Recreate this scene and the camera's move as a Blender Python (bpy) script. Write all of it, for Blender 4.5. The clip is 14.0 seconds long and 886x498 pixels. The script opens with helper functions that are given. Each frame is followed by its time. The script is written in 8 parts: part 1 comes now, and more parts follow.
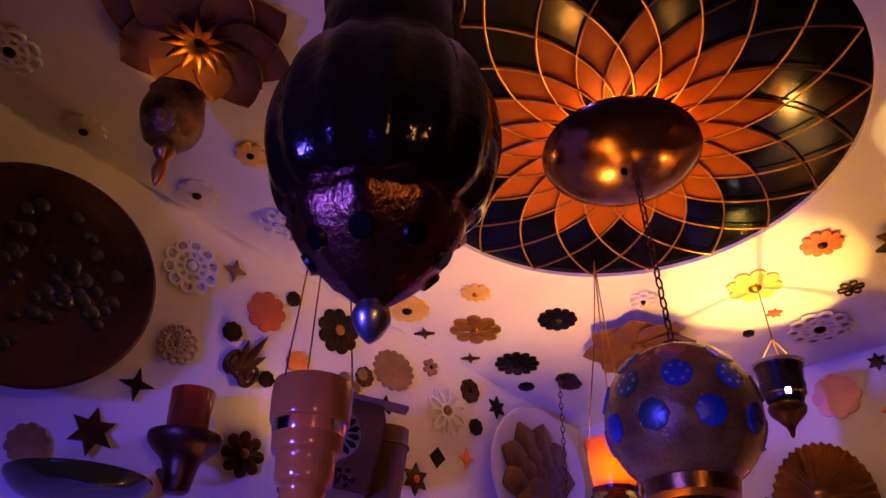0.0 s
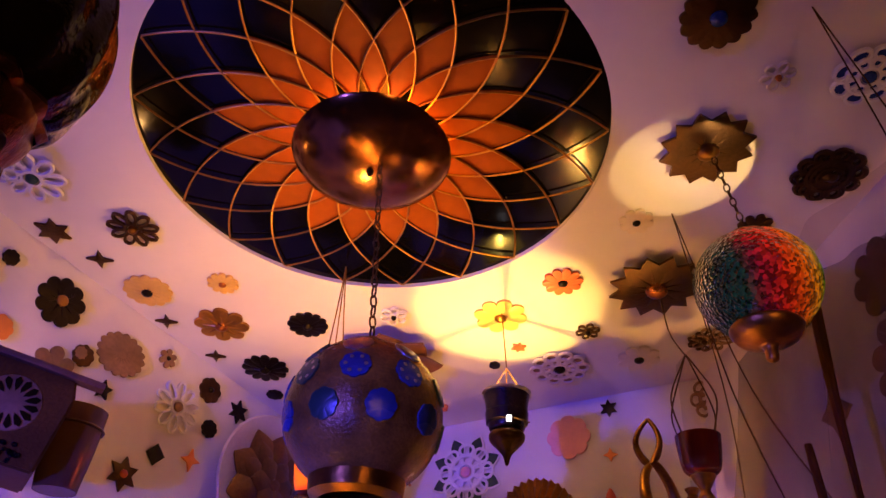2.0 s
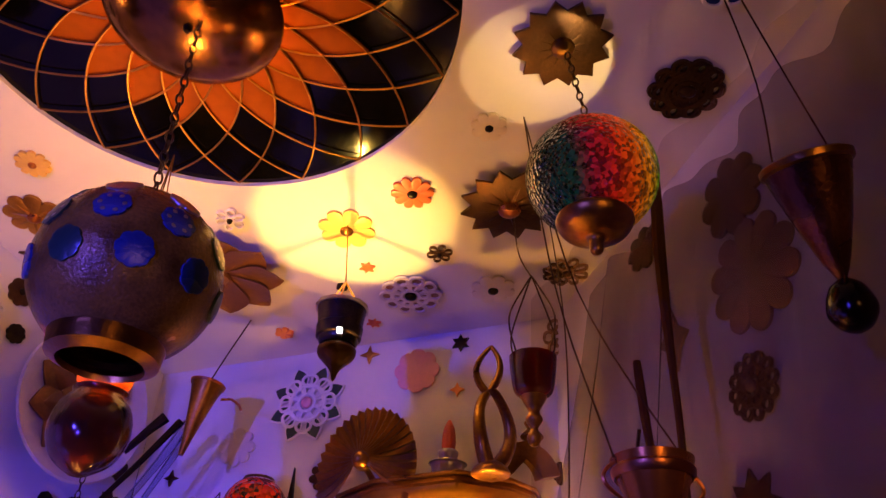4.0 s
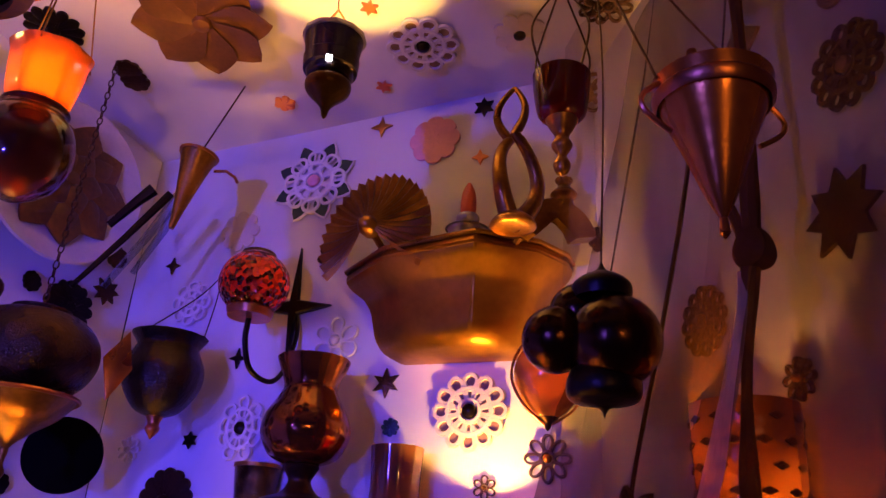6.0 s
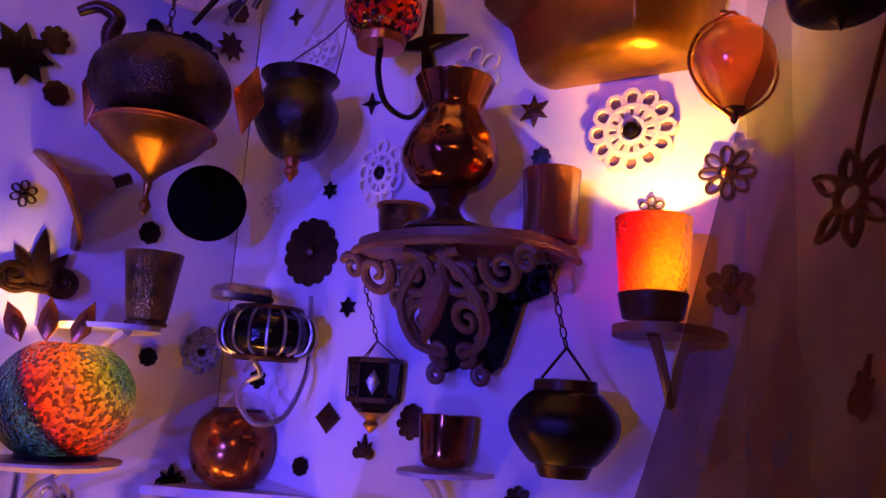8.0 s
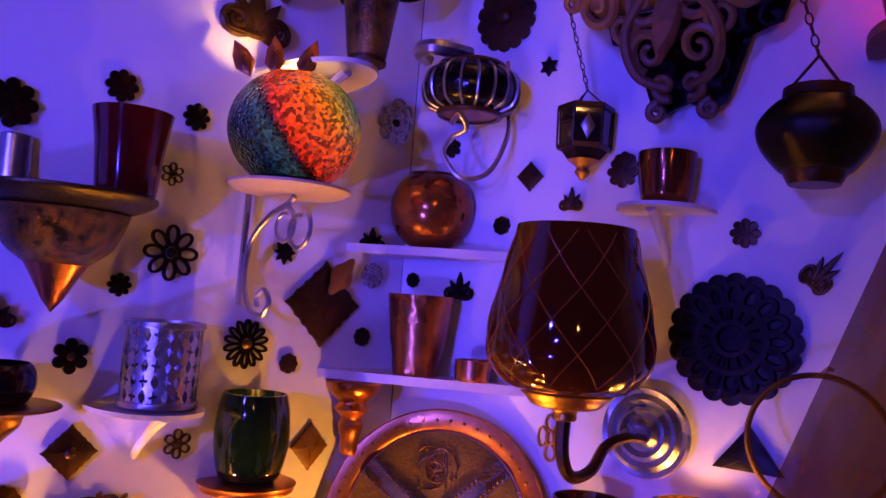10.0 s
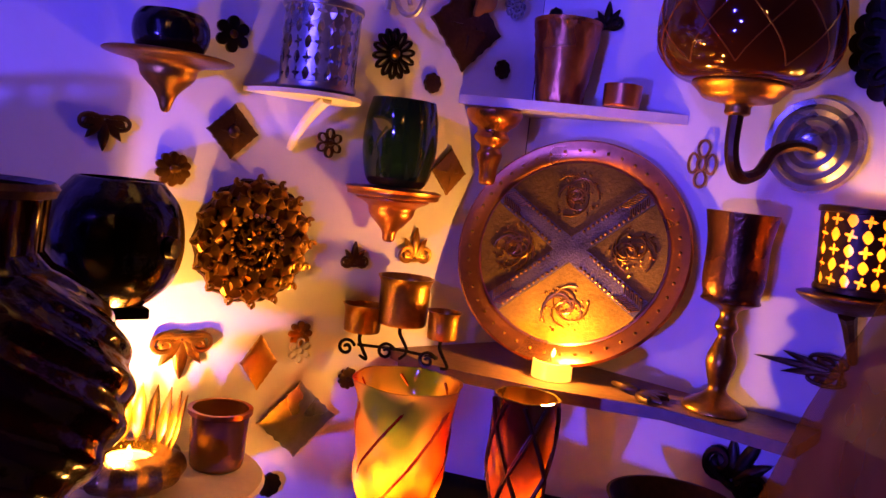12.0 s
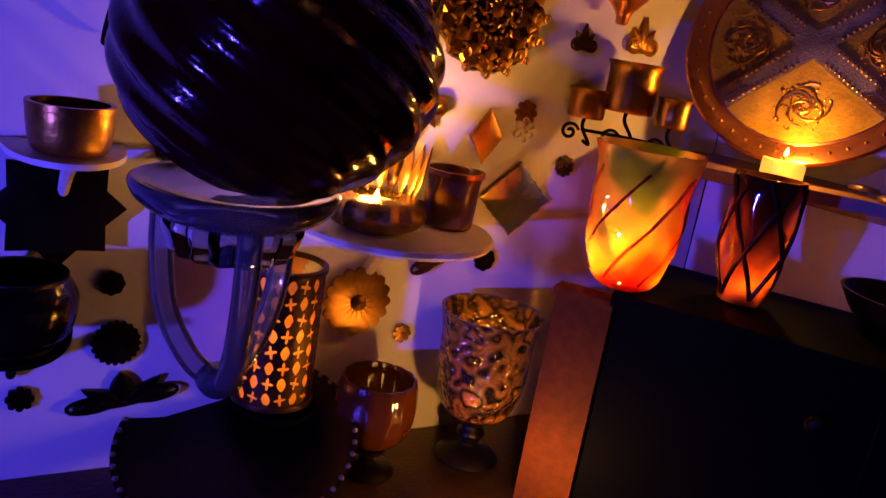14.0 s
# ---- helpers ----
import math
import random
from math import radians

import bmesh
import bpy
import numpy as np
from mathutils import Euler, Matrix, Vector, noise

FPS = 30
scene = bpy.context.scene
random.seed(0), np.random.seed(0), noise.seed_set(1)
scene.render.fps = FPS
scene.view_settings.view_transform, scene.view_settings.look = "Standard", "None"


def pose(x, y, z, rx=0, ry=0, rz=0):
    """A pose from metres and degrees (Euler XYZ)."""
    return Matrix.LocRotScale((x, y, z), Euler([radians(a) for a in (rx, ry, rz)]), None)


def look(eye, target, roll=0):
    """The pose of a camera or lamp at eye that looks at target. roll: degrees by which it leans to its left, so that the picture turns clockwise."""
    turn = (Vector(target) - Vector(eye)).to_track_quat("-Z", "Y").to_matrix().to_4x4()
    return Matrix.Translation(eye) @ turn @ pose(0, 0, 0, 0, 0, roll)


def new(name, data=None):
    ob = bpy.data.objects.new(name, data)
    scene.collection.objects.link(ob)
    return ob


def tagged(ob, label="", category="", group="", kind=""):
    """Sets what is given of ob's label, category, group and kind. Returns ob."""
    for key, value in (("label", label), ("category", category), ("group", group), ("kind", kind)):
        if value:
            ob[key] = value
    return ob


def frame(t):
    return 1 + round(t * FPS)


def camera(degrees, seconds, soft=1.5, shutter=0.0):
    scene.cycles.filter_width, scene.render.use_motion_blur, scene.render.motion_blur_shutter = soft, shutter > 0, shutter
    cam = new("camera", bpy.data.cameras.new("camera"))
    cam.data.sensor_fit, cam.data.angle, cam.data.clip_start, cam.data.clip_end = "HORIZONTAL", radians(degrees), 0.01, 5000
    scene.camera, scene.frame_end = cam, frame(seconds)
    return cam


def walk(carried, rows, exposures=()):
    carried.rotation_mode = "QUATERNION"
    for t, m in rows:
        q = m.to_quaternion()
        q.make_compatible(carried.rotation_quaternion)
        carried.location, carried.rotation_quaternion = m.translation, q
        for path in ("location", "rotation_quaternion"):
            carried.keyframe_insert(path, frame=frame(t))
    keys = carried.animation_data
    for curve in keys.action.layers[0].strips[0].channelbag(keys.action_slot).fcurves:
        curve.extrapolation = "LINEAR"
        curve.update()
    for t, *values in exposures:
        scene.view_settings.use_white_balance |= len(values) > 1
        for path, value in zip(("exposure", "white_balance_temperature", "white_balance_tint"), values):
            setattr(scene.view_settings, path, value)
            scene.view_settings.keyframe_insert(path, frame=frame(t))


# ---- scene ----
cam = camera(59.3, 14.0)
PATH = [
    (0, (0.2714, 0.1373, 1.6686), (0.0492, 1.8384, 2.6967), 1.30),
    (0.5, (0.2989, 0.1625, 1.6631), (0.1768, 1.8371, 2.7497), 1.54),
    (1, (0.3366, 0.1777, 1.6550), (0.3047, 1.8385, 2.7688), 1.92),
    (1.5, (0.3695, 0.1849, 1.6445), (0.4390, 1.8463, 2.7558), 2.31),
    (2, (0.4079, 0.1930, 1.6404), (0.5858, 1.8379, 2.7641), 2.91),
    (4.5, (0.5703, 0.3552, 1.5862), (0.9787, 1.9940, 2.6575), 3.30),
    (5, (0.6022, 0.4135, 1.5746), (0.9971, 2.1117, 2.5546), 3.52),
    (5.5, (0.6264, 0.4678, 1.5594), (0.9950, 2.2221, 2.4464), 3.56),
    (6, (0.6439, 0.5173, 1.5396), (0.9733, 2.3230, 2.3338), 3.63),
    (6.5, (0.6619, 0.5658, 1.5128), (0.9241, 2.4233, 2.2064), 3.63),
    (7, (0.6735, 0.6083, 1.4914), (0.8630, 2.5094, 2.0827), 3.74),
    (7.5, (0.6695, 0.6458, 1.4648), (0.7901, 2.5817, 1.9522), 3.84),
    (8, (0.6407, 0.6614, 1.4329), (0.6959, 2.6242, 1.8131), 3.64),
    (10.5, (0.4661, 0.6998, 1.1564), (0.3006, 2.6909, 1.2474), 5.00),
    (11, (0.4481, 0.7049, 1.1000), (0.2503, 2.6951, 1.1095), 5.51),
    (11.5, (0.4406, 0.7089, 1.0514), (0.1914, 2.6915, 0.9658), 6.03),
    (12, (0.4123, 0.7056, 1.0132), (0.1391, 2.6784, 0.8305), 6.76),
    (12.5, (0.3871, 0.6954, 0.9721), (0.0616, 2.6510, 0.7080), 7.49),
    (13, (0.3656, 0.6881, 0.9373), (-0.0351, 2.6164, 0.5890), 8.23),
    (13.5, (0.3394, 0.6766, 0.9111), (-0.1178, 2.5732, 0.4710), 8.98),
    (14, (0.3215, 0.6632, 0.8805), (-0.2060, 2.5210, 0.3604), 9.62),
]
walk(cam, [(t, look(e, g, r)) for t, e, g, r in PATH], [(0, 0.12), (2, 0.18), (5, 0.0), (7.5, 0.1), (11.5, 0.05), (12.5, -0.25), (13.5, -0.75), (14, -0.95)])

# ---- world and lamps ----
world = bpy.data.worlds.new("night_room")
scene.world = world
world.use_nodes = True
world.node_tree.nodes["Background"].inputs[0].default_value = (0.03, 0.014, 0.03, 1)
world.node_tree.nodes["Background"].inputs[1].default_value = 0.12


def lamp(name, kind, m, watts, colour, size=0.02, size_y=None, spot=None, blend=0.15):
    data = bpy.data.lights.new(name, kind)
    data.energy, data.color = watts, colour
    if kind == "AREA":
        data.shape, data.size, data.size_y = "RECTANGLE", size, size_y or size
    else:
        data.shadow_soft_size = size
    if spot:
        data.spot_size, data.spot_blend = radians(spot), blend
    ob = new(name, data)
    ob.matrix_world = m
    return ob


WARM = (1.0, 0.48, 0.14)
FLAME = (1.0, 0.42, 0.07)
BLUE = (0.075, 0.05, 1.0)
for eye, aim, w, wide in (((-0.42, -0.10, 1.72), (0.62, 1.62, 1.9), 2.9, 64), ((-0.20, -0.35, 1.35), (0.06, 1.6, 1.48), 2.8, 52), ((-0.34, -0.12, 0.62), (0.0, 1.48, 0.72), 7.2, 64)):
    lamp("blue_spotlight", "AREA", look(eye, aim), w, BLUE, 0.05).data.spread = radians(wide)
# Unseen warm spot added behind the camera to brighten ceiling and upper walls.
lamp("warm_fill_spot", "SPOT", look((0.75, -0.55, 1.75), (0.4, 1.4, 2.2)), 6.6, (1.0, 0.41, 0.12), 0.05, spot=84, blend=0.8)


# ---- materials ----
def material(name, colour, rough=0.5, metal=0.0, vary=0.25, scale=30.0, bump=0.15, second=None, **more):
    """A surface with fine grain and broad stains; second: the colour of the stains."""
    mat = bpy.data.materials.new(name)
    mat.use_nodes = True
    nodes, links = mat.node_tree.nodes, mat.node_tree.links
    b = nodes["Principled BSDF"]
    where = nodes.new("ShaderNodeTexCoord")
    broad = nodes.new("ShaderNodeTexNoise")
    broad.inputs["Scale"].default_value, broad.inputs["Detail"].default_value = scale * 0.35, 3
    fine = nodes.new("ShaderNodeTexNoise")
    fine.inputs["Scale"].default_value, fine.inputs["Detail"].default_value = scale * 6, 4
    for n in (broad, fine):
        links.new(where.outputs["Object"], n.inputs["Vector"])
    ramp = nodes.new("ShaderNodeValToRGB")
    dark = second or tuple(c * (1 - vary * 1.6) for c in colour)
    ramp.color_ramp.elements[0].position, ramp.color_ramp.elements[1].position = 0.34, 0.62
    ramp.color_ramp.elements[0].color, ramp.color_ramp.elements[1].color = (*dark, 1), (*colour, 1)
    links.new(broad.outputs["Fac"], ramp.inputs["Fac"])
    mix = nodes.new("ShaderNodeMix")
    mix.data_type, mix.blend_type = "RGBA", "MULTIPLY"
    mix.inputs["Factor"].default_value = min(1.0, vary * 1.5)
    links.new(ramp.outputs["Color"], mix.inputs["A"])
    links.new(fine.outputs["Fac"], mix.inputs["B"])
    links.new(mix.outputs["Result"], b.inputs["Base Color"])
    spread = nodes.new("ShaderNodeMapRange")
    spread.inputs["To Min"].default_value, spread.inputs["To Max"].default_value = max(0.02, rough - 0.12), min(1, rough + 0.15)
    links.new(broad.outputs["Fac"], spread.inputs["Value"])
    links.new(spread.outputs["Result"], b.inputs["Roughness"])
    b.inputs["Metallic"].default_value = metal
    if bump:
        relief = nodes.new("ShaderNodeBump")
        relief.inputs["Strength"].default_value, relief.inputs["Distance"].default_value = bump, 0.002
        links.new(fine.outputs["Fac"], relief.inputs["Height"])
        links.new(relief.outputs["Normal"], b.inputs["Normal"])
    for key, value in more.items():
        b.inputs[key.replace("_", " ")].default_value = value
    return mat


def glass(name, colour, rough=0.08, see=0.5, crackle=0.0, scale=60.0, tints=None):
    """Tinted blown glass: gloss over a mixture of clear and milky body. tints: several colours in patches."""
    mat = bpy.data.materials.new(name)
    mat.use_nodes = True
    nodes, links = mat.node_tree.nodes, mat.node_tree.links
    nodes.remove(nodes["Principled BSDF"])
    out = nodes["Material Output"]
    clear, body, lit = nodes.new("ShaderNodeBsdfTransparent"), nodes.new("ShaderNodeBsdfDiffuse"), nodes.new("ShaderNodeBsdfTranslucent")
    gloss = nodes.new("ShaderNodeBsdfGlossy")
    gloss.inputs["Roughness"].default_value = rough
    for n in (clear, body, lit):
        n.inputs["Color"].default_value = (*colour, 1)
    milk, mixed, top = nodes.new("ShaderNodeMixShader"), nodes.new("ShaderNodeMixShader"), nodes.new("ShaderNodeMixShader")
    milk.inputs[0].default_value = 0.6
    links.new(body.outputs[0], milk.inputs[1])
    links.new(lit.outputs[0], milk.inputs[2])
    mixed.inputs[0].default_value = 1 - see
    links.new(clear.outputs[0], mixed.inputs[1])
    links.new(milk.outputs[0], mixed.inputs[2])
    fresnel = nodes.new("ShaderNodeFresnel")
    fresnel.inputs["IOR"].default_value = 1.75
    links.new(fresnel.outputs[0], top.inputs[0])
    links.new(mixed.outputs[0], top.inputs[1])
    links.new(gloss.outputs[0], top.inputs[2])
    links.new(top.outputs[0], out.inputs["Surface"])
    where = nodes.new("ShaderNodeTexCoord")
    if crackle:
        cells = nodes.new("ShaderNodeTexVoronoi")
        cells.inputs["Scale"].default_value = scale
        links.new(where.outputs["Object"], cells.inputs["Vector"])
        relief = nodes.new("ShaderNodeBump")
        relief.inputs["Strength"].default_value, relief.inputs["Distance"].default_value = crackle, 0.003
        links.new(cells.outputs["Distance"], relief.inputs["Height"])
        for n in (gloss, fresnel, body):
            links.new(relief.outputs["Normal"], n.inputs["Normal"])
    if tints:
        wave = nodes.new("ShaderNodeTexNoise")
        wave.inputs["Scale"].default_value, wave.inputs["Detail"].default_value = scale * 0.18, 1
        links.new(where.outputs["Object"], wave.inputs["Vector"])
        ramp = nodes.new("ShaderNodeValToRGB")
        ramp.color_ramp.interpolation = "EASE"
        for i, c in enumerate(tints):
            at = 0.32 + 0.36 * i / (len(tints) - 1)
            e = ramp.color_ramp.elements[i] if i < 2 else ramp.color_ramp.elements.new(at)
            e.position, e.color = at, (*c, 1)
        links.new(wave.outputs["Fac"], ramp.inputs["Fac"])
        for n in (clear, body, lit):
            links.new(ramp.outputs["Color"], n.inputs["Color"])
    return mat


def glow(name, colour, strength):
    mat = bpy.data.materials.new(name)
    mat.use_nodes = True
    b = mat.node_tree.nodes["Principled BSDF"]
    b.inputs["Base Color"].default_value = (*colour, 1)
    b.inputs["Emission Color"].default_value = (*colour, 1)
    b.inputs["Emission Strength"].default_value = strength
    return mat


PLASTER = material("white_plaster", (0.72, 0.69, 0.67), 0.75, vary=0.05, scale=9, bump=0.35)
CEIL = material("ceiling_plaster", (0.72, 0.68, 0.65), 0.75, vary=0.05, scale=7, bump=0.3)
DARKWALL = material("unseen_wall_plaster", (0.035, 0.022, 0.018), 0.8, vary=0.2, scale=9, bump=0.3)
BOARD = material("floor_board", (0.2, 0.11, 0.06), 0.5, vary=0.3, scale=6)
BRASS = material("aged_brass", (0.66, 0.33, 0.055), 0.3, 0.95, 0.35, 26, 0.25, (0.2, 0.085, 0.015))
GOLD = material("gilt_metal", (0.72, 0.36, 0.06), 0.36, 0.85, 0.25, 22, 0.2, (0.3, 0.13, 0.025))
COPPER = material("copper", (0.72, 0.26, 0.08), 0.28, 0.95, 0.25, 24, 0.15)
BRONZE = material("dark_bronze", (0.12, 0.052, 0.012), 0.34, 0.7, 0.4, 30, 0.3, (0.045, 0.02, 0.006))
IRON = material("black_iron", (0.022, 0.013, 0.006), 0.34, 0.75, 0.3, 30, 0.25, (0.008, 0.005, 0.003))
UMBER = material("umber_glaze", (0.07, 0.026, 0.007), 0.16, 0.85, 0.4, 26, 0.2, (0.02, 0.008, 0.003))
REDWOOD = material("reddish_wood", (0.16, 0.04, 0.002), 0.7, 0.0, 0.4, 14, 0.3, (0.08, 0.02, 0.0015), Specular_IOR_Level=0.1)
ORANGECOPPER = material("orange_copper", (0.7, 0.25, 0.03), 0.22, 0.7, 0.25, 24, 0.12)
SILVER = material("tarnished_silver", (0.66, 0.64, 0.62), 0.28, 0.95, 0.25, 26, 0.15)
WOOD = material("carved_wood", (0.32, 0.15, 0.055), 0.45, 0.0, 0.4, 18, 0.35, (0.12, 0.052, 0.018))
PALE = material("pale_lacquer", (0.72, 0.64, 0.55), 0.5, 0.0, 0.12, 24, 0.2)
WHITE = material("white_lace", (0.8, 0.78, 0.76), 0.5, 0.0, 0.08, 24, 0.2)
TAN = material("tan_ceramic", (0.4, 0.22, 0.09), 0.45, 0.0, 0.35, 26, 0.3)
RED = material("orange_red_enamel", (0.75, 0.14, 0.04), 0.4, 0.0, 0.2, 24, 0.2)
PINK = material("pink_enamel", (0.85, 0.38, 0.42), 0.5, 0.0, 0.1, 24, 0.2)
ORANGE = material("orange_enamel", (0.9, 0.3, 0.04), 0.4, 0.0, 0.1, 24, 0.1)
YELLOW = material("yellow_gilt", (0.85, 0.55, 0.14), 0.45, 0.2, 0.15, 24, 0.2)
GREEN = material("dark_green_enamel", (0.02, 0.07, 0.045), 0.3, 0.0, 0.2, 24, 0.1)
BLUEDOT = material("blue_enamel", (0.015, 0.05, 0.3), 0.25, 0.0, 0.3, 40, 0.2)
WAX = material("candle_wax", (0.82, 0.76, 0.66), 0.45, vary=0.05, scale=20, bump=0.1)
RESIN = material("red_wax", (0.6, 0.09, 0.04), 0.4, vary=0.1, scale=20, bump=0.1)
BLACK = material("black_lacquer", (0.002, 0.002, 0.002), 0.6, vary=0.1, scale=12, bump=0.05, Specular_IOR_Level=0.015)
DARKGLASS = material("dark_mirror_glass", (0.003, 0.0025, 0.001), 0.06, 0.0, 0.4, 9, 0.05, Specular_IOR_Level=0.2)
AMBERLEAF = material("amber_petal", (0.42, 0.1, 0.002), 0.6, 0.0, 0.2, 14, 0.2, (0.22, 0.045, 0.0015), Specular_IOR_Level=0.1)
AMBER = glass("amber_glass", (0.75, 0.2, 0.03), 0.06, 0.45)
PEACH = glass("peach_glass", (0.95, 0.42, 0.05), 0.1, 0.25)
LINER = glass("yellow_glass_liner", (0.95, 0.42, 0.04), 0.3, 0.1, 0.3, 90)
DARKCOPPER = material("dark_copper", (0.3, 0.11, 0.035), 0.25, 0.9, 0.4, 40, 0.4, (0.09, 0.035, 0.015))
BOWLMETAL = material("dark_polished_copper", (0.45, 0.19, 0.05), 0.17, 0.95, 0.35, 16, 0.1, (0.2, 0.08, 0.02))
RUBY = glass("ruby_glass", (0.3, 0.02, 0.012), 0.06, 0.5)
SMOKE = glass("smoked_glass", (0.08, 0.045, 0.025), 0.06, 0.45)
OLIVE = glass("olive_glass", (0.1, 0.12, 0.02), 0.06, 0.4)
CLEAR = glass("clear_glass", (0.72, 0.76, 0.85), 0.05, 0.96)
for _n in CLEAR.node_tree.nodes:
    if _n.bl_idname == "ShaderNodeFresnel":
        _n.inputs["IOR"].default_value = 1.35
SILVERGLASS = glass("silvery_thick_glass", (0.66, 0.68, 0.72), 0.04, 0.88)
MERCURY = material("mercury_glass", (0.6, 0.36, 0.07), 0.16, 0.9, 0.55, 70, 0.8, (0.05, 0.025, 0.008))
BRONZEGLASS = material("mirrored_amber_glass", (0.5, 0.16, 0.035), 0.1, 0.8, 0.4, 14, 0.1, (0.09, 0.025, 0.012))
PURPLEBLACK = material("black_lustre_glass", (0.008, 0.0055, 0.004), 0.06, 0.2, 0.4, 14, 0.5, Specular_IOR_Level=0.5)
BROWNCLAY = material("brown_glazed_clay", (0.32, 0.13, 0.014), 0.35, 0.1, 0.4, 24, 0.3, (0.11, 0.04, 0.006))
PETALBRASS = material("brown_lacquered_petal", (0.3, 0.12, 0.025), 0.4, 0.35, 0.3, 18, 0.2, (0.14, 0.055, 0.012))
PEWTER = material("dark_pewter", (0.07, 0.055, 0.06), 0.25, 0.9, 0.3, 30, 0.2)
FLAMEMAT = glow("candle_flame", (1.0, 0.55, 0.12), 14)
# Both waxes emit, in place of flame light soaking through them.
WAXGLOW = glow("emissive_candle_wax", (1.0, 0.42, 0.05), 2.4)
POOL = glow("emissive_tea_wax", (1.0, 0.55, 0.14), 4.0)
LED = glow("white_led", (1.0, 0.95, 1.0), 10)


# ---- building helpers ----
def mesh_of(bm, name, mat, smooth=True):
    data = bpy.data.meshes.new(name)
    bm.normal_update()
    bm.to_mesh(data)
    bm.free()
    if smooth:
        data.polygons.foreach_set("use_smooth", [True] * len(data.polygons))
        data.set_sharp_from_angle(angle=radians(38))
    for m in (mat if isinstance(mat, (list, tuple)) else [mat]):
        data.materials.append(m)
    return data


def part(name, bm, mat, parent, label="", m=None):
    ob = new(name, mesh_of(bm, name, mat))
    ob.parent = parent
    if m is not None:
        ob.matrix_basis = m
    return tagged(ob, label)


def again(ob, m):
    """The same piece once more, at another pose under the same parent."""
    o = new(ob.name.split(".")[0], ob.data)
    o.parent, o.matrix_basis = ob.parent, m
    if "label" in ob:
        o["label"] = ob["label"]
    return o


def thing(name, m, label, category, group="", kind=""):
    ob = new(name)
    ob.empty_display_size = 0.02
    ob.matrix_world = m
    return tagged(ob, label, category, group, kind)


def solid(name, bm, mat, m, label, category, group="", kind=""):
    ob = new(name, mesh_of(bm, name, mat))
    ob.matrix_world = m
    return tagged(ob, label, category, group, kind)


def lathe(profile, seg=40, ribs=0, depth=0.0, twist=0.0, bm=None):
    """Turns (radius, height) rows round z; ribs swell the wall in and out, twist winds them (turns per metre)."""
    bm = bm or bmesh.new()
    rings = []
    for r, z in profile:
        if r < 1e-5:
            rings.append([bm.verts.new((0, 0, z))])
            continue
        ring = []
        for i in range(seg):
            a = 2 * math.pi * i / seg
            k = r * (1 + depth * math.cos(ribs * (a + twist * z * 2 * math.pi))) if ribs else r
            ring.append(bm.verts.new((k * math.cos(a), k * math.sin(a), z)))
        rings.append(ring)
    for p, q in zip(rings, rings[1:]):
        for i in range(seg):
            j = (i + 1) % seg
            vs = [p[i % len(p)], p[j % len(p)], q[j % len(q)], q[i % len(q)]]
            vs = list(dict.fromkeys(vs))
            if len(vs) > 2:
                bm.faces.new(vs)
    return bm


def smooth_rows(rows, n=5):
    """Rounds a coarse profile (Catmull-Rom)."""
    pts = [Vector(p) for p in rows]
    pts = [pts[0]] + pts + [pts[-1]]
    out = []
    for a, b, c, d in zip(pts, pts[1:], pts[2:], pts[3:]):
        for i in range(n):
            t = i / n
            out.append(0.5 * (2 * b + (c - a) * t + (2 * a - 5 * b + 4 * c - d) * t * t + (3 * b - a - 3 * c + d) * t ** 3))
    out.append(pts[-1])
    return [(max(0.0, p.x), p.y) for p in out]


def shell(rows, wall=0.003, n=4):
    """An open vessel's profile: up the outside, over the lip and down the inside."""
    outer = smooth_rows(rows, n)
    inner = [(max(0.0005, r - wall), z + (wall if i == 0 else 0)) for i, (r, z) in enumerate(outer)]
    return [(0, outer[0][1])] + outer + inner[::-1] + [(0, inner[0][1])]


def radius_at(profile, z):
    """The outer radius of a (radius, height) profile at a height."""
    rows = smooth_rows(profile, 6)
    for (r0, z0), (r1, z1) in zip(rows, rows[1:]):
        if z0 <= z <= z1:
            return r0 + (r1 - r0) * (z - z0) / max(1e-6, z1 - z0)
    return rows[-1][0]


def tube(path, radius, seg=8, closed=False, bm=None, taper=None):
    """A round bar along a path of points."""
    bm = bm or bmesh.new()
    pts = [Vector(p) for p in path]
    rings, n, prev = [], len(pts), None
    for i, p in enumerate(pts):
        d = (pts[(i + 1) % n] - pts[i - 1]) if closed else (pts[min(i + 1, n - 1)] - pts[max(i - 1, 0)])
        d = d.normalized() if d.length > 1e-9 else Vector((0, 0, 1))
        side = prev - d * prev.dot(d) if prev else d.orthogonal()
        side = side.normalized() if side.length > 1e-6 else d.orthogonal().normalized()
        prev, up = side, d.cross(side)
        r = radius * (taper(i / (n - 1)) if taper else 1)
        rings.append([bm.verts.new(p + (side * math.cos(2 * math.pi * k / seg) + up * math.sin(2 * math.pi * k / seg)) * r) for k in range(seg)])
    for i in range(n if closed else n - 1):
        a, b = rings[i], rings[(i + 1) % n]
        for k in range(seg):
            bm.faces.new((a[k], a[(k + 1) % seg], b[(k + 1) % seg], b[k]))
    if not closed:
        bm.faces.new(rings[0][::-1])
        bm.faces.new(rings[-1])
    return bm


def curve_points(rows, n=6):
    pts = [Vector(p) for p in rows]
    pts = [pts[0]] + pts + [pts[-1]]
    out = []
    for a, b, c, d in zip(pts, pts[1:], pts[2:], pts[3:]):
        for i in range(n):
            t = i / n
            out.append(0.5 * (2 * b + (c - a) * t + (2 * a - 5 * b + 4 * c - d) * t * t + (3 * b - a - 3 * c + d) * t ** 3))
    out.append(pts[-2])
    return out


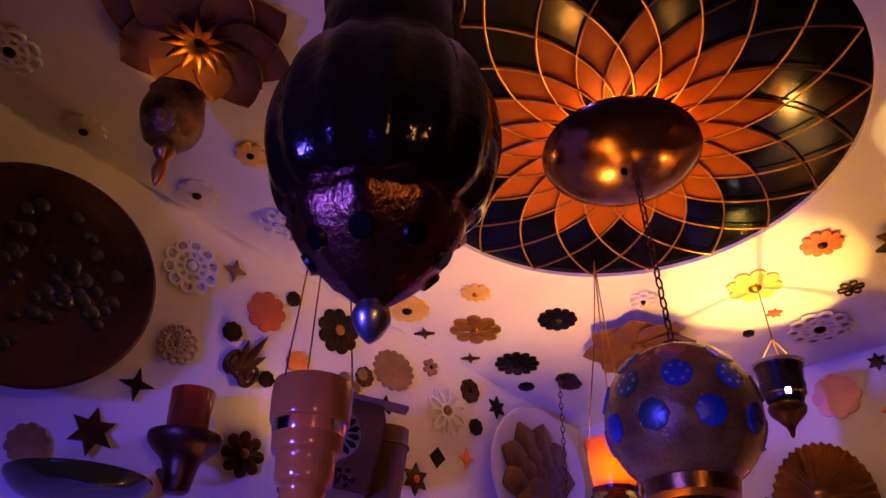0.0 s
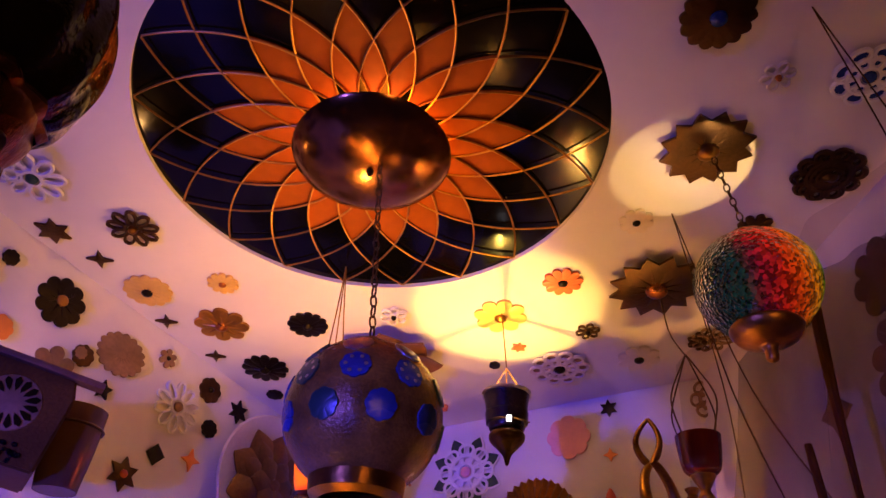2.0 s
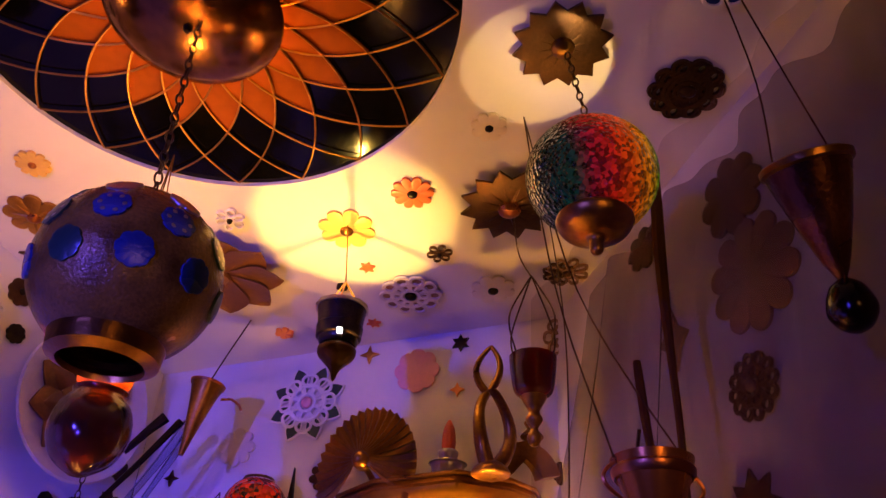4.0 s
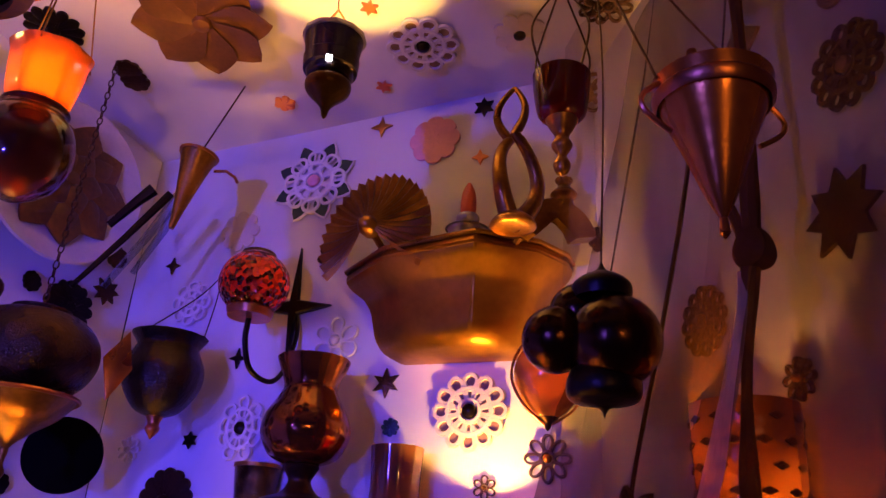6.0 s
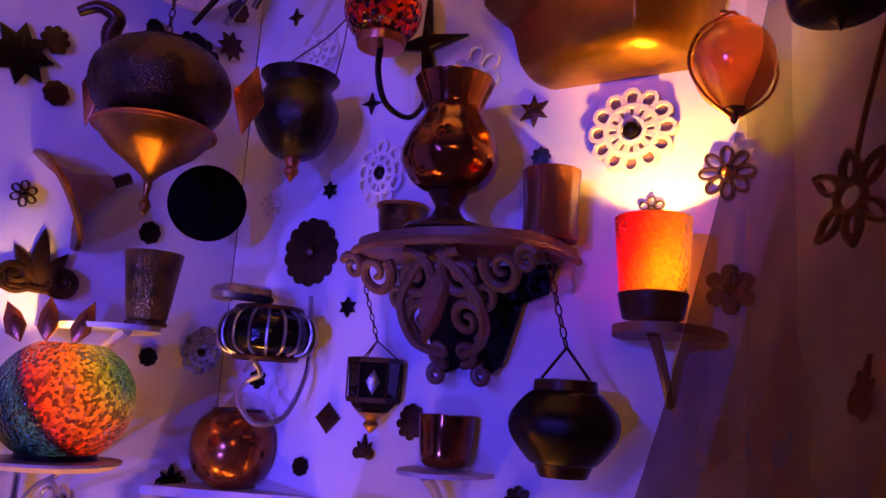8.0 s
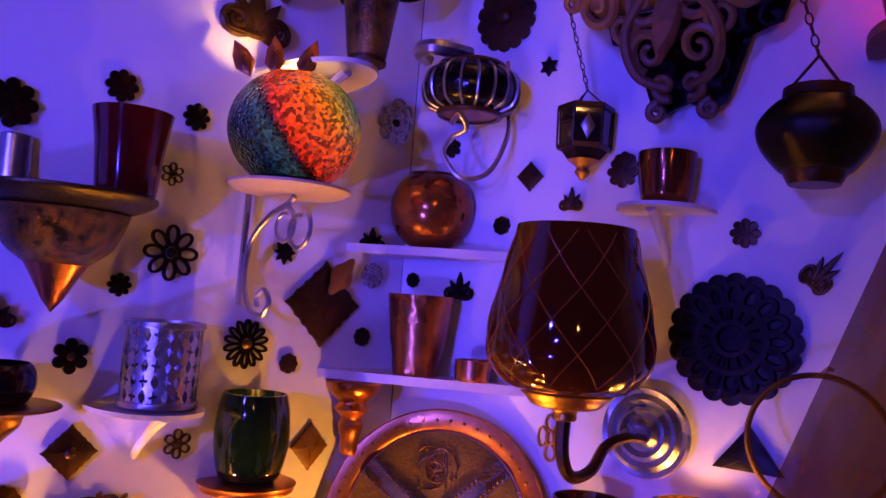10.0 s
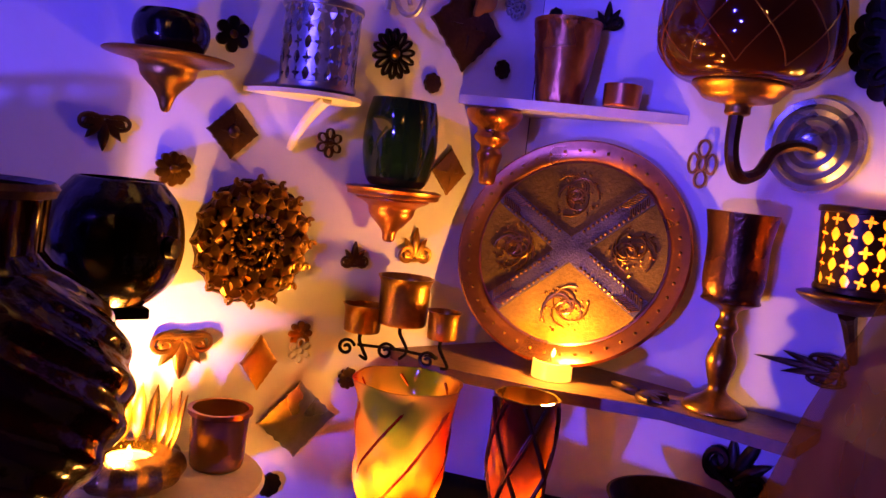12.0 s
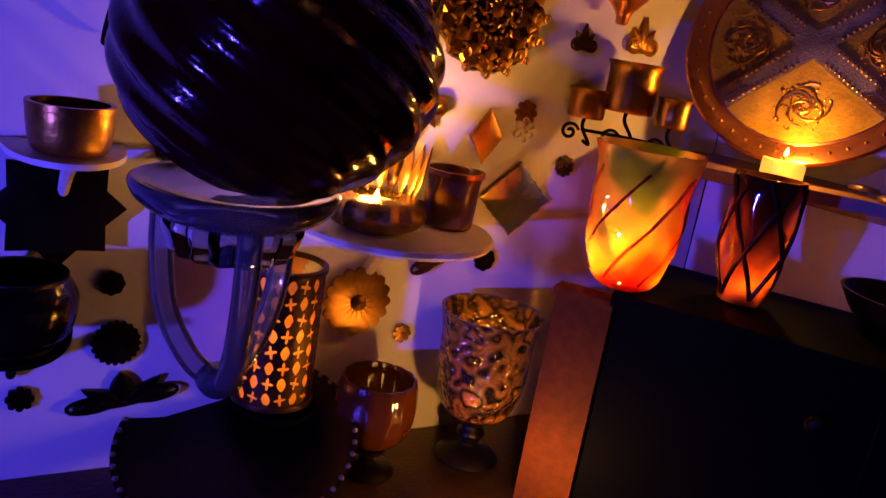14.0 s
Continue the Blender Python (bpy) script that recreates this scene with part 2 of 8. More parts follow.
def box(x0, y0, z0, x1, y1, z1, bevel=0.0, bm=None):
    fresh = bm is None
    bm = bm or bmesh.new()
    v = [bm.verts.new((x, y, z)) for x in (x0, x1) for y in (y0, y1) for z in (z0, z1)]
    for f in ((0, 1, 3, 2), (4, 6, 7, 5), (0, 4, 5, 1), (2, 3, 7, 6), (0, 2, 6, 4), (1, 5, 7, 3)):
        bm.faces.new([v[i] for i in f])
    bmesh.ops.recalc_face_normals(bm, faces=bm.faces)
    if bevel and fresh:
        bmesh.ops.bevel(bm, geom=bm.edges[:], offset=bevel, segments=2, profile=0.7, affect="EDGES")
    return bm


def slab(outline, z0, z1, bm=None, crown=0.0):
    """A plate with an outline (closed points in x, y) between two heights; crown lifts its middle."""
    bm = bm or bmesh.new()
    lo = [bm.verts.new((x, y, z0)) for x, y in outline]
    hi = [bm.verts.new((x, y, z1)) for x, y in outline]
    n = len(outline)
    cx, cy = sum(p[0] for p in outline) / n, sum(p[1] for p in outline) / n
    mid = [bm.verts.new((cx + (x - cx) * 0.82, cy + (y - cy) * 0.82, z1 + crown * 0.6)) for x, y in outline]
    top = bm.verts.new((cx, cy, z1 + crown))
    for i in range(n):
        j = (i + 1) % n
        bm.faces.new((lo[i], lo[j], hi[j], hi[i]))
        bm.faces.new((hi[i], hi[j], mid[j], mid[i]))
        bm.faces.new((mid[i], mid[j], top))
    bm.faces.new(lo[::-1])
    return bm


def strip(path, width, z0, z1, bm, closed=True):
    """A flat band along a path in x, y."""
    n = len(path)
    rows = []
    for i, p in enumerate(path):
        p = Vector(p)
        d = Vector(path[(i + 1) % n]) - Vector(path[i - 1]) if closed else Vector(path[min(i + 1, n - 1)]) - Vector(path[max(i - 1, 0)])
        s = Vector((-d.y, d.x)).normalized() * width / 2
        rows.append([bm.verts.new((*(p + s), z0)), bm.verts.new((*(p - s), z0)), bm.verts.new((*(p - s * 0.7), z1)), bm.verts.new((*(p + s * 0.7), z1))])
    for i in range(n if closed else n - 1):
        a, b = rows[i], rows[(i + 1) % n]
        for k in range(4):
            bm.faces.new((a[k], b[k], b[(k + 1) % 4], a[(k + 1) % 4]))
    return bm


# ---- the corner's surfaces ----
CORNER = Vector((0.3584, 1.835, 0))
OUT = {"L": Vector((0.7402, -0.6722, 0)), "R": Vector((-0.5284, -0.849, 0)), "S": Vector((-0.9968, -0.08, 0)), "C": Vector((0, -0.1137, -0.9935))}
RIGHT = {"L": Vector((0.6722, 0.7402, 0)), "R": Vector((0.849, -0.5284, 0)), "S": Vector((0.08, -0.9968, 0)), "C": Vector((1, 0, 0))}
FOOT = {"L": CORNER, "R": CORNER, "S": Vector((1.02, 1.424, 0))}


def bend(u, z):
    return 0.1 * max(0, u) * min(1, max(0, (z - 1.3) / 0.85))


def spot_on(wall, a, b, d=0.0):
    """A point d in front of a surface: on a wall a along it from its inner end and b up; on the ceiling at x = a, y = b."""
    if wall == "C":
        return Vector((a, b, 2.27 - 0.11444 * (b - 1.344))) + OUT["C"] * d
    along = -RIGHT["L"] if wall == "L" else RIGHT[wall]
    return FOOT[wall] + along * a + Vector((0, 0, b)) + OUT[wall] * (d + (bend(a, b) if wall == "L" else 0))


def on(wall, a, b, d=0.0, turn=0.0):
    """A pose on a surface: its x runs to the right, y up, z out of the surface."""
    x, z = RIGHT[wall], OUT[wall]
    y = z.cross(x)
    m = Matrix((x, y, z)).transposed().to_4x4()
    return Matrix.Translation(spot_on(wall, a, b, d)) @ m @ pose(0, 0, 0, 0, 0, turn)


def up_at(wall, a, b, d=0.0):
    """A pose in front of a wall: z up, -y out of the wall."""
    x, y = RIGHT[wall], -OUT[wall]
    return Matrix.Translation(spot_on(wall, a, b, d)) @ Matrix((x, y, Vector((0, 0, 1)))).transposed().to_4x4()


# ---- structure ----
def wall_sheet(name, wall, a0, a1, b0, b1, thick, label, mat=PLASTER):
    """An upright wall with thickness, gently uneven."""
    bm = bmesh.new()
    na, nb = 24, 28
    front = [[None] * (nb + 1) for _ in range(na + 1)]
    back = [[None] * (nb + 1) for _ in range(na + 1)]
    for i in range(na + 1):
        for j in range(nb + 1):
            a, b = a0 + (a1 - a0) * i / na, b0 + (b1 - b0) * j / nb
            wave = 0.002 * noise.noise(Vector((a * 5, b * 5, 3.0)))
            front[i][j] = bm.verts.new(spot_on(wall, a, b, wave - 0.001))
            back[i][j] = bm.verts.new(spot_on(wall, a, b, -thick))
    for i in range(na):
        for j in range(nb):
            bm.faces.new((front[i][j], front[i + 1][j], front[i + 1][j + 1], front[i][j + 1]))
            bm.faces.new((back[i][j], back[i][j + 1], back[i + 1][j + 1], back[i + 1][j]))
    for i in range(na):
        bm.faces.new((front[i][0], back[i][0], back[i + 1][0], front[i + 1][0]))
        bm.faces.new((front[i][nb], front[i + 1][nb], back[i + 1][nb], back[i][nb]))
    for j in range(nb):
        bm.faces.new((front[0][j], front[0][j + 1], back[0][j + 1], back[0][j]))
        bm.faces.new((front[na][j], back[na][j], back[na][j + 1], front[na][j + 1]))
    bmesh.ops.recalc_face_normals(bm, faces=bm.faces)
    return solid(name, bm, mat, Matrix(), label, "wall", kind="structure")


wall_sheet("wall_west", "L", 0.0, 1.4, 0.0, 2.45, 0.1, "white plastered wall crowded with brass ornaments and lamps")
wall_sheet("wall_north", "R", 0.0, 0.80, 0.0, 2.4, 0.1, "white plastered wall hung with ornaments and candle lamps")
wall_sheet("wall_east", "S", 0.0, 0.85, 0.0, 2.5, 0.1, "white plastered side wall behind sheer curtain")
# Unseen walls added to close the room, dark to throw back little light.
wall_sheet("wall_west_far", "L", 1.4, 2.7, 0.0, 2.6, 0.1, "unseen dark brown wall added behind the viewer", DARKWALL)
wall_sheet("wall_east_far", "S", 0.85, 2.7, 0.0, 2.6, 0.1, "unseen dark brown wall added behind the viewer", DARKWALL)
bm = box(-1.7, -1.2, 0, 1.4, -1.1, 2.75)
solid("wall_south", bm, DARKWALL, Matrix(), "unseen plain dark brown wall added to close the room", "wall", kind="structure")
bm = box(-1.7, -1.2, -0.1, 1.4, 2.1, 0)
solid("floor", bm, BOARD, Matrix(), "dark wooden floor", "floor", kind="structure")

HUB = (0.393, 0.955)
HOLE = 0.303


def ceiling():
    """The ceiling board, with the round opening cut through it."""
    bm = bmesh.new()
    n = 96
    low, high, outl, outh = [], [], [], []
    for i in range(n):
        a = 2 * math.pi * i / n
        c, s = math.cos(a), math.sin(a)
        x, y = HUB[0] + HOLE * c, HUB[1] + HOLE * s
        k = min((1.5 if c > 0 else 2.1) / abs(c) if abs(c) > 1e-6 else 99, (1.2 if s > 0 else 2.0) / abs(s) if abs(s) > 1e-6 else 99)
        low.append(bm.verts.new(spot_on("C", x, y)))
        high.append(bm.verts.new(spot_on("C", x, y, -0.05)))
        outl.append(bm.verts.new(spot_on("C", HUB[0] + k * c, HUB[1] + k * s)))
        outh.append(bm.verts.new(spot_on("C", HUB[0] + k * c, HUB[1] + k * s, -0.05)))
    for i in range(n):
        j = (i + 1) % n
        bm.faces.new((low[i], low[j], outl[j], outl[i]))
        bm.faces.new((high[i], outh[i], outh[j], high[j]))
        bm.faces.new((low[i], high[i], high[j], low[j]))
        bm.faces.new((outl[i], outl[j], outh[j], outh[i]))
    bmesh.ops.recalc_face_normals(bm, faces=bm.faces)
    return solid("ceiling", bm, CEIL, Matrix(), "white plastered ceiling with a round opening", "ceiling", kind="structure")


ceiling()


def rosette_window():
    """Dark round panel in the ceiling with crossing gilt spiral ribs, amber petals and a brass bowl under its middle."""
    top = thing("ceiling_rosette", on("C", *HUB, 0.005), "round dark glass ceiling panel with gilt spiral ribs and amber petals", "ceiling rosette")
    part("panel", lathe([(0, -0.03), (HOLE + 0.02, -0.03), (HOLE + 0.02, -0.012), (0, -0.012)], 96), DARKGLASS, top, "dark mirrored glass panel")
    n, r1, pitch, phase = 20, HOLE - 0.004, 185.0, 13.0
    for sense in (1, -1):
        rows = []
        for k in range(25):
            r = 0.07 + (r1 - 0.07) * k / 24
            q = radians(phase + sense * pitch * (r - 0.3))
            rows.append((r * math.cos(q), r * math.sin(q), -0.006))
        rib = part("rib", tube(rows, 0.0014, 6), GOLD, top)
        for i in range(1, n):
            again(rib, pose(0, 0, 0, 0, 0, 360 * i / n))
    for ring, (lo, tip, turn_) in enumerate(((0.056, 0.154, 4.0), (0.105, 0.203, 13.0))):
        side = []
        for k in range(17):
            r = lo + (tip - lo) * k / 16
            q = radians(pitch * min(tip - r, r - lo)) * 0.97
            side.append((r * math.cos(q), r * math.sin(q)))
        bm = slab(side + [(x, -y) for x, y in side[::-1][1:-1]], -0.0115 + 0.0018 * (1 - ring), -0.0095 + 0.0018 * (1 - ring), crown=0.0006)
        petal = part("petal", bm, AMBERLEAF, top, "amber glazed petal")
        petal.matrix_basis = pose(0, 0, 0, 0, 0, turn_)
        for i in range(1, n):
            again(petal, pose(0, 0, 0, 0, 0, turn_ + 18 * i))
    bowl = part("bowl", lathe([(0.101, 0.02), (0.098, 0.024), (0.08, 0.035), (0.055, 0.043), (0.028, 0.048), (0, 0.05), (0, 0.048), (0.028, 0.046), (0.055, 0.041), (0.078, 0.033), (0.095, 0.023), (0.099, 0.02), (0.101, 0.02)], 64),
                BOWLMETAL, top, "shallow dark polished copper bowl")
    part("pin", lathe([(0.004, 0.046), (0.005, 0.051), (0.003, 0.056), (0, 0.057)], 16), IRON, bowl)


rosette_window()
lamp("bowl_light", "POINT", on("C", *HUB, 0.02), 3.2, FLAME, 0.02)


def gauze(name, a0, a1, b0, b1, d, folds, seed, label):
    """A sheer hanging with soft upright folds."""
    bm = bmesh.new()
    na, nb = 90, 40
    grid = []
    for i in range(na + 1):
        row = []
        for j in range(nb + 1):
            s, t = i / na, j / nb
            b = b0 + (b1 - b0) * t
            lean = 0.10 * (1 - t) * (s - 0.3)
            a = a0 + (a1 - a0) * s + lean
            w = 0.016 * math.sin(folds * s * 6.28 + 1.5 * t + seed) + 0.008 * math.sin(folds * 2.3 * s * 6.28 + seed - 2 * t)
            row.append(bm.verts.new(spot_on("S", a, b, d + w * (0.5 + 0.5 * (1 - t)))))
        grid.append(row)
    for i in range(na):
        for j in range(nb):
            bm.faces.new((grid[i][j], grid[i + 1][j], grid[i + 1][j + 1], grid[i][j + 1]))
    return solid(name, bm, GAUZE, Matrix(), label, "curtain")


GAUZE = bpy.data.materials.new("sheer_gauze")
GAUZE.use_nodes = True
_n, _l = GAUZE.node_tree.nodes, GAUZE.node_tree.links
_n.remove(_n["Principled BSDF"])
_a, _b, _c, _m, _k = (_n.new("ShaderNodeBsdf" + s) for s in ("Transparent", "Diffuse", "Translucent")), 0, 0, _n.new("ShaderNodeMixShader"), _n.new("ShaderNodeMixShader")
_a, _b, _c = _a
_b.inputs["Color"].default_value = _c.inputs["Color"].default_value = (0.46, 0.26, 0.15, 1)
_w = _n.new("ShaderNodeTexNoise")
_w.inputs["Scale"].default_value = 14
_r = _n.new("ShaderNodeMapRange")
_r.inputs["To Min"].default_value, _r.inputs["To Max"].default_value = 0.12, 0.34
_l.new(_w.outputs["Fac"], _r.inputs["Value"])
_l.new(_b.outputs[0], _k.inputs[1])
_l.new(_c.outputs[0], _k.inputs[2])
_l.new(_r.outputs["Result"], _m.inputs[0])
_l.new(_a.outputs[0], _m.inputs[1])
_l.new(_k.outputs[0], _m.inputs[2])
_l.new(_m.outputs[0], _n["Material Output"].inputs["Surface"])
gauze("sheer_curtain", 0.03, 1.1, 0.7, 2.29, 0.055, 5, 0.4, "sheer tan gauze curtain hanging in soft folds")


def drape():
    """A heavier brown cloth that hangs aslant over the end of the north wall."""
    mat = GAUZE.copy()
    mat.name = "brown_drape"
    for n in mat.node_tree.nodes:
        if n.bl_idname == "ShaderNodeMapRange":
            n.inputs["To Min"].default_value, n.inputs["To Max"].default_value = 0.34, 0.6
            weave = n
    nodes, links = mat.node_tree.nodes, mat.node_tree.links
    place, split, dense, total = (nodes.new("ShaderNode" + k) for k in ("TexCoord", "SeparateXYZ", "MapRange", "Math"))
    dense.inputs["From Min"].default_value, dense.inputs["From Max"].default_value = 1.5, 1.9
    dense.inputs["To Min"].default_value, dense.inputs["To Max"].default_value = 0.34, 0.0
    links.new(place.outputs["Object"], split.inputs[0])
    links.new(split.outputs["Z"], dense.inputs["Value"])
    links.new(dense.outputs["Result"], total.inputs[0])
    links.new(weave.outputs["Result"], total.inputs[1])
    for n in nodes:
        if n.bl_idname == "ShaderNodeMixShader" and n.inputs[0].is_linked:
            links.new(total.outputs[0], n.inputs[0])
        if n.bl_idname in ("ShaderNodeBsdfDiffuse", "ShaderNodeBsdfTranslucent"):
            n.inputs["Color"].default_value = (0.14, 0.053, 0.006, 1)
    edge = [(2.22, 1.03, 1.26), (2.08, 1.015, 1.285), (1.74, 0.95, 1.32), (1.44, 0.89, 1.37), (1.33, 0.86, 1.385), (0.98, 0.75, 1.455), (0.85, 0.7, 1.485), (0.68, 0.655, 1.51)]
    bm = bmesh.new()
    na, nb, grid = 80, 40, []
    for j in range(nb + 1):
        z = 2.215 + (0.68 - 2.215) * j / nb
        for (z1, x1, y1), (z0, x0, y0) in zip(edge, edge[1:]):
            if z0 <= z <= z1:
                w = (z - z0) / (z1 - z0)
                px_, py_ = x0 + (x1 - x0) * w, y0 + (y1 - y0) * w
        row = []
        for i in range(na + 1):
            t = i / na
            fold = (0.014 * math.sin(26 * t + 2.2 * z) + 0.007 * math.sin(61 * t - 3 * z)) * min(1, 6 * t + 0.15)
            row.append(bm.verts.new((px_ + (1.03 - px_) * t ** 0.9 - 0.02 - fold * 0.9, py_ + (0.5 - py_) * t - fold * 0.3, z)))
        grid.append(row)
    for j in range(nb):
        for i in range(na):
            bm.faces.new((grid[j][i], grid[j][i + 1], grid[j + 1][i + 1], grid[j + 1][i]))
    solid("brown_curtain", bm, mat, Matrix(), "brown sheer cloth draped aslant over the wall's end", "curtain")


drape()


# ---- ornaments ----
def outline_of(kind, n, r, sx=1.0, sy=1.0, inner=0.5):
    """Closed outlines in x, y: star, petal, scallop, lozenge, leaf."""
    rows, m = [], 12 if kind in ("petal", "scallop") else 2
    count = n * m if kind in ("petal", "scallop", "star") else 48
    for i in range(count):
        a = 2 * math.pi * i / count + math.pi / 2
        t = (a - math.pi / 2) * n / (2 * math.pi) % 1
        if kind == "star":
            k = 1 if i % 2 == 0 else inner
        elif kind == "petal":
            k = inner + (1 - inner) * abs(math.cos(math.pi * t)) ** 0.6
        elif kind == "scallop":
            k = 0.88 + 0.12 * abs(math.cos(math.pi * t))
        elif kind == "lozenge":
            c, s = abs(math.cos(a)), abs(math.sin(a))
            k = 1 / (c + s) * (1 + 0.03 * math.cos(16 * a))
        else:
            k = 0.75 + 0.25 * math.cos(2 * a) ** 2
        rows.append((r * k * math.cos(a) * sx, r * k * math.sin(a) * sy))
    return rows


def plaque(name, wall, a, b, r, kind, n, mat, label, boss=None, sx=1.0, sy=1.0, d=0.0, inner=0.5, turn=0.0, ridge=0.0, thick=0.004):
    """A flat cast ornament: a plate with bevelled edges, raised ribs towards its tips and a domed centre."""
    top = thing(name, on(wall, a, b, d + 0.0005, turn), label, "wall ornament" if wall != "C" else "ceiling ornament", "small ornaments")
    part("plate", slab(outline_of(kind, n, r, sx, sy, inner), 0, thick, crown=r * 0.05), mat, top)
    if ridge:
        rib = part("rib", tube([(r * 0.2, 0, thick + r * 0.035), (r * 0.8, 0, thick)], r * ridge, 5, taper=lambda t: 1 - 0.7 * t), mat, top)
        for i in range(n):
            m_ = Matrix.Diagonal((sx, sy, 1, 1)) @ pose(0, 0, 0, 0, 0, 90 + 360 * i / n)
            if i:
                again(rib, m_)
            else:
                rib.matrix_basis = m_
    if boss:
        part("boss", lathe([(r * 0.24, thick + r * 0.03), (r * 0.22, thick + r * 0.12), (r * 0.12, thick + r * 0.2), (0, thick + r * 0.22)], 16), boss, top, "raised centre boss")
    return top


def lace(name, wall, a, b, r, n, mat, label, centre=None, sx=1.0, sy=1.0, d=0.0, rows=2, turn=0.0, leaf=None, fill=None, pointed=False):
    """An openwork flower: loops of flat band round rings, so that the wall shows through."""
    top = thing(name, on(wall, a, b, d + 0.004, turn), label, "wall ornament" if wall != "C" else "ceiling ornament", "openwork ornaments")
    w, bm = r * 0.125, bmesh.new()
    ring = lambda q, k=40: [(q * sx * math.cos(2 * math.pi * i / k), q * sy * math.sin(2 * math.pi * i / k)) for i in range(k)]
    part("ring", strip(ring(r * 0.3), w, 0, 0.005, bm), mat, top)
    if rows > 1:
        part("ring", strip(ring(r * 0.62), w * 0.9, 0, 0.0045, bmesh.new()), mat, top)
    loops = [(0.58 if rows > 1 else 0.28, 1.0, n)] + ([(0.28, 0.64, n)] if rows > 1 else [])
    for lo, hi, k in loops:
        rows_ = []
        for i in range(20):
            t = 2 * math.pi * i / 20
            along = (lo + hi) / 2 - (hi - lo) / 2 * math.cos(t)
            rows_.append((r * along, r * math.sin(t) * math.pi * (lo + hi) / 2 / k * 0.92 * (0.7 + 0.3 * along / hi)))
        if pointed:
            side = [(r * (lo + (hi - lo) * q), r * 0.62 / k * 1.6 * math.sin(math.pi * q ** 0.8)) for q in [i / 10 for i in range(11)]]
            rows_ = side + [(x, -y) for x, y in side[::-1][1:-1]]
        first = part("petal_loop", strip(rows_, w, 0, 0.004, bmesh.new()), mat, top)
        for i in range(k):
            m = Matrix.Diagonal((sx, sy, 1, 1)) @ pose(0, 0, 0, 0, 0, 90 + 360 * i / k)
            if i == 0:
                first.matrix_basis = m
            else:
                again(first, m)
            if fill:
                inset = slab([(x, y) for x, y in rows_], -0.002, 0.001) if i == 0 else None
                inlay = part("inlay", inset, fill, top, "darker inlay") if i == 0 else again(inlay, m)
                inlay.matrix_basis = m
    if leaf:
        rows_ = [(r * (0.66 + 0.7 * t), r * 0.27 * math.sin(math.pi * min(1, 0.2 + 0.8 * t)) ** 0.9) for t in [i / 10 for i in range(11)]]
        rows_ = rows_ + [(x, -y) for x, y in rows_[::-1][1:]]
        first = part("leaf", slab(rows_, -0.0003, 0.002), leaf, top, "dark green pointed leaf")
        edge_ = part("leaf_edge", strip(rows_, r * 0.06, 0, 0.003, bmesh.new()), mat, top, "white leaf outline")
        for i in range(n):
            m = pose(0, 0, 0, 0, 0, 90 + 360 * (i + 0.5) / n)
            if i == 0:
                first.matrix_basis = edge_.matrix_basis = m
            else:
                again(first, m)
                again(edge_, m)
    if centre:
        part("boss", lathe([(r * 0.2, 0.003), (r * 0.18, 0.007), (r * 0.08, 0.01), (0, 0.0105)], 18), centre, top, "round centre")
    return top


def fleuron(name, wall, a, b, w, h, mat, label, turn=0.0, d=0.0):
    """A cast scrollwork crest: a palmette between two rows of curls on a base bar."""
    top = thing(name, on(wall, a, b, d + 0.001, turn), label, "wall ornament", "scrollwork crests")
    leafs = bmesh.new()
    for q, k in ((0, 1.0), (38, 0.82), (-38, 0.82), (70, 0.7), (-70, 0.7)):
        q = radians(90 - q)
        rows = [(0.06 + 0.94 * t, 0.16 * math.sin(math.pi * min(1, 0.12 + 0.88 * t))) for t in [i / 7 for i in range(8)]]
        rows = rows + [(x, -y) for x, y in rows[::-1][1:]]
        rows = [((x * math.cos(q) - y * math.sin(q)) * k * w * 0.62, (x * math.sin(q) + y * math.cos(q)) * k * h * 0.95 - h * 0.42) for x, y in rows]
        slab(rows, 0, 0.004, bm=leafs, crown=0.002)
    part("palmette", leafs, mat, top)
    for s in (1, -1):
        rows = []
        for i in range(26):
            t = i / 25
            q = 4.6 * t * math.pi / 1.5
            k = 0.22 * (1 - 0.85 * t)
            rows.append((s * (w * 0.27 + w * k * math.cos(q - 2.6)), -h * 0.28 + h * k * math.sin(q - 2.6) * 1.2, 0.004))
        part("scroll", tube(rows, min(w, h) * 0.06, 6), mat, top)
    part("base_bar", tube([(-w * 0.42, -h * 0.44, 0.003), (0, -h * 0.47, 0.005), (w * 0.42, -h * 0.44, 0.003)], min(w, h) * 0.06, 6), mat, top)
    return top


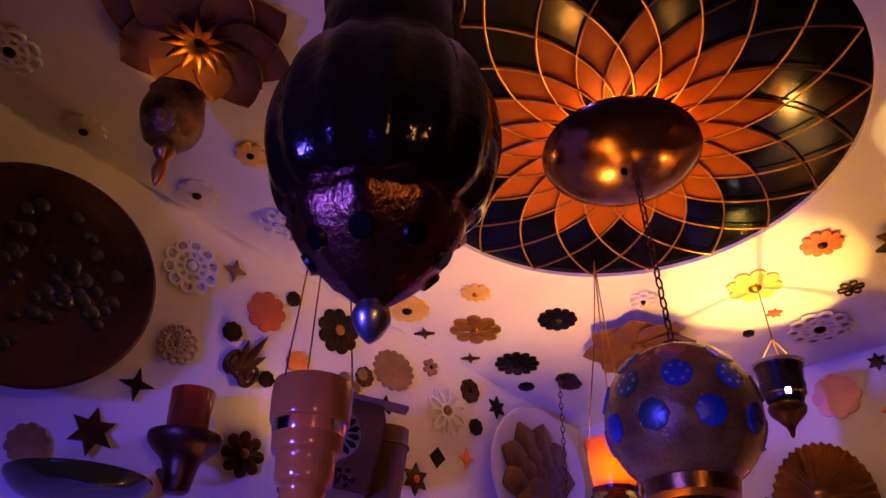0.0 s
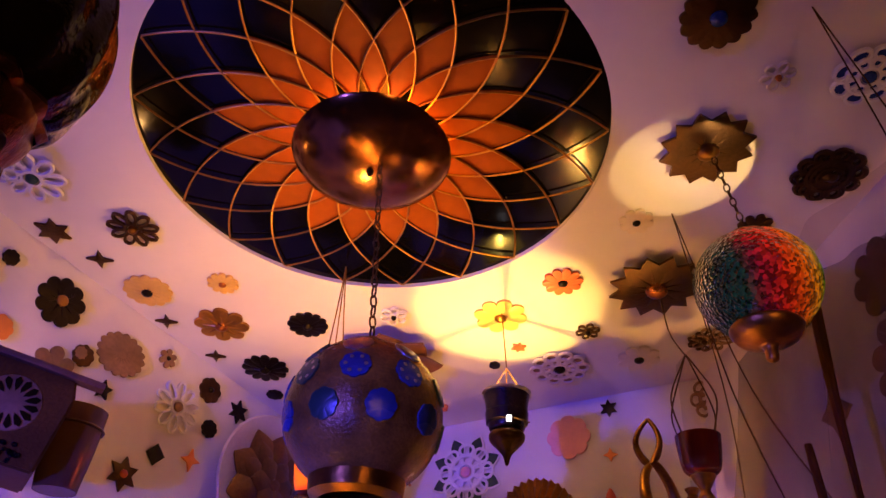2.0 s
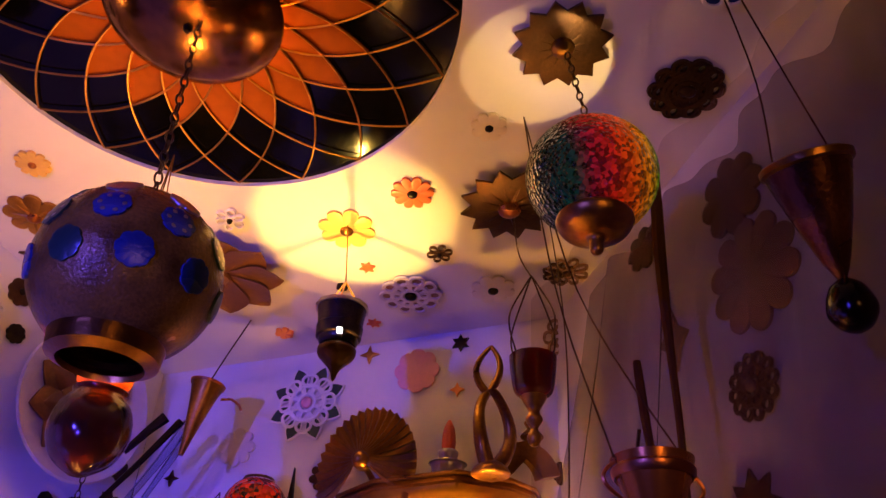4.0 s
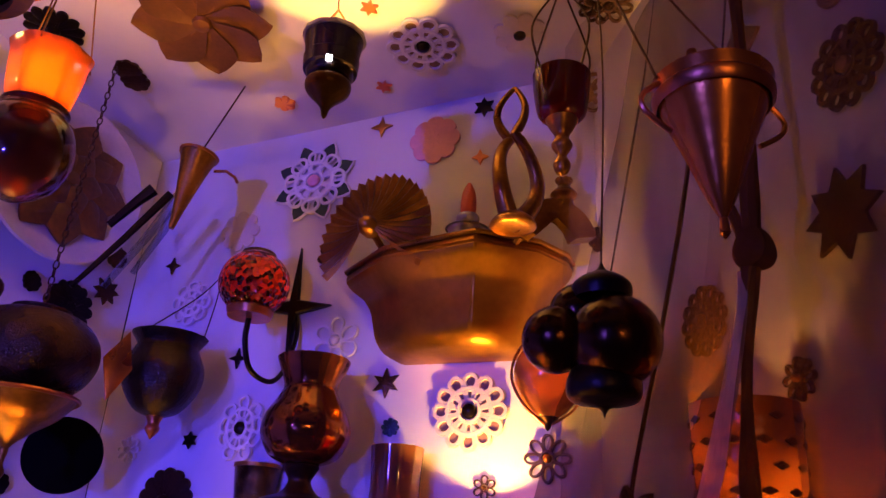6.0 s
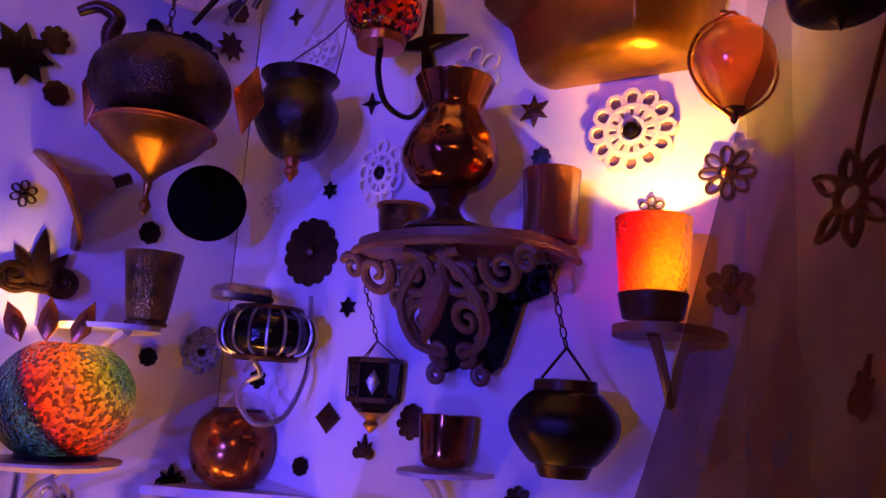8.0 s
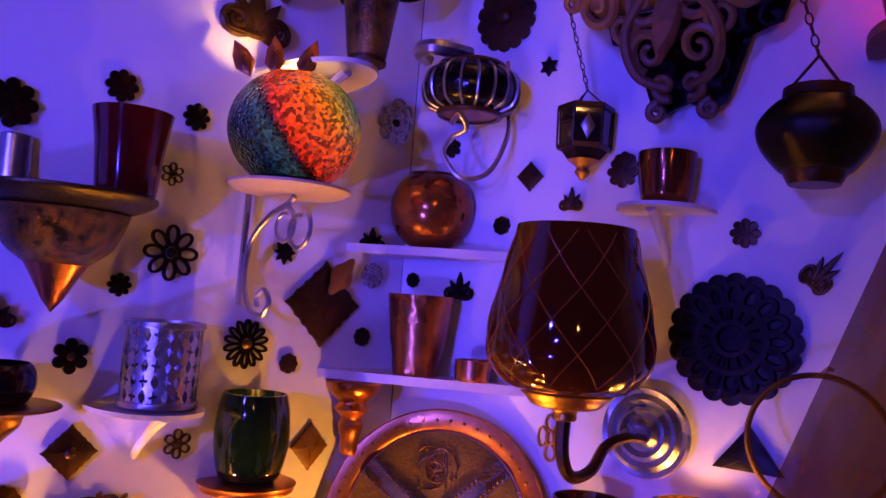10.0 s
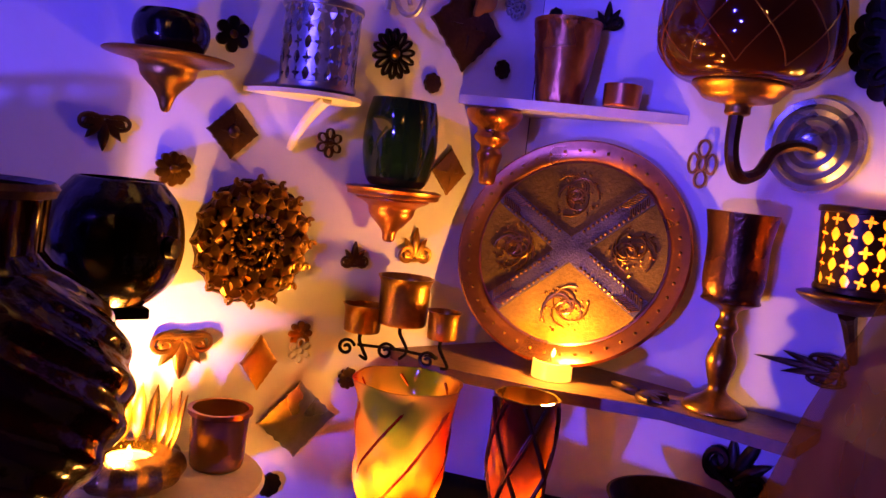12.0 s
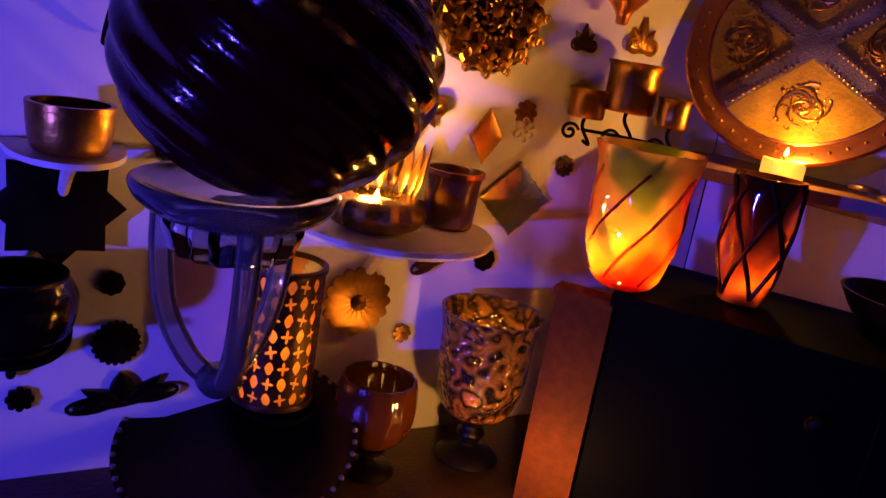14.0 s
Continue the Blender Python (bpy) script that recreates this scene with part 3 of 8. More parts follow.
def curtain_tie():
    """The gathered, knotted strip of gauze that hangs before the side wall."""
    mat = GAUZE.copy()
    mat.name = "gathered_gauze"
    for n in mat.node_tree.nodes:
        if n.bl_idname == "ShaderNodeMapRange":
            n.inputs["To Min"].default_value, n.inputs["To Max"].default_value = 0.8, 0.98
        if n.bl_idname in ("ShaderNodeBsdfDiffuse", "ShaderNodeBsdfTranslucent"):
            n.inputs["Color"].default_value = (0.13, 0.055, 0.016, 1)
    top = thing("curtain_tie", Matrix(), "knotted strip of brown gauze gathered into the curtain", "curtain tie")
    bm = bmesh.new()
    bmesh.ops.create_icosphere(bm, subdivisions=3, radius=0.015)
    for v in bm.verts:
        v.co *= 1 + 0.2 * math.sin(150 * v.co.x + 110 * v.co.z) * math.cos(130 * v.co.y)
        v.co.z *= 1.1
    part("knot", bm, mat, top, "tight cloth knot").matrix_basis = Matrix.Translation(spot_on("S", 0.437, 1.775, 0.1))
    for rows, r in (([(0.437, 1.775), (0.423, 1.722), (0.412, 1.646), (0.408, 1.587)], 0.007),
                    ([(0.434, 1.78), (0.427, 1.795), (0.41, 1.84), (0.394, 1.894), (0.385, 1.99)], 0.005), ([(0.438, 1.78), (0.442, 1.83), (0.449, 1.875), (0.45, 2.05), (0.46, 2.2)], 0.007)):
        part("strand", tube(curve_points([spot_on("S", a, b, 0.1) for a, b in rows]), r, 8, taper=lambda t: 0.8 + 0.25 * math.sin(9 * t)), mat, top, "gathered gauze strand")
    fold = bmesh.new()
    rows = [(0.43, 1.76), (0.4225, 1.7245), (0.389, 1.650), (0.343, 1.564), (0.3, 1.49)]
    pts = curve_points([spot_on("S", a, b, 0.105) for a, b in rows], 8)
    last = None
    for i, p in enumerate(pts):
        w = 0.003 + 0.011 * min(1, i / 18)
        pair = [fold.verts.new(p + RIGHT["S"] * (w * k) + OUT["S"] * (0.004 * (1 - abs(k)))) for k in (-1, 0, 1)]
        if last:
            for k in (0, 1):
                fold.faces.new((last[k], last[k + 1], pair[k + 1], pair[k]))
        last = pair
    pale = GAUZE.copy()
    pale.name = "pale_gauze_fold"
    for n in pale.node_tree.nodes:
        if n.bl_idname == "ShaderNodeMapRange":
            n.inputs["To Min"].default_value, n.inputs["To Max"].default_value = 0.5, 0.75
        if n.bl_idname in ("ShaderNodeBsdfDiffuse", "ShaderNodeBsdfTranslucent"):
            n.inputs["Color"].default_value = (0.5, 0.36, 0.28, 1)
    part("fold", fold, pale, top, "pale loose gauze end")


curtain_tie()


# ---- vessels and their fittings ----
def at(x, y, z, turn=0.0):
    return pose(x, y, z, 0, 0, turn)


def chain(parent, top, bottom, link=0.006, mat=None):
    """A chain of small oval links from top to bottom, in the parent's own space."""
    a, b = Vector(top), Vector(bottom)
    n = max(2, int((a - b).length / (link * 1.45)))
    way = (b - a).normalized()
    turn = way.to_track_quat("Z", "X").to_matrix().to_4x4()
    ring = [(0.42 * link * math.cos(2 * math.pi * i / 10), 0, link * 0.85 * math.sin(2 * math.pi * i / 10)) for i in range(10)]
    first = None
    for i in range(n):
        m = Matrix.Translation(a + (b - a) * (i + 0.5) / n) @ turn @ pose(0, 0, 0, 0, 0, 90 * (i % 2))
        if first is None:
            first = part("link", tube(ring, link * 0.13, 5, closed=True), mat or BRONZE, parent)
            first.matrix_basis = m
        else:
            again(first, m)


def wire(parent, rows, r, mat, name="wire", label=""):
    return part(name, tube(curve_points(rows), r, 6), mat, parent, label)


def flame_in(parent, z, r=0.004, h=0.016):
    rows = [(0, z), (r * 0.8, z + h * 0.15), (r, z + h * 0.35), (r * 0.6, z + h * 0.65), (r * 0.2, z + h * 0.9), (0, z + h)]
    part("flame", lathe(rows, 12), FLAMEMAT, parent, "small yellow candle flame")


def tealight(parent, z, r=0.019, h=0.014, lit=True):
    """A wax light in a metal cup inside a vessel; when lit, its wax emits by itself."""
    part("wax_light", lathe([(0, z), (r, z), (r, z + h), (r * 0.94, z + h), (r * 0.92, z + h * 0.85), (0, z + h * 0.82)], 24), POOL if lit else WAX, parent, "tea light of melted wax made to glow")
    if lit:
        flame_in(parent, z + h * 0.8)


def cup(name, m, profile, mat, label, category, ribs=0, depth=0.0, twist=0.0, wall=0.003, rim=None, lit=0.0, group="", foot=None, light_z=0.02):
    """A turned vessel with real wall thickness; optional rim band, foot ring and a candle inside."""
    top = thing(name, m, label, category, group)
    part("body", lathe(shell(profile, wall), 56 if ribs else 40, ribs, depth, twist), mat, top)
    r1, z1 = profile[-1]
    if rim:
        part("rim", lathe([(r1 - wall, z1 - 0.004), (r1 + 0.0015, z1 - 0.004), (r1 + 0.0015, z1 + 0.001), (r1 - wall, z1 + 0.001), (r1 - wall, z1 - 0.004)], 40), rim, top, "metal rim band")
    if foot:
        r0, z0 = profile[0]
        part("foot", lathe([(0, z0 - 0.006), (r0 * 1.08, z0 - 0.006), (r0 * 1.1, z0 - 0.002), (r0 * 0.9, z0), (0, z0)], 32), foot, top, "turned foot ring")
    if lit:
        tealight(top, profile[0][1] + 0.004, min(0.019, profile[0][0] * 0.8))
        flame_lamp(m @ Vector((0, 0, profile[0][1] + light_z)), lit)
    return top


def flame_lamp(p, watts, colour=FLAME, size=0.008):
    lamp("candle_light", "POINT", Matrix.Translation(p), watts, colour, size)


def scroll_arm(parent, rows, r=0.004, mat=None, name="arm", label=""):
    return part(name, tube(curve_points(rows, 8), r, 8, taper=lambda t: 1 - 0.25 * t), mat or BRONZE, parent, label)


def spiral(cx, cz, r0, r1, turns, start, y=0.0, n=22):
    return [(cx + (r0 + (r1 - r0) * i / n) * math.cos(start + turns * 6.283 * i / n), y, cz + (r0 + (r1 - r0) * i / n) * math.sin(start + turns * 6.283 * i / n)) for i in range(n + 1)]


def wall_shelf(name, m, w, dep, mat, label, thick=0.008, drop=0.05, bracket=None):
    """A small bow-fronted shelf (back edge at y = 0, front at -dep) on a curved bracket."""
    top = thing(name, m, label, "shelf")
    front = [(w / 2 * math.cos(math.pi * i / 16), -dep * math.sin(math.pi * i / 16) ** 0.8) for i in range(17)]
    part("board", slab(front, -thick, 0), mat, top)
    rows = [(0, -dep * 0.75, -thick), (0, -dep * 0.5, -thick - drop * 0.25), (0, -dep * 0.18, -thick - drop * 0.7), (0, -0.004, -thick - drop)]
    part("bracket", tube(curve_points(rows), 0.006, 8, taper=lambda t: 1.1 - 0.4 * t), bracket or mat, top, "curved bracket under the board")
    return top


# ---- hanging lamps under the ceiling ----
def black_lantern():
    x, y = 0.188, 0.495
    smoky = material("smoky_lustre_glass", (0.03, 0.018, 0.007), 0.07, 0.45, 0.5, 12, 0.8, (0.01, 0.007, 0.003), Specular_IOR_Level=0.6)
    top = thing("hanging_lantern", at(x, y, 0), "large black lustre glass lantern with pierced copper base, hung on chains", "lantern")
    part("globe", lathe(smooth_rows([(0.046, 1.905), (0.060, 1.92), (0.0675, 1.95), (0.065, 1.985), (0.052, 2.012), (0.043, 2.022)], 6), 84, 14, 0.03), smoky, top, "dark lustre glass globe")
    part("collar", lathe(smooth_rows([(0.043, 2.022), (0.045, 2.04), (0.044, 2.06), (0.047, 2.075), (0.044, 2.085), (0.038, 2.087), (0.0, 2.09)], 4), 48), smoky, top, "dark glass neck")
    part("rim", lathe([(0.043, 2.082), (0.048, 2.082), (0.048, 2.088), (0.043, 2.088), (0.043, 2.082)], 48), SILVER, top, "thin bright rim")
    base = part("base", lathe(smooth_rows([(0.047, 1.906), (0.048, 1.899), (0.040, 1.884), (0.026, 1.868), (0.012, 1.856), (0.006, 1.85)], 4), 48, 8, 0.03), DARKCOPPER, top, "embossed dark copper base")
    scal = lathe([(0.0475, 1.9), (0.0515, 1.905), (0.049, 1.911), (0.0455, 1.906)], 48, 12, 0.05)
    part("scalloped_band", scal, DARKCOPPER, base)
    # Raised black discs stand for the shade inside eight openings.
    for i in range(8):
        a = 2 * math.pi * i / 8
        r, z = 0.0365, 1.879
        hole = lathe([(0, 0.0), (0.0072, 0.0), (0.006, 0.0022), (0, 0.0026)], 14)
        part("opening", hole, IRON, base, "dark disc standing for a shaded opening").matrix_basis = Matrix.Translation((r * math.cos(a), r * math.sin(a), z)) @ Vector((math.cos(a), math.sin(a), -0.75)).to_track_quat("Z", "X").to_matrix().to_4x4()
    part("finial", lathe(smooth_rows([(0.008, 1.853), (0.0105, 1.846), (0.008, 1.838), (0.003, 1.832), (0, 1.83)], 4), 20), SILVER, top, "pointed metal finial")
    for i in range(3):
        a = 2.1 * i + 0.4
        chain(top, (0.006 * math.cos(a), 0.006 * math.sin(a), 2.358), (0.046 * math.cos(a), 0.046 * math.sin(a), 2.086), 0.009)


black_lantern()


def shell_lamp():
    top = thing("hanging_glass", at(0.098, 0.701, 0), "stepped peach glass cone lamp hanging on thin wires", "lamp")
    rows = smooth_rows([(0.0, 1.772), (0.007, 1.776), (0.011, 1.788), (0.0165, 1.794), (0.017, 1.808), (0.0215, 1.814), (0.0225, 1.83), (0.0265, 1.836), (0.0275, 1.854), (0.0305, 1.859), (0.0315, 1.876), (0.031, 1.888), (0.029, 1.888), (0.029, 1.862), (0.024, 1.838), (0.0, 1.79)], 4)
    part("shade", lathe(rows, 44), PEACH, top, "stepped peach glass")
    for i in range(3):
        a = 2.1 * i
        wire(top, [(0.031 * math.cos(a), 0.031 * math.sin(a), 1.886), (0.012 * math.cos(a), 0.012 * math.sin(a), 2.1), (0, 0, 2.342)], 0.0007, BRASS)


shell_lamp()


def votive_lamp():
    top = thing("hanging_votive", at(-0.121, 0.77, 0), "small amber glass votive lamp hung from gilt lotus", "lamp")
    part("cup", lathe(shell([(0.012, 2.2), (0.026, 2.208), (0.034, 2.228), (0.035, 2.245), (0.031, 2.262), (0.032, 2.27)], 0.002), 40, 8, 0.03), MERCURY, top, "dull gold glass cup")
    part("stem", lathe(smooth_rows([(0, 2.145), (0.004, 2.15), (0.008, 2.165), (0.006, 2.178), (0.012, 2.19), (0.01, 2.2)], 4), 24), GOLD, top, "gilt finial stem")
    tealight(top, 2.204, 0.014, 0.01)
    flame_lamp(Vector((-0.121, 0.77, 2.225)), 0.15)
    for i in range(3):
        a = 2.1 * i
        wire(top, [(0.031 * math.cos(a), 0.031 * math.sin(a), 2.27), (0, 0, 2.328)], 0.0008, BRASS)


votive_lamp()


def spotted_globe():
    x, y, z, r = 0.417, 0.923, 1.93, 0.078
    top = thing("hanging_globe", at(x, y, 0), "round brown glass globe lamp with blue flower spots, on a chain", "lamp")
    rows = [(r * math.cos(radians(a)), z + r * math.sin(radians(a))) for a in range(-58, 79, 6)]
    body = part("globe", lathe(rows + [(0.0, z + r)], 56), material("spotted_lustre", (0.5, 0.29, 0.05), 0.22, 0.35, 0.5, 60, 0.5, (0.17, 0.09, 0.016)), top, "brown lustre glass globe")
    ring = part("opening_ring", lathe([(0.040, z - 0.064), (0.046, z - 0.064), (0.044, z - 0.078), (0.034, z - 0.083), (0.033, z - 0.078), (0.040, z - 0.07), (0.040, z - 0.064)], 40), BRASS, top, "brass opening ring")
    for row, (el, n) in enumerate(((-12, 9), (16, 9), (42, 7))):
        for i in range(n):
            a, e = 2 * math.pi * (i + 0.5 * (row % 2)) / n, radians(el)
            way = Vector((math.cos(a) * math.cos(e), math.sin(a) * math.cos(e), math.sin(e)))
            bm = slab(outline_of("petal", 8, 0.015, inner=0.9), -0.002, 0.0006, crown=0.0012)
            p = part("spot", bm, (BLUEDOT, BLUEDOT, SILVER)[row] if (i + row) % 3 else GREEN, body, "enamelled flower spot")
            if row != 0:
                for k in range(6):
                    q_ = 2 * math.pi * k / 6
                    dot_ = lathe([(0.0026, 0.0004), (0.002, 0.0016), (0, 0.002)], 8)
                    bmesh.ops.translate(dot_, verts=dot_.verts[:], vec=(0.0095 * math.cos(q_), 0.0095 * math.sin(q_), 0))
                    petals_ = dot_ if k == 0 else petals_
                    if k:
                        data_ = bpy.data.meshes.new("dot")
                        dot_.to_mesh(data_)
                        dot_.free()
                        petals_.from_mesh(data_)
                        bpy.data.meshes.remove(data_)
                white_ = part("petal_dots", petals_, SILVER, body, "silvery flower dots")
                white_.matrix_basis = Matrix.Translation(Vector((0, 0, z)) + way * r * 0.995) @ way.to_track_quat("Z", "Y").to_matrix().to_4x4()
            p.matrix_basis = Matrix.Translation(Vector((0, 0, z)) + way * r * 0.995) @ way.to_track_quat("Z", "Y").to_matrix().to_4x4()
    part("cap", lathe([(0.018, z + r - 0.004), (0.012, z + r + 0.005), (0.004, z + r + 0.01), (0, z + r + 0.011)], 24), BRONZE, top, "small metal cap")
    chain(top, (-0.012, 0.02, 2.268), (0, 0, z + r + 0.009), 0.009)


spotted_globe()


def dark_lantern():
    x, y = 0.637, 1.292
    top = thing("hanging_lantern", at(x, y, 0), "small dark metal cup lantern with pointed base hung on gilt wires", "lantern")
    part("cup", lathe(shell([(0.022, 2.073), (0.027, 2.078), (0.031, 2.1), (0.034, 2.125), (0.036, 2.135)], 0.002), 40), PEWTER, top, "dark metal cup")
    part("rim", lathe([(0.034, 2.131), (0.0375, 2.131), (0.0375, 2.136), (0.034, 2.136), (0.034, 2.131)], 36, 24, 0.02), SILVER, top, "milled rim")
    part("base", lathe(smooth_rows([(0.0, 2.021), (0.003, 2.025), (0.006, 2.036), (0.014, 2.046), (0.025, 2.058), (0.027, 2.068), (0.022, 2.073)], 4), 36), BRONZE, top, "pointed turned base")
    part("led", lathe([(0, 2.078), (0.01, 2.078), (0.01, 2.09), (0.006, 2.094), (0, 2.095)], 16), LED, top, "small bright electric light")
    window = box(-0.0042, -0.0035, 0, 0.0042, 0.0035, 0.0012, 0.0008)
    part("window", window, LED, top, "lit glass window").matrix_basis = Matrix.Translation((-0.003, -0.0312, 2.083)) @ Vector((-0.1, -1, -0.1)).to_track_quat("Z", "X").to_matrix().to_4x4()
    part("band", lathe([(0.0285, 2.084), (0.0318, 2.086), (0.0332, 2.102), (0.0315, 2.104), (0.0285, 2.084)], 40), PEWTER, top, "paler worn metal band")
    for i in range(3):
        a = 2.1 * i + 0.3
        wire(top, [(0.0355 * math.cos(a), 0.0355 * math.sin(a), 2.135), (0, 0, 2.178)], 0.0012, GOLD)
    wire(top, [(0, 0, 2.176), (-0.004, -0.004, 2.22), (-0.01, -0.01, 2.272)], 0.0009, BRASS)
    lamp("lantern_light", "SPOT", look((x, y, 2.096), (x, y, 2.3)), 5, (1.0, 0.58, 0.1), 0.003, spot=92, blend=0.12)


dark_lantern()


def mosaic_material(name, way, span, stops, grain=240.0, mid=0.0, low=0.12):
    """Small glued glass chips in broad slanting bands of colour along a direction; stops: (place, colour) over -span..span."""
    mat = glass(name, (0.6, 0.2, 0.1), 0.1, 0.04, 1.0, grain)
    nodes, links = mat.node_tree.nodes, mat.node_tree.links
    for n in nodes:
        if n.bl_idname == "ShaderNodeMixShader" and 0.55 < n.inputs[0].default_value < 0.65:
            n.inputs[0].default_value = 0.8
        if n.bl_idname == "ShaderNodeFresnel":
            n.inputs["IOR"].default_value = 1.55
    where = nodes.new("ShaderNodeTexCoord")
    cells = nodes.new("ShaderNodeTexVoronoi")
    cells.inputs["Scale"].default_value = grain
    links.new(where.outputs["Object"], cells.inputs["Vector"])
    along = nodes.new("ShaderNodeVectorMath")
    along.operation = "DOT_PRODUCT"
    links.new(cells.outputs["Position"], along.inputs[0])
    along.inputs[1].default_value = Vector(way).normalized()
    place = nodes.new("ShaderNodeMapRange")
    place.inputs["From Min"].default_value, place.inputs["From Max"].default_value = mid - span, mid + span
    links.new(along.outputs["Value"], place.inputs["Value"])
    ramp = nodes.new("ShaderNodeValToRGB")
    for i, (at_, c) in enumerate(stops):
        e = ramp.color_ramp.elements[i] if i < 2 else ramp.color_ramp.elements.new(at_)
        e.position, e.color = at_, (*c, 1)
    links.new(place.outputs["Result"], ramp.inputs["Fac"])
    chip = nodes.new("ShaderNodeMix")
    chip.data_type, chip.blend_type = "RGBA", "MULTIPLY"
    chip.inputs["Factor"].default_value = 1.0
    grey = nodes.new("ShaderNodeRGBToBW")
    links.new(cells.outputs["Color"], grey.inputs[0])
    spread = nodes.new("ShaderNodeMapRange")
    spread.inputs["From Min"].default_value, spread.inputs["From Max"].default_value = 0.3, 0.75
    spread.inputs["To Min"].default_value, spread.inputs["To Max"].default_value = low, 0.6
    links.new(grey.outputs[0], spread.inputs["Value"])
    links.new(ramp.outputs["Color"], chip.inputs["A"])
    links.new(spread.outputs["Result"], chip.inputs["B"])
    for n in nodes:
        if n.bl_idname in ("ShaderNodeBsdfTransparent", "ShaderNodeBsdfDiffuse", "ShaderNodeBsdfTranslucent"):
            links.new(chip.outputs["Result"], n.inputs["Color"])
    return mat


MOSAIC = mosaic_material("coloured_mosaic_glass", (0.93, -0.1, 0.3), 0.067, ((0.0, (0.003, 0.03, 0.05)), (0.2, (0.004, 0.06, 0.08)), (0.3, (0.35, 0.01, 0.06)), (0.45, (0.8, 0.03, 0.02)), (0.6, (0.85, 0.14, 0.01)), (0.76, (0.85, 0.45, 0.02)), (0.86, (0.12, 0.4, 0.03)), (1.0, (0.01, 0.25, 0.14))), mid=0.3 / math.hypot(0.93, 0.1, 0.3) * 2.099)
LITMERCURY = glass("lit_mercury_glass", (0.4, 0.2, 0.05), 0.12, 0.05, 0.9, 200, ((0.03, 0.014, 0.004), (0.4, 0.19, 0.03), (0.05, 0.022, 0.006), (0.65, 0.3, 0.04)))
BANDMOSAIC = mosaic_material("banded_mosaic_glass", (0.85, -0.05, 0.52), 0.076, ((0.0, (0.006, 0.04, 0.01)), (0.15, (0.002, 0.03, 0.04)), (0.3, (0.003, 0.03, 0.12)), (0.42, (0.04, 0.14, 0.25)), (0.485, (0.02, 0.005, 0.03)), (0.54, (0.75, 0.04, 0.01)), (0.66, (0.9, 0.12, 0.01)), (0.8, (0.85, 0.2, 0.01)), (0.9, (0.6, 0.42, 0.03)), (0.97, (0.08, 0.25, 0.03))))
REDMOSAIC = mosaic_material("red_mosaic_glass", (0.3, 0.2, 1.0), 0.05, ((0.0, (0.06, 0.004, 0.002)), (0.3, (0.35, 0.01, 0.004)), (0.55, (0.55, 0.04, 0.006)), (0.75, (0.4, 0.015, 0.004)), (1.0, (0.6, 0.16, 0.02))), 150.0, 0.0, 0.02)


def mosaic_globe():
    x, y, z, r = 0.826, 0.865, 2.099, 0.067
    top = thing("hanging_globe", at(x, y, 0), "mosaic glass globe lamp in rainbow colours hung on a chain", "lamp")
    rows = [(r * math.cos(radians(a)), z + 0.92 * r * math.sin(radians(a))) for a in range(-60, 71, 6)]
    part("globe", lathe(rows, 56), MOSAIC, top, "rainbow glass mosaic globe")
    part("base", lathe(smooth_rows([(0.036, z - 0.052), (0.038, z - 0.056), (0.032, z - 0.066), (0.018, z - 0.073), (0.008, z - 0.076), (0.006, z - 0.09), (0.0, z - 0.094)], 4), 40), BRASS, top, "turned brass base with finial")
    part("cap", lathe(smooth_rows([(0.026, z + 0.055), (0.024, z + 0.062), (0.012, z + 0.068), (0.005, z + 0.075), (0, z + 0.077)], 4), 32), GOLD, top, "gilt cap")
    chain(top, (-0.012, 0.016, 2.292), (0, 0, z + 0.076), 0.008)
    lamp("globe_light", "POINT", Matrix.Translation((x + 0.02, y - 0.018, z + 0.03)), 0.16, (1.0, 0.6, 0.25), 0.012)
    lamp("globe_top_light", "SPOT", look((x + 0.005, y + 0.005, z + 0.079), (x - 0.022, y + 0.06, 2.33)), 1.3, (1.0, 0.62, 0.22), 0.003, spot=62, blend=0.1)


mosaic_globe()


def flame_lamp_holder():
    """Glowing tulip cup over a dark round glass, hung in front of the embossed plate."""
    x, y = 0.37, 1.213
    top = thing("hanging_candle_lamp", at(x, y, 0), "glowing orange glass candle cup over a dark bowl", "candle lamp")
    part("cup", lathe(shell([(0.026, 1.93), (0.030, 1.945), (0.033, 1.965), (0.035, 1.985), (0.038, 1.995)], 0.002), 40, 7, 0.03), PEACH, top, "frosted orange glass cup")
    part("bowl", lathe(smooth_rows([(0.0, 1.835), (0.012, 1.838), (0.034, 1.855), (0.044, 1.882), (0.040, 1.91), (0.03, 1.925), (0.031, 1.932), (0.024, 1.933)], 4), 40), glass("smoky_brown_glass", (0.2, 0.08, 0.025), 0.08, 0.55), top, "dark round glass bowl")
    tealight(top, 1.932, 0.02, 0.012)
    flame_lamp(Vector((x, y, 1.96)), 0.55, (1.0, 0.42, 0.1))
    lamp("candle_up_light", "SPOT", look((x, y, 1.99), (x - 0.03, y, 2.3)), 4.5, (1.0, 0.45, 0.1), 0.012, spot=140, blend=0.7)
    for i in range(3):
        a = 2.1 * i + 0.5
        wire(top, [(0.037 * math.cos(a), 0.037 * math.sin(a), 1.99), (0.012 * math.cos(a), 0.012 * math.sin(a), 2.15), (0, 0, 2.284)], 0.0009, BRASS)


flame_lamp_holder()


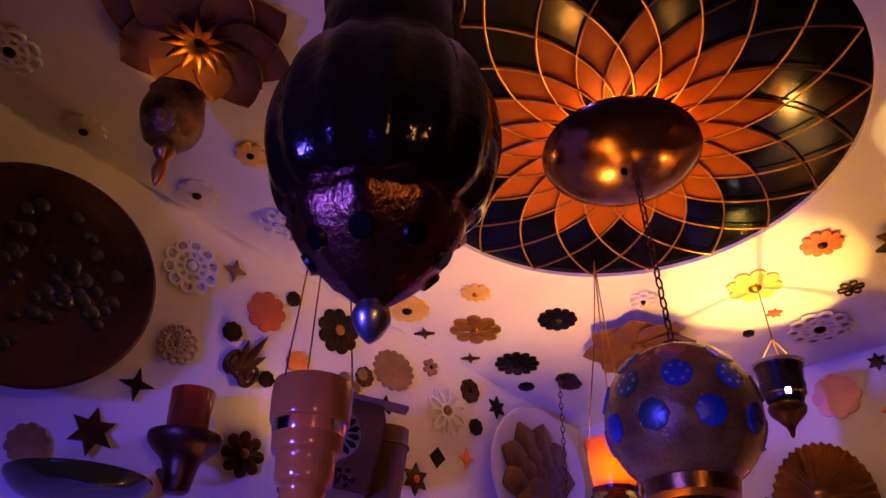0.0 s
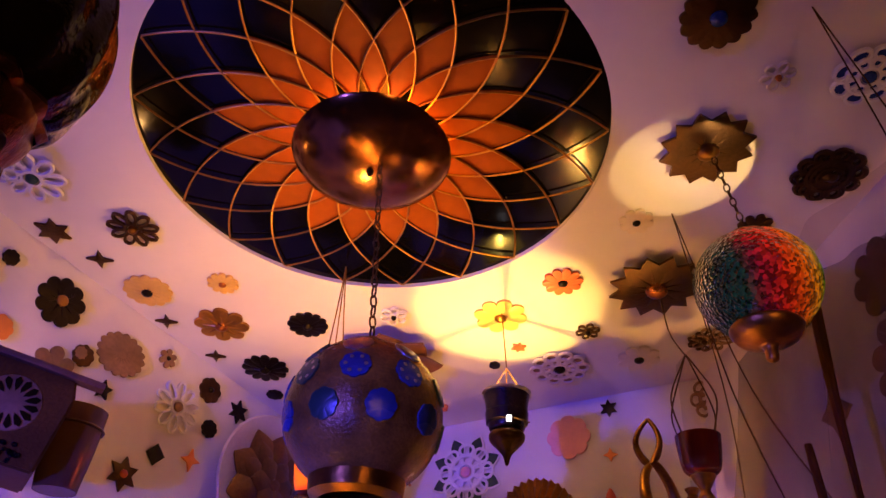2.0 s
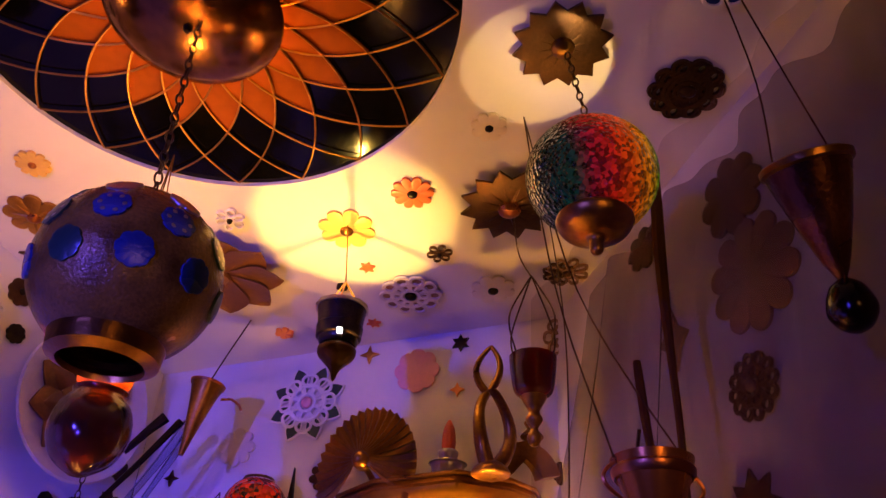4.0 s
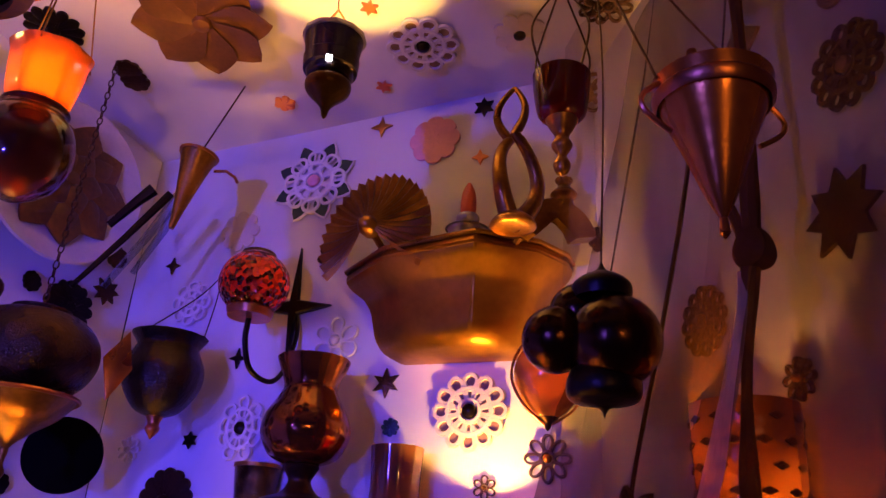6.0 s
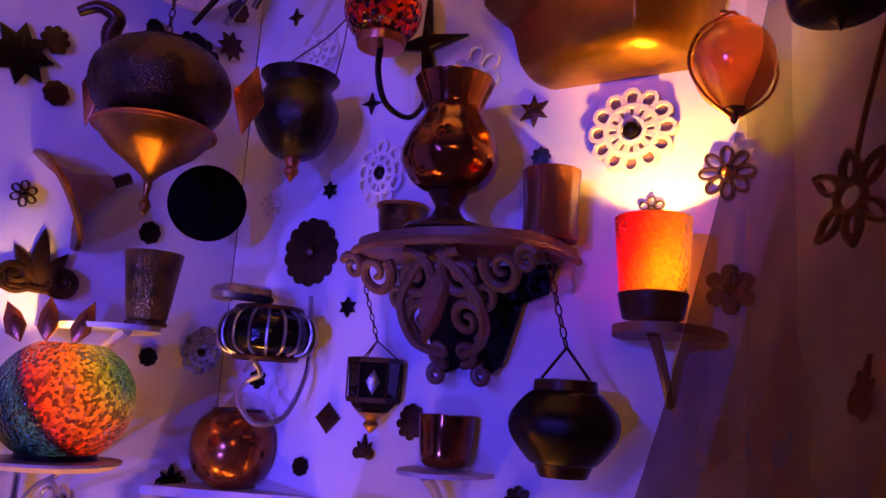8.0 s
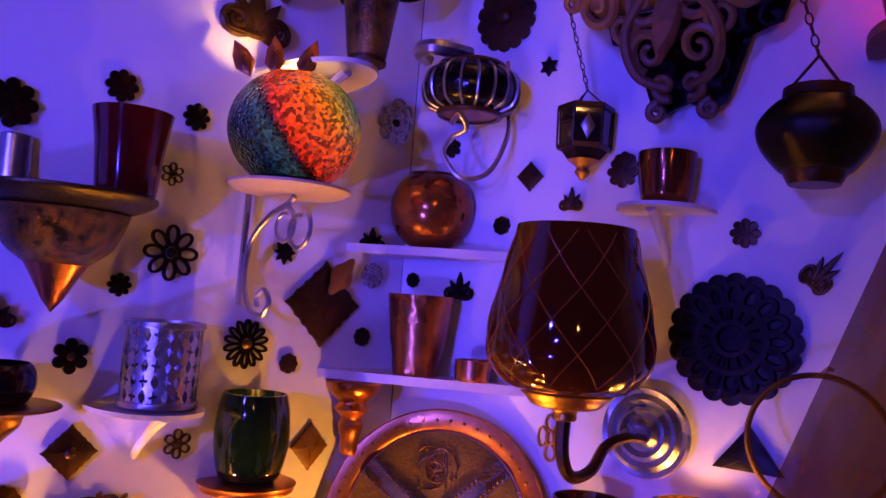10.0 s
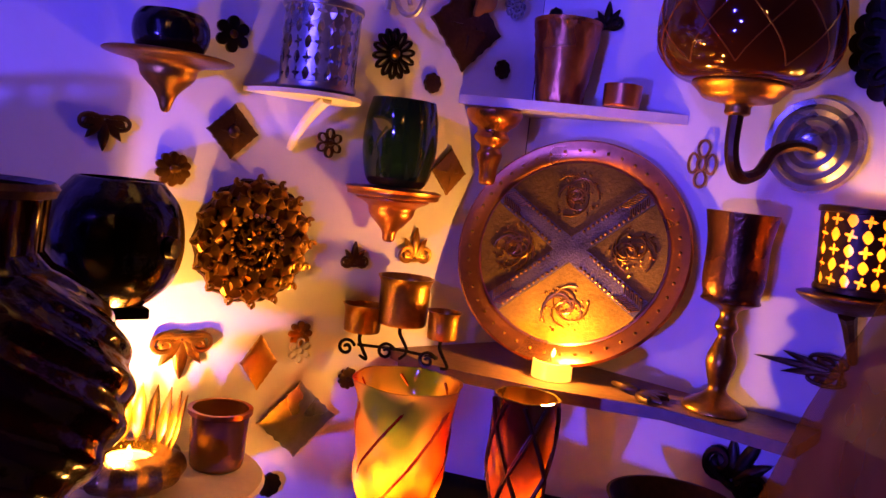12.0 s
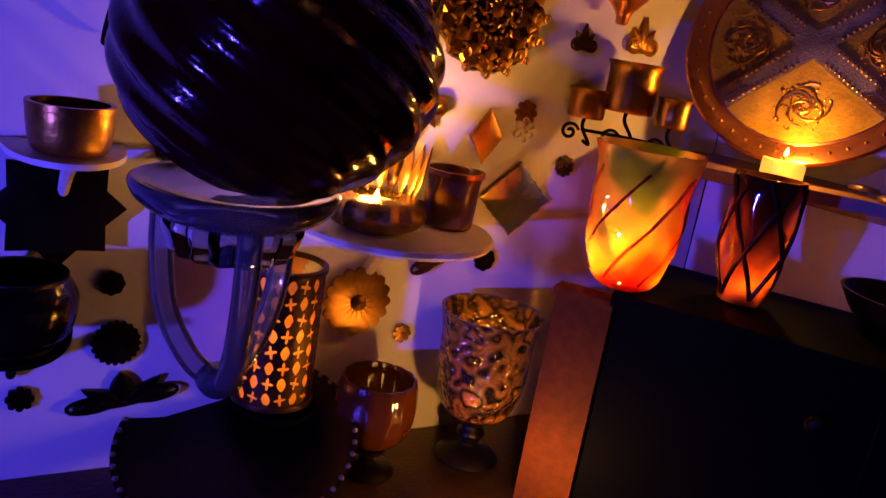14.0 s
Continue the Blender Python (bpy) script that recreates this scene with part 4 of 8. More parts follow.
def copper_cone():
    x, y = 0.85, 0.845
    top = thing("hanging_cone", at(x, y, 0), "copper cone vase with ring handles hung on thin cords", "vase")
    part("cone", lathe(shell([(0.002, 1.722), (0.008, 1.735), (0.019, 1.765), (0.029, 1.79), (0.033, 1.805)], 0.0015), 48), ORANGECOPPER, top, "polished copper cone")
    part("band", lathe([(0.0305, 1.789), (0.0325, 1.792), (0.033, 1.796), (0.0315, 1.798), (0.0295, 1.794), (0.0305, 1.789)], 48), COPPER, top, "rolled band")
    for s in (1, -1):
        part("handle", tube([(s * (0.032 - 0.006 * i / 10 + 0.014 * math.sin(math.pi * i / 10)), 0, 1.8 - 0.03 * i / 10) for i in range(11)], 0.0016, 6), COPPER, top, "bent wire handle")
    part("finial", lathe([(0, 1.71), (0.003, 1.714), (0.002, 1.724), (0, 1.725)], 14), COPPER, top)
    for s in (1, -1):
        wire(top, [(s * 0.033, 0, 1.803), (s * 0.012 - 0.03, 0.08, 2.0), (-0.05, 0.14, 2.28)], 0.0009, BRONZE, "cord")


copper_cone()


def red_goblet():
    x, y = 0.88, 1.172
    top = thing("hanging_goblet", at(x, y, 0), "ruby glass goblet lamp with brass stem hung in wire loops", "goblet lamp")
    part("cup", lathe(shell([(0.016, 1.99), (0.025, 1.998), (0.029, 2.02), (0.031, 2.045)], 0.002), 36), RUBY, top, "ruby glass cup")
    part("stem", lathe(smooth_rows([(0.0, 1.925), (0.006, 1.928), (0.009, 1.938), (0.005, 1.948), (0.011, 1.96), (0.007, 1.97), (0.013, 1.982), (0.017, 1.99)], 4), 28), BRASS, top, "turned brass stem")
    for i in range(4):
        a = 1.57 * i + 0.4
        wire(top, [(0.03 * math.cos(a), 0.03 * math.sin(a), 2.043), (0.042 * math.cos(a), 0.042 * math.sin(a), 2.09), (0.012 * math.cos(a), 0.012 * math.sin(a), 2.15), (0, 0, 2.17)], 0.0012, BRONZE)
    wire(top, [(0, 0, 2.168), (-0.012, 0.02, 2.22), (-0.028, 0.0, 2.29)], 0.0012, BRONZE, "cord")


red_goblet()


def dark_pot_cluster():
    x, y = 0.885, 1.09
    top = thing("hanging_pots", at(x, y, 0), "cluster of dark brown glass balls hung on cord", "lamp")
    for dx, dy, z, r in ((0.006, -0.01, 1.728, 0.038), (-0.036, 0.012, 1.73, 0.028), (-0.012, 0.02, 1.758, 0.026)):
        rows = [(r * math.cos(radians(a)), r * math.sin(radians(a))) for a in range(-75, 76, 10)]
        p = part("ball", lathe([(0, -r)] + rows + [(0, r)], 36), UMBER, top, "dark brown glass ball")
        p.matrix_basis = Matrix.Translation((dx, dy, z))
    part("skirt", lathe(smooth_rows([(0.026, 1.705), (0.03, 1.694), (0.028, 1.682), (0.016, 1.678), (0.004, 1.674), (0, 1.666)], 4), 32), IRON, top, "dark turned base")
    part("cap", lathe(smooth_rows([(0.024, 1.765), (0.025, 1.777), (0.016, 1.785), (0.006, 1.79), (0, 1.8)], 4), 32), IRON, top, "dark cap")
    wire(top, [(0, 0, 1.798), (0.01, 0.01, 2.05), (0.0, 0.04, 2.29)], 0.0009, BRONZE, "cord")


dark_pot_cluster()


def amber_disc():
    top = thing("glass_lamp", Matrix.Translation((0.925, 1.345, 1.758)), "egg-shaped peach glass wall lamp in a bent wire", "lamp")
    part("shade", lathe(smooth_rows([(0, -0.042), (0.012, -0.04), (0.03, -0.022), (0.039, 0.004), (0.034, 0.028), (0.02, 0.042), (0.016, 0.048), (0, 0.05)], 4), 40), PEACH, top, "peach glass egg")
    part("finial", lathe(smooth_rows([(0, -0.055), (0.003, -0.052), (0.005, -0.046), (0.012, -0.04), (0, -0.038)], 4), 20), BRONZE, top, "pointed bronze finial")
    for s in (1, -1):
        wire(top, [(0.0, 0, -0.05), (s * 0.03, -0.004, -0.028), (s * 0.043, 0, 0.004), (s * 0.03, 0.004, 0.04), (0, 0.0, 0.06)], 0.0016, COPPER)
    wire(top, [(0, 0, 0.059), (0.0, 0.03, 0.075), (0.04, 0.075, 0.085)], 0.0016, COPPER)


amber_disc()


def tall_cone_lamp():
    top = thing("hanging_cone", Matrix.Translation((0.97, 0.735, 2.0)) @ pose(0, 0, 0, 14, -18, 0), "dark copper cone lamp hung beside the curtain", "lamp")
    part("cone", lathe(shell([(0.003, -0.06), (0.012, -0.04), (0.028, 0.01), (0.037, 0.045)], 0.0015), 44), DARKCOPPER, top, "dark copper cone")
    part("band", lathe([(0.0355, 0.038), (0.0385, 0.04), (0.039, 0.045), (0.0365, 0.047), (0.0355, 0.038)], 44), BRASS, top, "brass band")
    part("bulb", lathe(smooth_rows([(0.0, -0.105), (0.012, -0.1), (0.02, -0.085), (0.014, -0.066), (0.004, -0.058), (0, -0.056)], 4), 32), PURPLEBLACK, top, "dark glass bulb")
    for s in (1, -1):
        wire(top, [(s * 0.036, 0, 0.045), (s * 0.016, 0.01, 0.15), (-0.02, 0.03, 0.36)], 0.0009, BRONZE, "cord")


tall_cone_lamp()


# ---- plates and upper wall pieces ----
def embossed_plate():
    top = thing("wall_plate", on("L", 0.19, 2.072, 0.03), "round cream plate with a dark lotus relief hung on the wall", "plate")
    part("dish", lathe([(0, -0.006), (0.08, -0.006), (0.128, 0.004), (0.131, 0.008), (0.128, 0.011), (0.11, 0.006), (0.098, 0.0), (0, -0.001)], 64), PALE, top, "cream glazed dish")
    for k, (n, r0, r1, w, lift) in enumerate(((9, 0.02, 0.106, 0.036, 0.002), (9, 0.03, 0.085, 0.02, 0.0045), (6, 0.006, 0.056, 0.022, 0.008))):
        rows = [(r0 + (r1 - r0) * t, w * math.sin(math.pi * min(1, 0.12 + 0.88 * t))) for t in [i / 9 for i in range(10)]]
        petal = part("petal", slab(rows + [(a, -b) for a, b in rows[::-1][1:]], lift, lift + 0.004, crown=0.004), BROWNCLAY, top, "raised brown lotus petal")
        for i in range(1, n):
            again(petal, pose(0, 0, 0, 0, 0, 360 * i / n))
    part("knob", lathe([(0.012, 0.012), (0.01, 0.018), (0, 0.021)], 18), BROWNCLAY, top, "round centre knob")
    part("hanger", tube([(0, -0.03, -0.006), (0, -0.03, -0.03)], 0.003, 6), IRON, top)


embossed_plate()


def great_dish():
    top = thing("wall_plate", on("L", 1.158, 2.11, 0.03), "large dark glazed dish on the wall with raised fruit relief", "plate")
    part("dish", lathe([(0, -0.004), (0.1, -0.004), (0.14, 0.006), (0.143, 0.011), (0.139, 0.013), (0.115, 0.006), (0.1, 0.001), (0, 0.0)], 64), material("brown_glaze", (0.1, 0.042, 0.007), 0.28, 0.3, 0.4, 16, 0.4), top, "dark brown glazed dish")
    bm = bmesh.new()
    bmesh.ops.create_icosphere(bm, subdivisions=2, radius=0.01)
    first, rng = part("relief_fruit", bm, OLIVE, top, "dark olive raised fruit"), random.Random(5)
    for i in range(46):
        a, q, k = rng.uniform(0, 6.28), rng.uniform(0.02, 0.098), rng.uniform(0.6, 1.3)
        m = Matrix.Translation((q * math.cos(a), q * math.sin(a), 0.002)) @ Matrix.Diagonal((k, k, k * 0.5, 1))
        if i:
            again(first, m)
        else:
            first.matrix_basis = m
    part("hanger", tube([(0, 0.03, -0.004), (0, 0.03, -0.03)], 0.003, 6), IRON, top)


great_dish()


def cup_sconce():
    top = thing("candle_sconce", up_at("L", 0.936, 1.99, 0.065), "amber brown glass cup in a dark funnel wall sconce", "sconce")
    part("cup", lathe(shell([(0.022, -0.03), (0.026, -0.02), (0.028, 0.03)], 0.002), 32), AMBER, top, "amber brown glass cup")
    part("funnel", lathe(smooth_rows([(0.0, -0.1), (0.014, -0.098), (0.018, -0.085), (0.024, -0.06), (0.042, -0.042), (0.046, -0.03), (0.04, -0.028), (0.0, -0.03)], 4), 36), BRONZE, top, "dark flared funnel")
    part("arm", tube([(0, 0, -0.07), (0, 0.03, -0.085), (0, 0.064, -0.06)], 0.005, 8), BRONZE, top)


cup_sconce()

top = thing("glass_dish_lamp", up_at("L", 1.046, 1.88, 0.06), "shallow olive glass dish on a wall bracket", "lamp")
part("dish", lathe(shell([(0.02, -0.02), (0.06, -0.01), (0.078, 0.006), (0.08, 0.012)], 0.003), 44), OLIVE, top, "olive glass dish")
part("arm", tube([(0, 0, -0.02), (0, 0.03, -0.035), (0, 0.059, -0.03)], 0.005, 8), BRONZE, top)


def mosaic_box():
    """A slanting tan lantern box with a round window of dark petals."""
    m = up_at("L", 0.755, 1.972, 0.13) @ pose(0, 0, 0, 0, 8, -26)
    top = thing("lantern_box", m, "brown wooden lantern box with a round pierced window and glass beads", "lantern")
    w, h, dp = 0.115, 0.12, 0.1
    bm = bmesh.new()
    rows = [(-w / 2, -h / 2), (w / 2, -h / 2), (w / 2 * 1.1, h * 0.3), (w / 2 * 0.95, h / 2), (-w / 2 * 0.95, h / 2), (-w / 2 * 1.1, h * 0.3)]
    f = [bm.verts.new((x, -dp / 2, z)) for x, z in rows]
    g = [bm.verts.new((x * 0.92, dp / 2, z)) for x, z in rows]
    bm.faces.new(f)
    bm.faces.new(g[::-1])
    for i in range(6):
        bm.faces.new((f[i], g[i], g[(i + 1) % 6], f[(i + 1) % 6]))
    bmesh.ops.recalc_face_normals(bm, faces=bm.faces)
    bmesh.ops.bevel(bm, geom=bm.edges[:], offset=0.003, segments=2, affect="EDGES")
    body = part("body", bm, material("stained_box_wood", (0.17, 0.075, 0.006), 0.5, 0.0, 0.4, 40, 0.4, (0.08, 0.032, 0.004), Specular_IOR_Level=0.2), top, "brown hexagonal wooden body")
    face = Matrix.Translation((0, -dp / 2 - 0.0005, 0.008)) @ pose(0, 0, 0, 90)
    part("window_disc", lathe([(0, 0), (0.034, 0), (0.033, 0.0012), (0, 0.0014)], 44), TAN, body, "pale pierced disc").matrix_basis = face
    # Black slabs laid on the disc give its petal holes their dark inside.
    petal = part("window_petal", slab([(0.014, 0), (0.019, 0.0026), (0.027, 0.0042), (0.032, 0.0), (0.027, -0.0042), (0.019, -0.0026)], 0.0012, 0.0024), IRON, body, "dark petal slab standing for a shaded hole")
    petal.matrix_basis = face
    for i in range(1, 15):
        again(petal, face @ pose(0, 0, 0, 0, 0, 24 * i))
    beads = bmesh.new()
    rng = random.Random(3)
    for i in range(60):
        bmesh.ops.create_icosphere(beads, subdivisions=1, radius=0.003, matrix=Matrix.Translation((rng.uniform(-0.035, 0.035), -dp / 2 - 0.001, rng.uniform(-0.056, -0.035))))
    part("bead_panel", beads, MOSAIC, top, "rows of red and green glass beads")
    part("roof_edge", box(-w / 2 - 0.004, -dp / 2 - 0.006, h / 2 - 0.002, w / 2 + 0.03, -dp / 2 + 0.012, h / 2 + 0.006, 0.002), WOOD, top, "wooden edge strip")
    part("hanger", tube([(0, 0.04, 0), (0.01, 0.09, 0.0), (0.02, 0.15, 0)], 0.004, 6), BRONZE, top)
    flame_lamp(m @ Vector((0, 0.02, h / 2 + 0.02)), 0.25, WARM)
    k = up_at("L", 0.668, 1.972, 0.14)
    beaker = thing("glass_beaker", k, "tan smoked glass beaker in a wall ring", "glass")
    part("body", lathe(shell([(0.026, -0.06), (0.033, 0.0), (0.036, 0.045)], 0.002), 36), glass("tan_glass", (0.4, 0.24, 0.15), 0.1, 0.4), beaker)
    part("ring", tube([(0.036 * math.cos(q), 0.036 * math.sin(q), 0.02) for q in [2 * math.pi * i / 28 for i in range(28)]], 0.002, 6, closed=True), BRONZE, beaker, "bronze carrying ring")
    part("arm", tube([(0, 0.036, 0.02), (0, 0.138, 0.02)], 0.003, 6), BRONZE, beaker)


mosaic_box()


def gold_shell():
    """A pleated metal fan that opens from a hinge near its foot."""
    top = thing("shell_ornament", Matrix.Translation((0.727, 1.49, 1.972)) @ on("R", 0, 0).to_3x3().to_4x4() @ pose(0, 0, 0, -12, 0, 8), "fluted gilt scallop fan on the wall", "shell")
    bm = bmesh.new()
    pleats, rings, grid = 26, 5, []
    for j in range(rings + 1):
        row = []
        k = j / rings
        for i in range(2 * pleats + 1):
            a = math.radians(-38 + 250 * i / (2 * pleats))
            r = 0.008 + 0.076 * k * (1.0 if i % 2 else 0.965)
            row.append(bm.verts.new((r * math.cos(a), 1.32 * r * math.sin(a), 0.03 * (1 - k) ** 2 + (0.0055 if i % 2 else -0.001) * k)))
        grid.append(row)
    for j in range(rings):
        for i in range(2 * pleats):
            bm.faces.new((grid[j][i], grid[j + 1][i], grid[j + 1][i + 1], grid[j][i + 1]))
    bmesh.ops.solidify(bm, geom=bm.faces[:], thickness=0.001)
    part("shell", bm, GOLD, top, "pleated gilt fan")
    part("hinge", lathe(smooth_rows([(0.012, 0.012), (0.014, 0.026), (0.009, 0.038), (0, 0.042)], 4), 20), BRASS, top)
    part("stem", tube([(0, 0, 0.02), (0, -0.006, -0.05)], 0.005, 8), BRASS, top)


gold_shell()


def boat_planter():
    """Half-hexagonal hammered brass basin on the wall, its corner to the front."""
    top = thing("wall_planter", up_at("R", 0.60, 1.948, 0.0), "hammered brass half-hexagon wall planter with flared rim", "planter")
    plan = [(-0.165, 0.0), (-0.165, -0.035), (-0.08, -0.1), (0.048, -0.125), (0.112, -0.078), (0.136, -0.03), (0.136, 0.0)]
    levels = [(1.05, 0.0), (1.08, -0.012), (1.02, -0.026), (0.9, -0.04), (0.83, -0.058), (0.8, -0.08), (0.77, -0.1), (0.7, -0.118), (0.56, -0.13)]
    bm = bmesh.new()
    rows = [[bm.verts.new((x * k, y * k, z)) for x, y in plan] for k, z in levels]
    rows.append([bm.verts.new((x * 0.8, y * 0.78, -0.002)) for x, y in plan])
    order = [rows[-1]] + rows[:-1]
    for p, q in zip(order, order[1:]):
        for i in range(6):
            bm.faces.new((p[i], p[i + 1], q[i + 1], q[i]))
    bm.faces.new(rows[-2])
    bmesh.ops.recalc_face_normals(bm, faces=bm.faces)
    bmesh.ops.bevel(bm, geom=[e for e in bm.edges if len(e.link_faces) == 2], offset=0.0025, segments=2, affect="EDGES")
    part("basin", bm, material("bright_planter_brass", (0.6, 0.28, 0.03), 0.34, 0.95, 0.25, 14, 0.25, (0.2, 0.08, 0.01)), top, "hammered brass basin")
    part("rim", tube([(x * 1.07, y * 1.07, 0.001) for x, y in plan], 0.004, 8), BRASS, top, "rolled brass rim")
    part("soil", slab([(x * 0.8, y * 0.78) for x, y in plan], -0.012, -0.004), IRON, top)


boat_planter()


def planter_things():
    m = Matrix.Translation((0.845, 1.447, 1.947))
    c = thing("candle_cup", m, "silver cup with red candle end in the planter", "candle holder")
    part("cup", lathe(shell([(0.018, -0.006), (0.024, 0.004), (0.026, 0.03), (0.03, 0.034)], 0.003), 32), SILVER, c, "silver cup")
    part("collar", lathe(smooth_rows([(0.022, 0.03), (0.014, 0.04), (0.016, 0.05), (0.013, 0.056), (0, 0.058)], 4), 28), SILVER, c)
    part("candle", lathe(smooth_rows([(0.01, 0.056), (0.011, 0.07), (0.009, 0.09), (0.003, 0.104), (0, 0.106)], 4), 20), RESIN, c, "pointed red candle end")
    t = thing("twist_sculpture", Matrix.Translation((0.871, 1.315, 1.935)), "dark gilt sculpture of twisted flame-shaped loops", "sculpture")
    for s in (0, math.pi):
        rows = []
        for i in range(30):
            q = i / 29
            w = 0.027 * abs(math.sin(math.pi * min(1, q / 0.62))) ** 0.8 if q < 0.62 else 0.015 * abs(math.sin(math.pi * (q - 0.62) / 0.38)) ** 0.9
            rows.append((w * math.cos(s) + 0.006 * math.sin(6 * q), 0.012 * math.sin(s + 6.28 * q), 0.19 * q))
        part("strand", tube(rows, 0.0105, 10, taper=lambda q: 1.15 - 0.85 * q), BRASS, t, "tapering twisted strand")
    part("foot", lathe(smooth_rows([(0, -0.008), (0.026, -0.006), (0.024, 0.004), (0.01, 0.014), (0, 0.016)], 4), 28), BRASS, t)
    w = thing("wing_ornament", Matrix.Translation((0.957, 1.378, 1.95)), "curved gilt wing ornament at the planter's end", "ornament")
    outline = [(0.055 * math.cos(radians(a)), 0.055 * math.sin(radians(a))) for a in range(15, 181, 11)] + [(0.03 * math.cos(radians(a)) - 0.006, 0.036 * math.sin(radians(a)) - 0.004) for a in range(180, 14, -11)]
    part("wing", slab(outline, -0.012, 0.012, crown=0.0), BRASS, w, "curved fluted wing").matrix_basis = pose(-0.01, 0, 0.0, 90, 0, 12)
    part("knob", lathe(smooth_rows([(0.014, 0.05), (0.012, 0.06), (0.018, 0.068), (0.008, 0.08), (0.012, 0.09), (0, 0.094)], 4), 24), BRASS, w)
    part("stay", tube([(-0.06, 0.0, 0.0), (-0.07, 0.02, -0.02)], 0.006, 8), BRASS, w)


planter_things()


def red_ball_sconce():
    top = thing("candle_sconce", Matrix.Translation((0.571, 1.587, 1.917)), "red mosaic glass cup on a black iron star sconce", "sconce")
    r = 0.05
    rows = [(r * math.cos(radians(a)), r * 0.95 * math.sin(radians(a))) for a in range(-52, 64, 6)]
    part("glass", lathe(rows, 48), REDMOSAIC, top, "red mosaic glass cup")
    part("rim", lathe([(0.02, 0.044), (0.026, 0.042), (0.024, 0.047), (0.02, 0.047), (0.02, 0.044)], 32), BRONZE, top)
    part("base", lathe([(0, -0.052), (0.03, -0.05), (0.033, -0.04), (0.03, -0.036), (0, -0.038)], 32), COPPER, top, "copper base dish")
    star = part("star_plate", slab(outline_of("star", 4, 0.085, 0.75, 1.15, 0.16), 0, 0.006, crown=0.004), IRON, top, "black iron four-pointed star backplate")
    star.matrix_basis = Matrix.Translation((0.06, 0.073, -0.005)) @ on("R", 0, 0).to_3x3().to_4x4()
    rows = [(0.0, 0.0, -0.05), (0.0, 0.0, -0.085), (0.012, 0.012, -0.12), (0.04, 0.03, -0.13), (0.058, 0.045, -0.105), (0.068, 0.06, -0.05), (0.062, 0.07, -0.01)]
    scroll_arm(top, rows, 0.0042, IRON, label="black iron hooked arm")
    flame_lamp(Vector((0.571, 1.587, 1.92)), 0.12)


red_ball_sconce()


def glass_horn():
    """Brass horn with hanging glass rods near the plate."""
    top = thing("hanging_horn", Matrix.Translation((0.455, 1.59, 2.07)) @ pose(0, 0, 0, 0, 8, 0), "brass horn with dark glass rods hung on a wire", "ornament")
    part("horn", lathe(shell([(0.004, -0.085), (0.009, -0.05), (0.02, 0.01), (0.028, 0.04)], 0.0015), 36), BRASS, top, "brass horn")
    part("rim", lathe([(0.026, 0.037), (0.029, 0.037), (0.03, 0.041), (0.027, 0.042), (0.026, 0.037)], 36), COPPER, top, "rolled copper rim")
    for x0, x1, z1, r, mat in ((-0.02, -0.10, -0.2, 0.006, IRON), (-0.008, -0.06, -0.19, 0.008, CLEAR), (0.0, -0.03, -0.16, 0.007, CLEAR), (-0.045, -0.085, -0.1, 0.009, IRON)):
        part("rod", tube([(x0, 0.008, -0.03), ((x0 + x1) / 2 + 0.004, 0.01, z1 * 0.55), (x1, 0.012, z1)], r, 8, taper=lambda t: 1.1 - 0.5 * t), mat, top, "slanting glass rod")
    wire(top, [(0.0, 0, 0.04), (0.012, 0.0, 0.1), (0.03, -0.01, 0.172)], 0.0014, BRONZE, "cord")
    part("hook", tube([(0.028, 0, 0.02), (0.045, 0, 0.026), (0.06, 0, 0.02), (0.066, 0, 0.012)], 0.0022, 6), COPPER, top)


glass_horn()


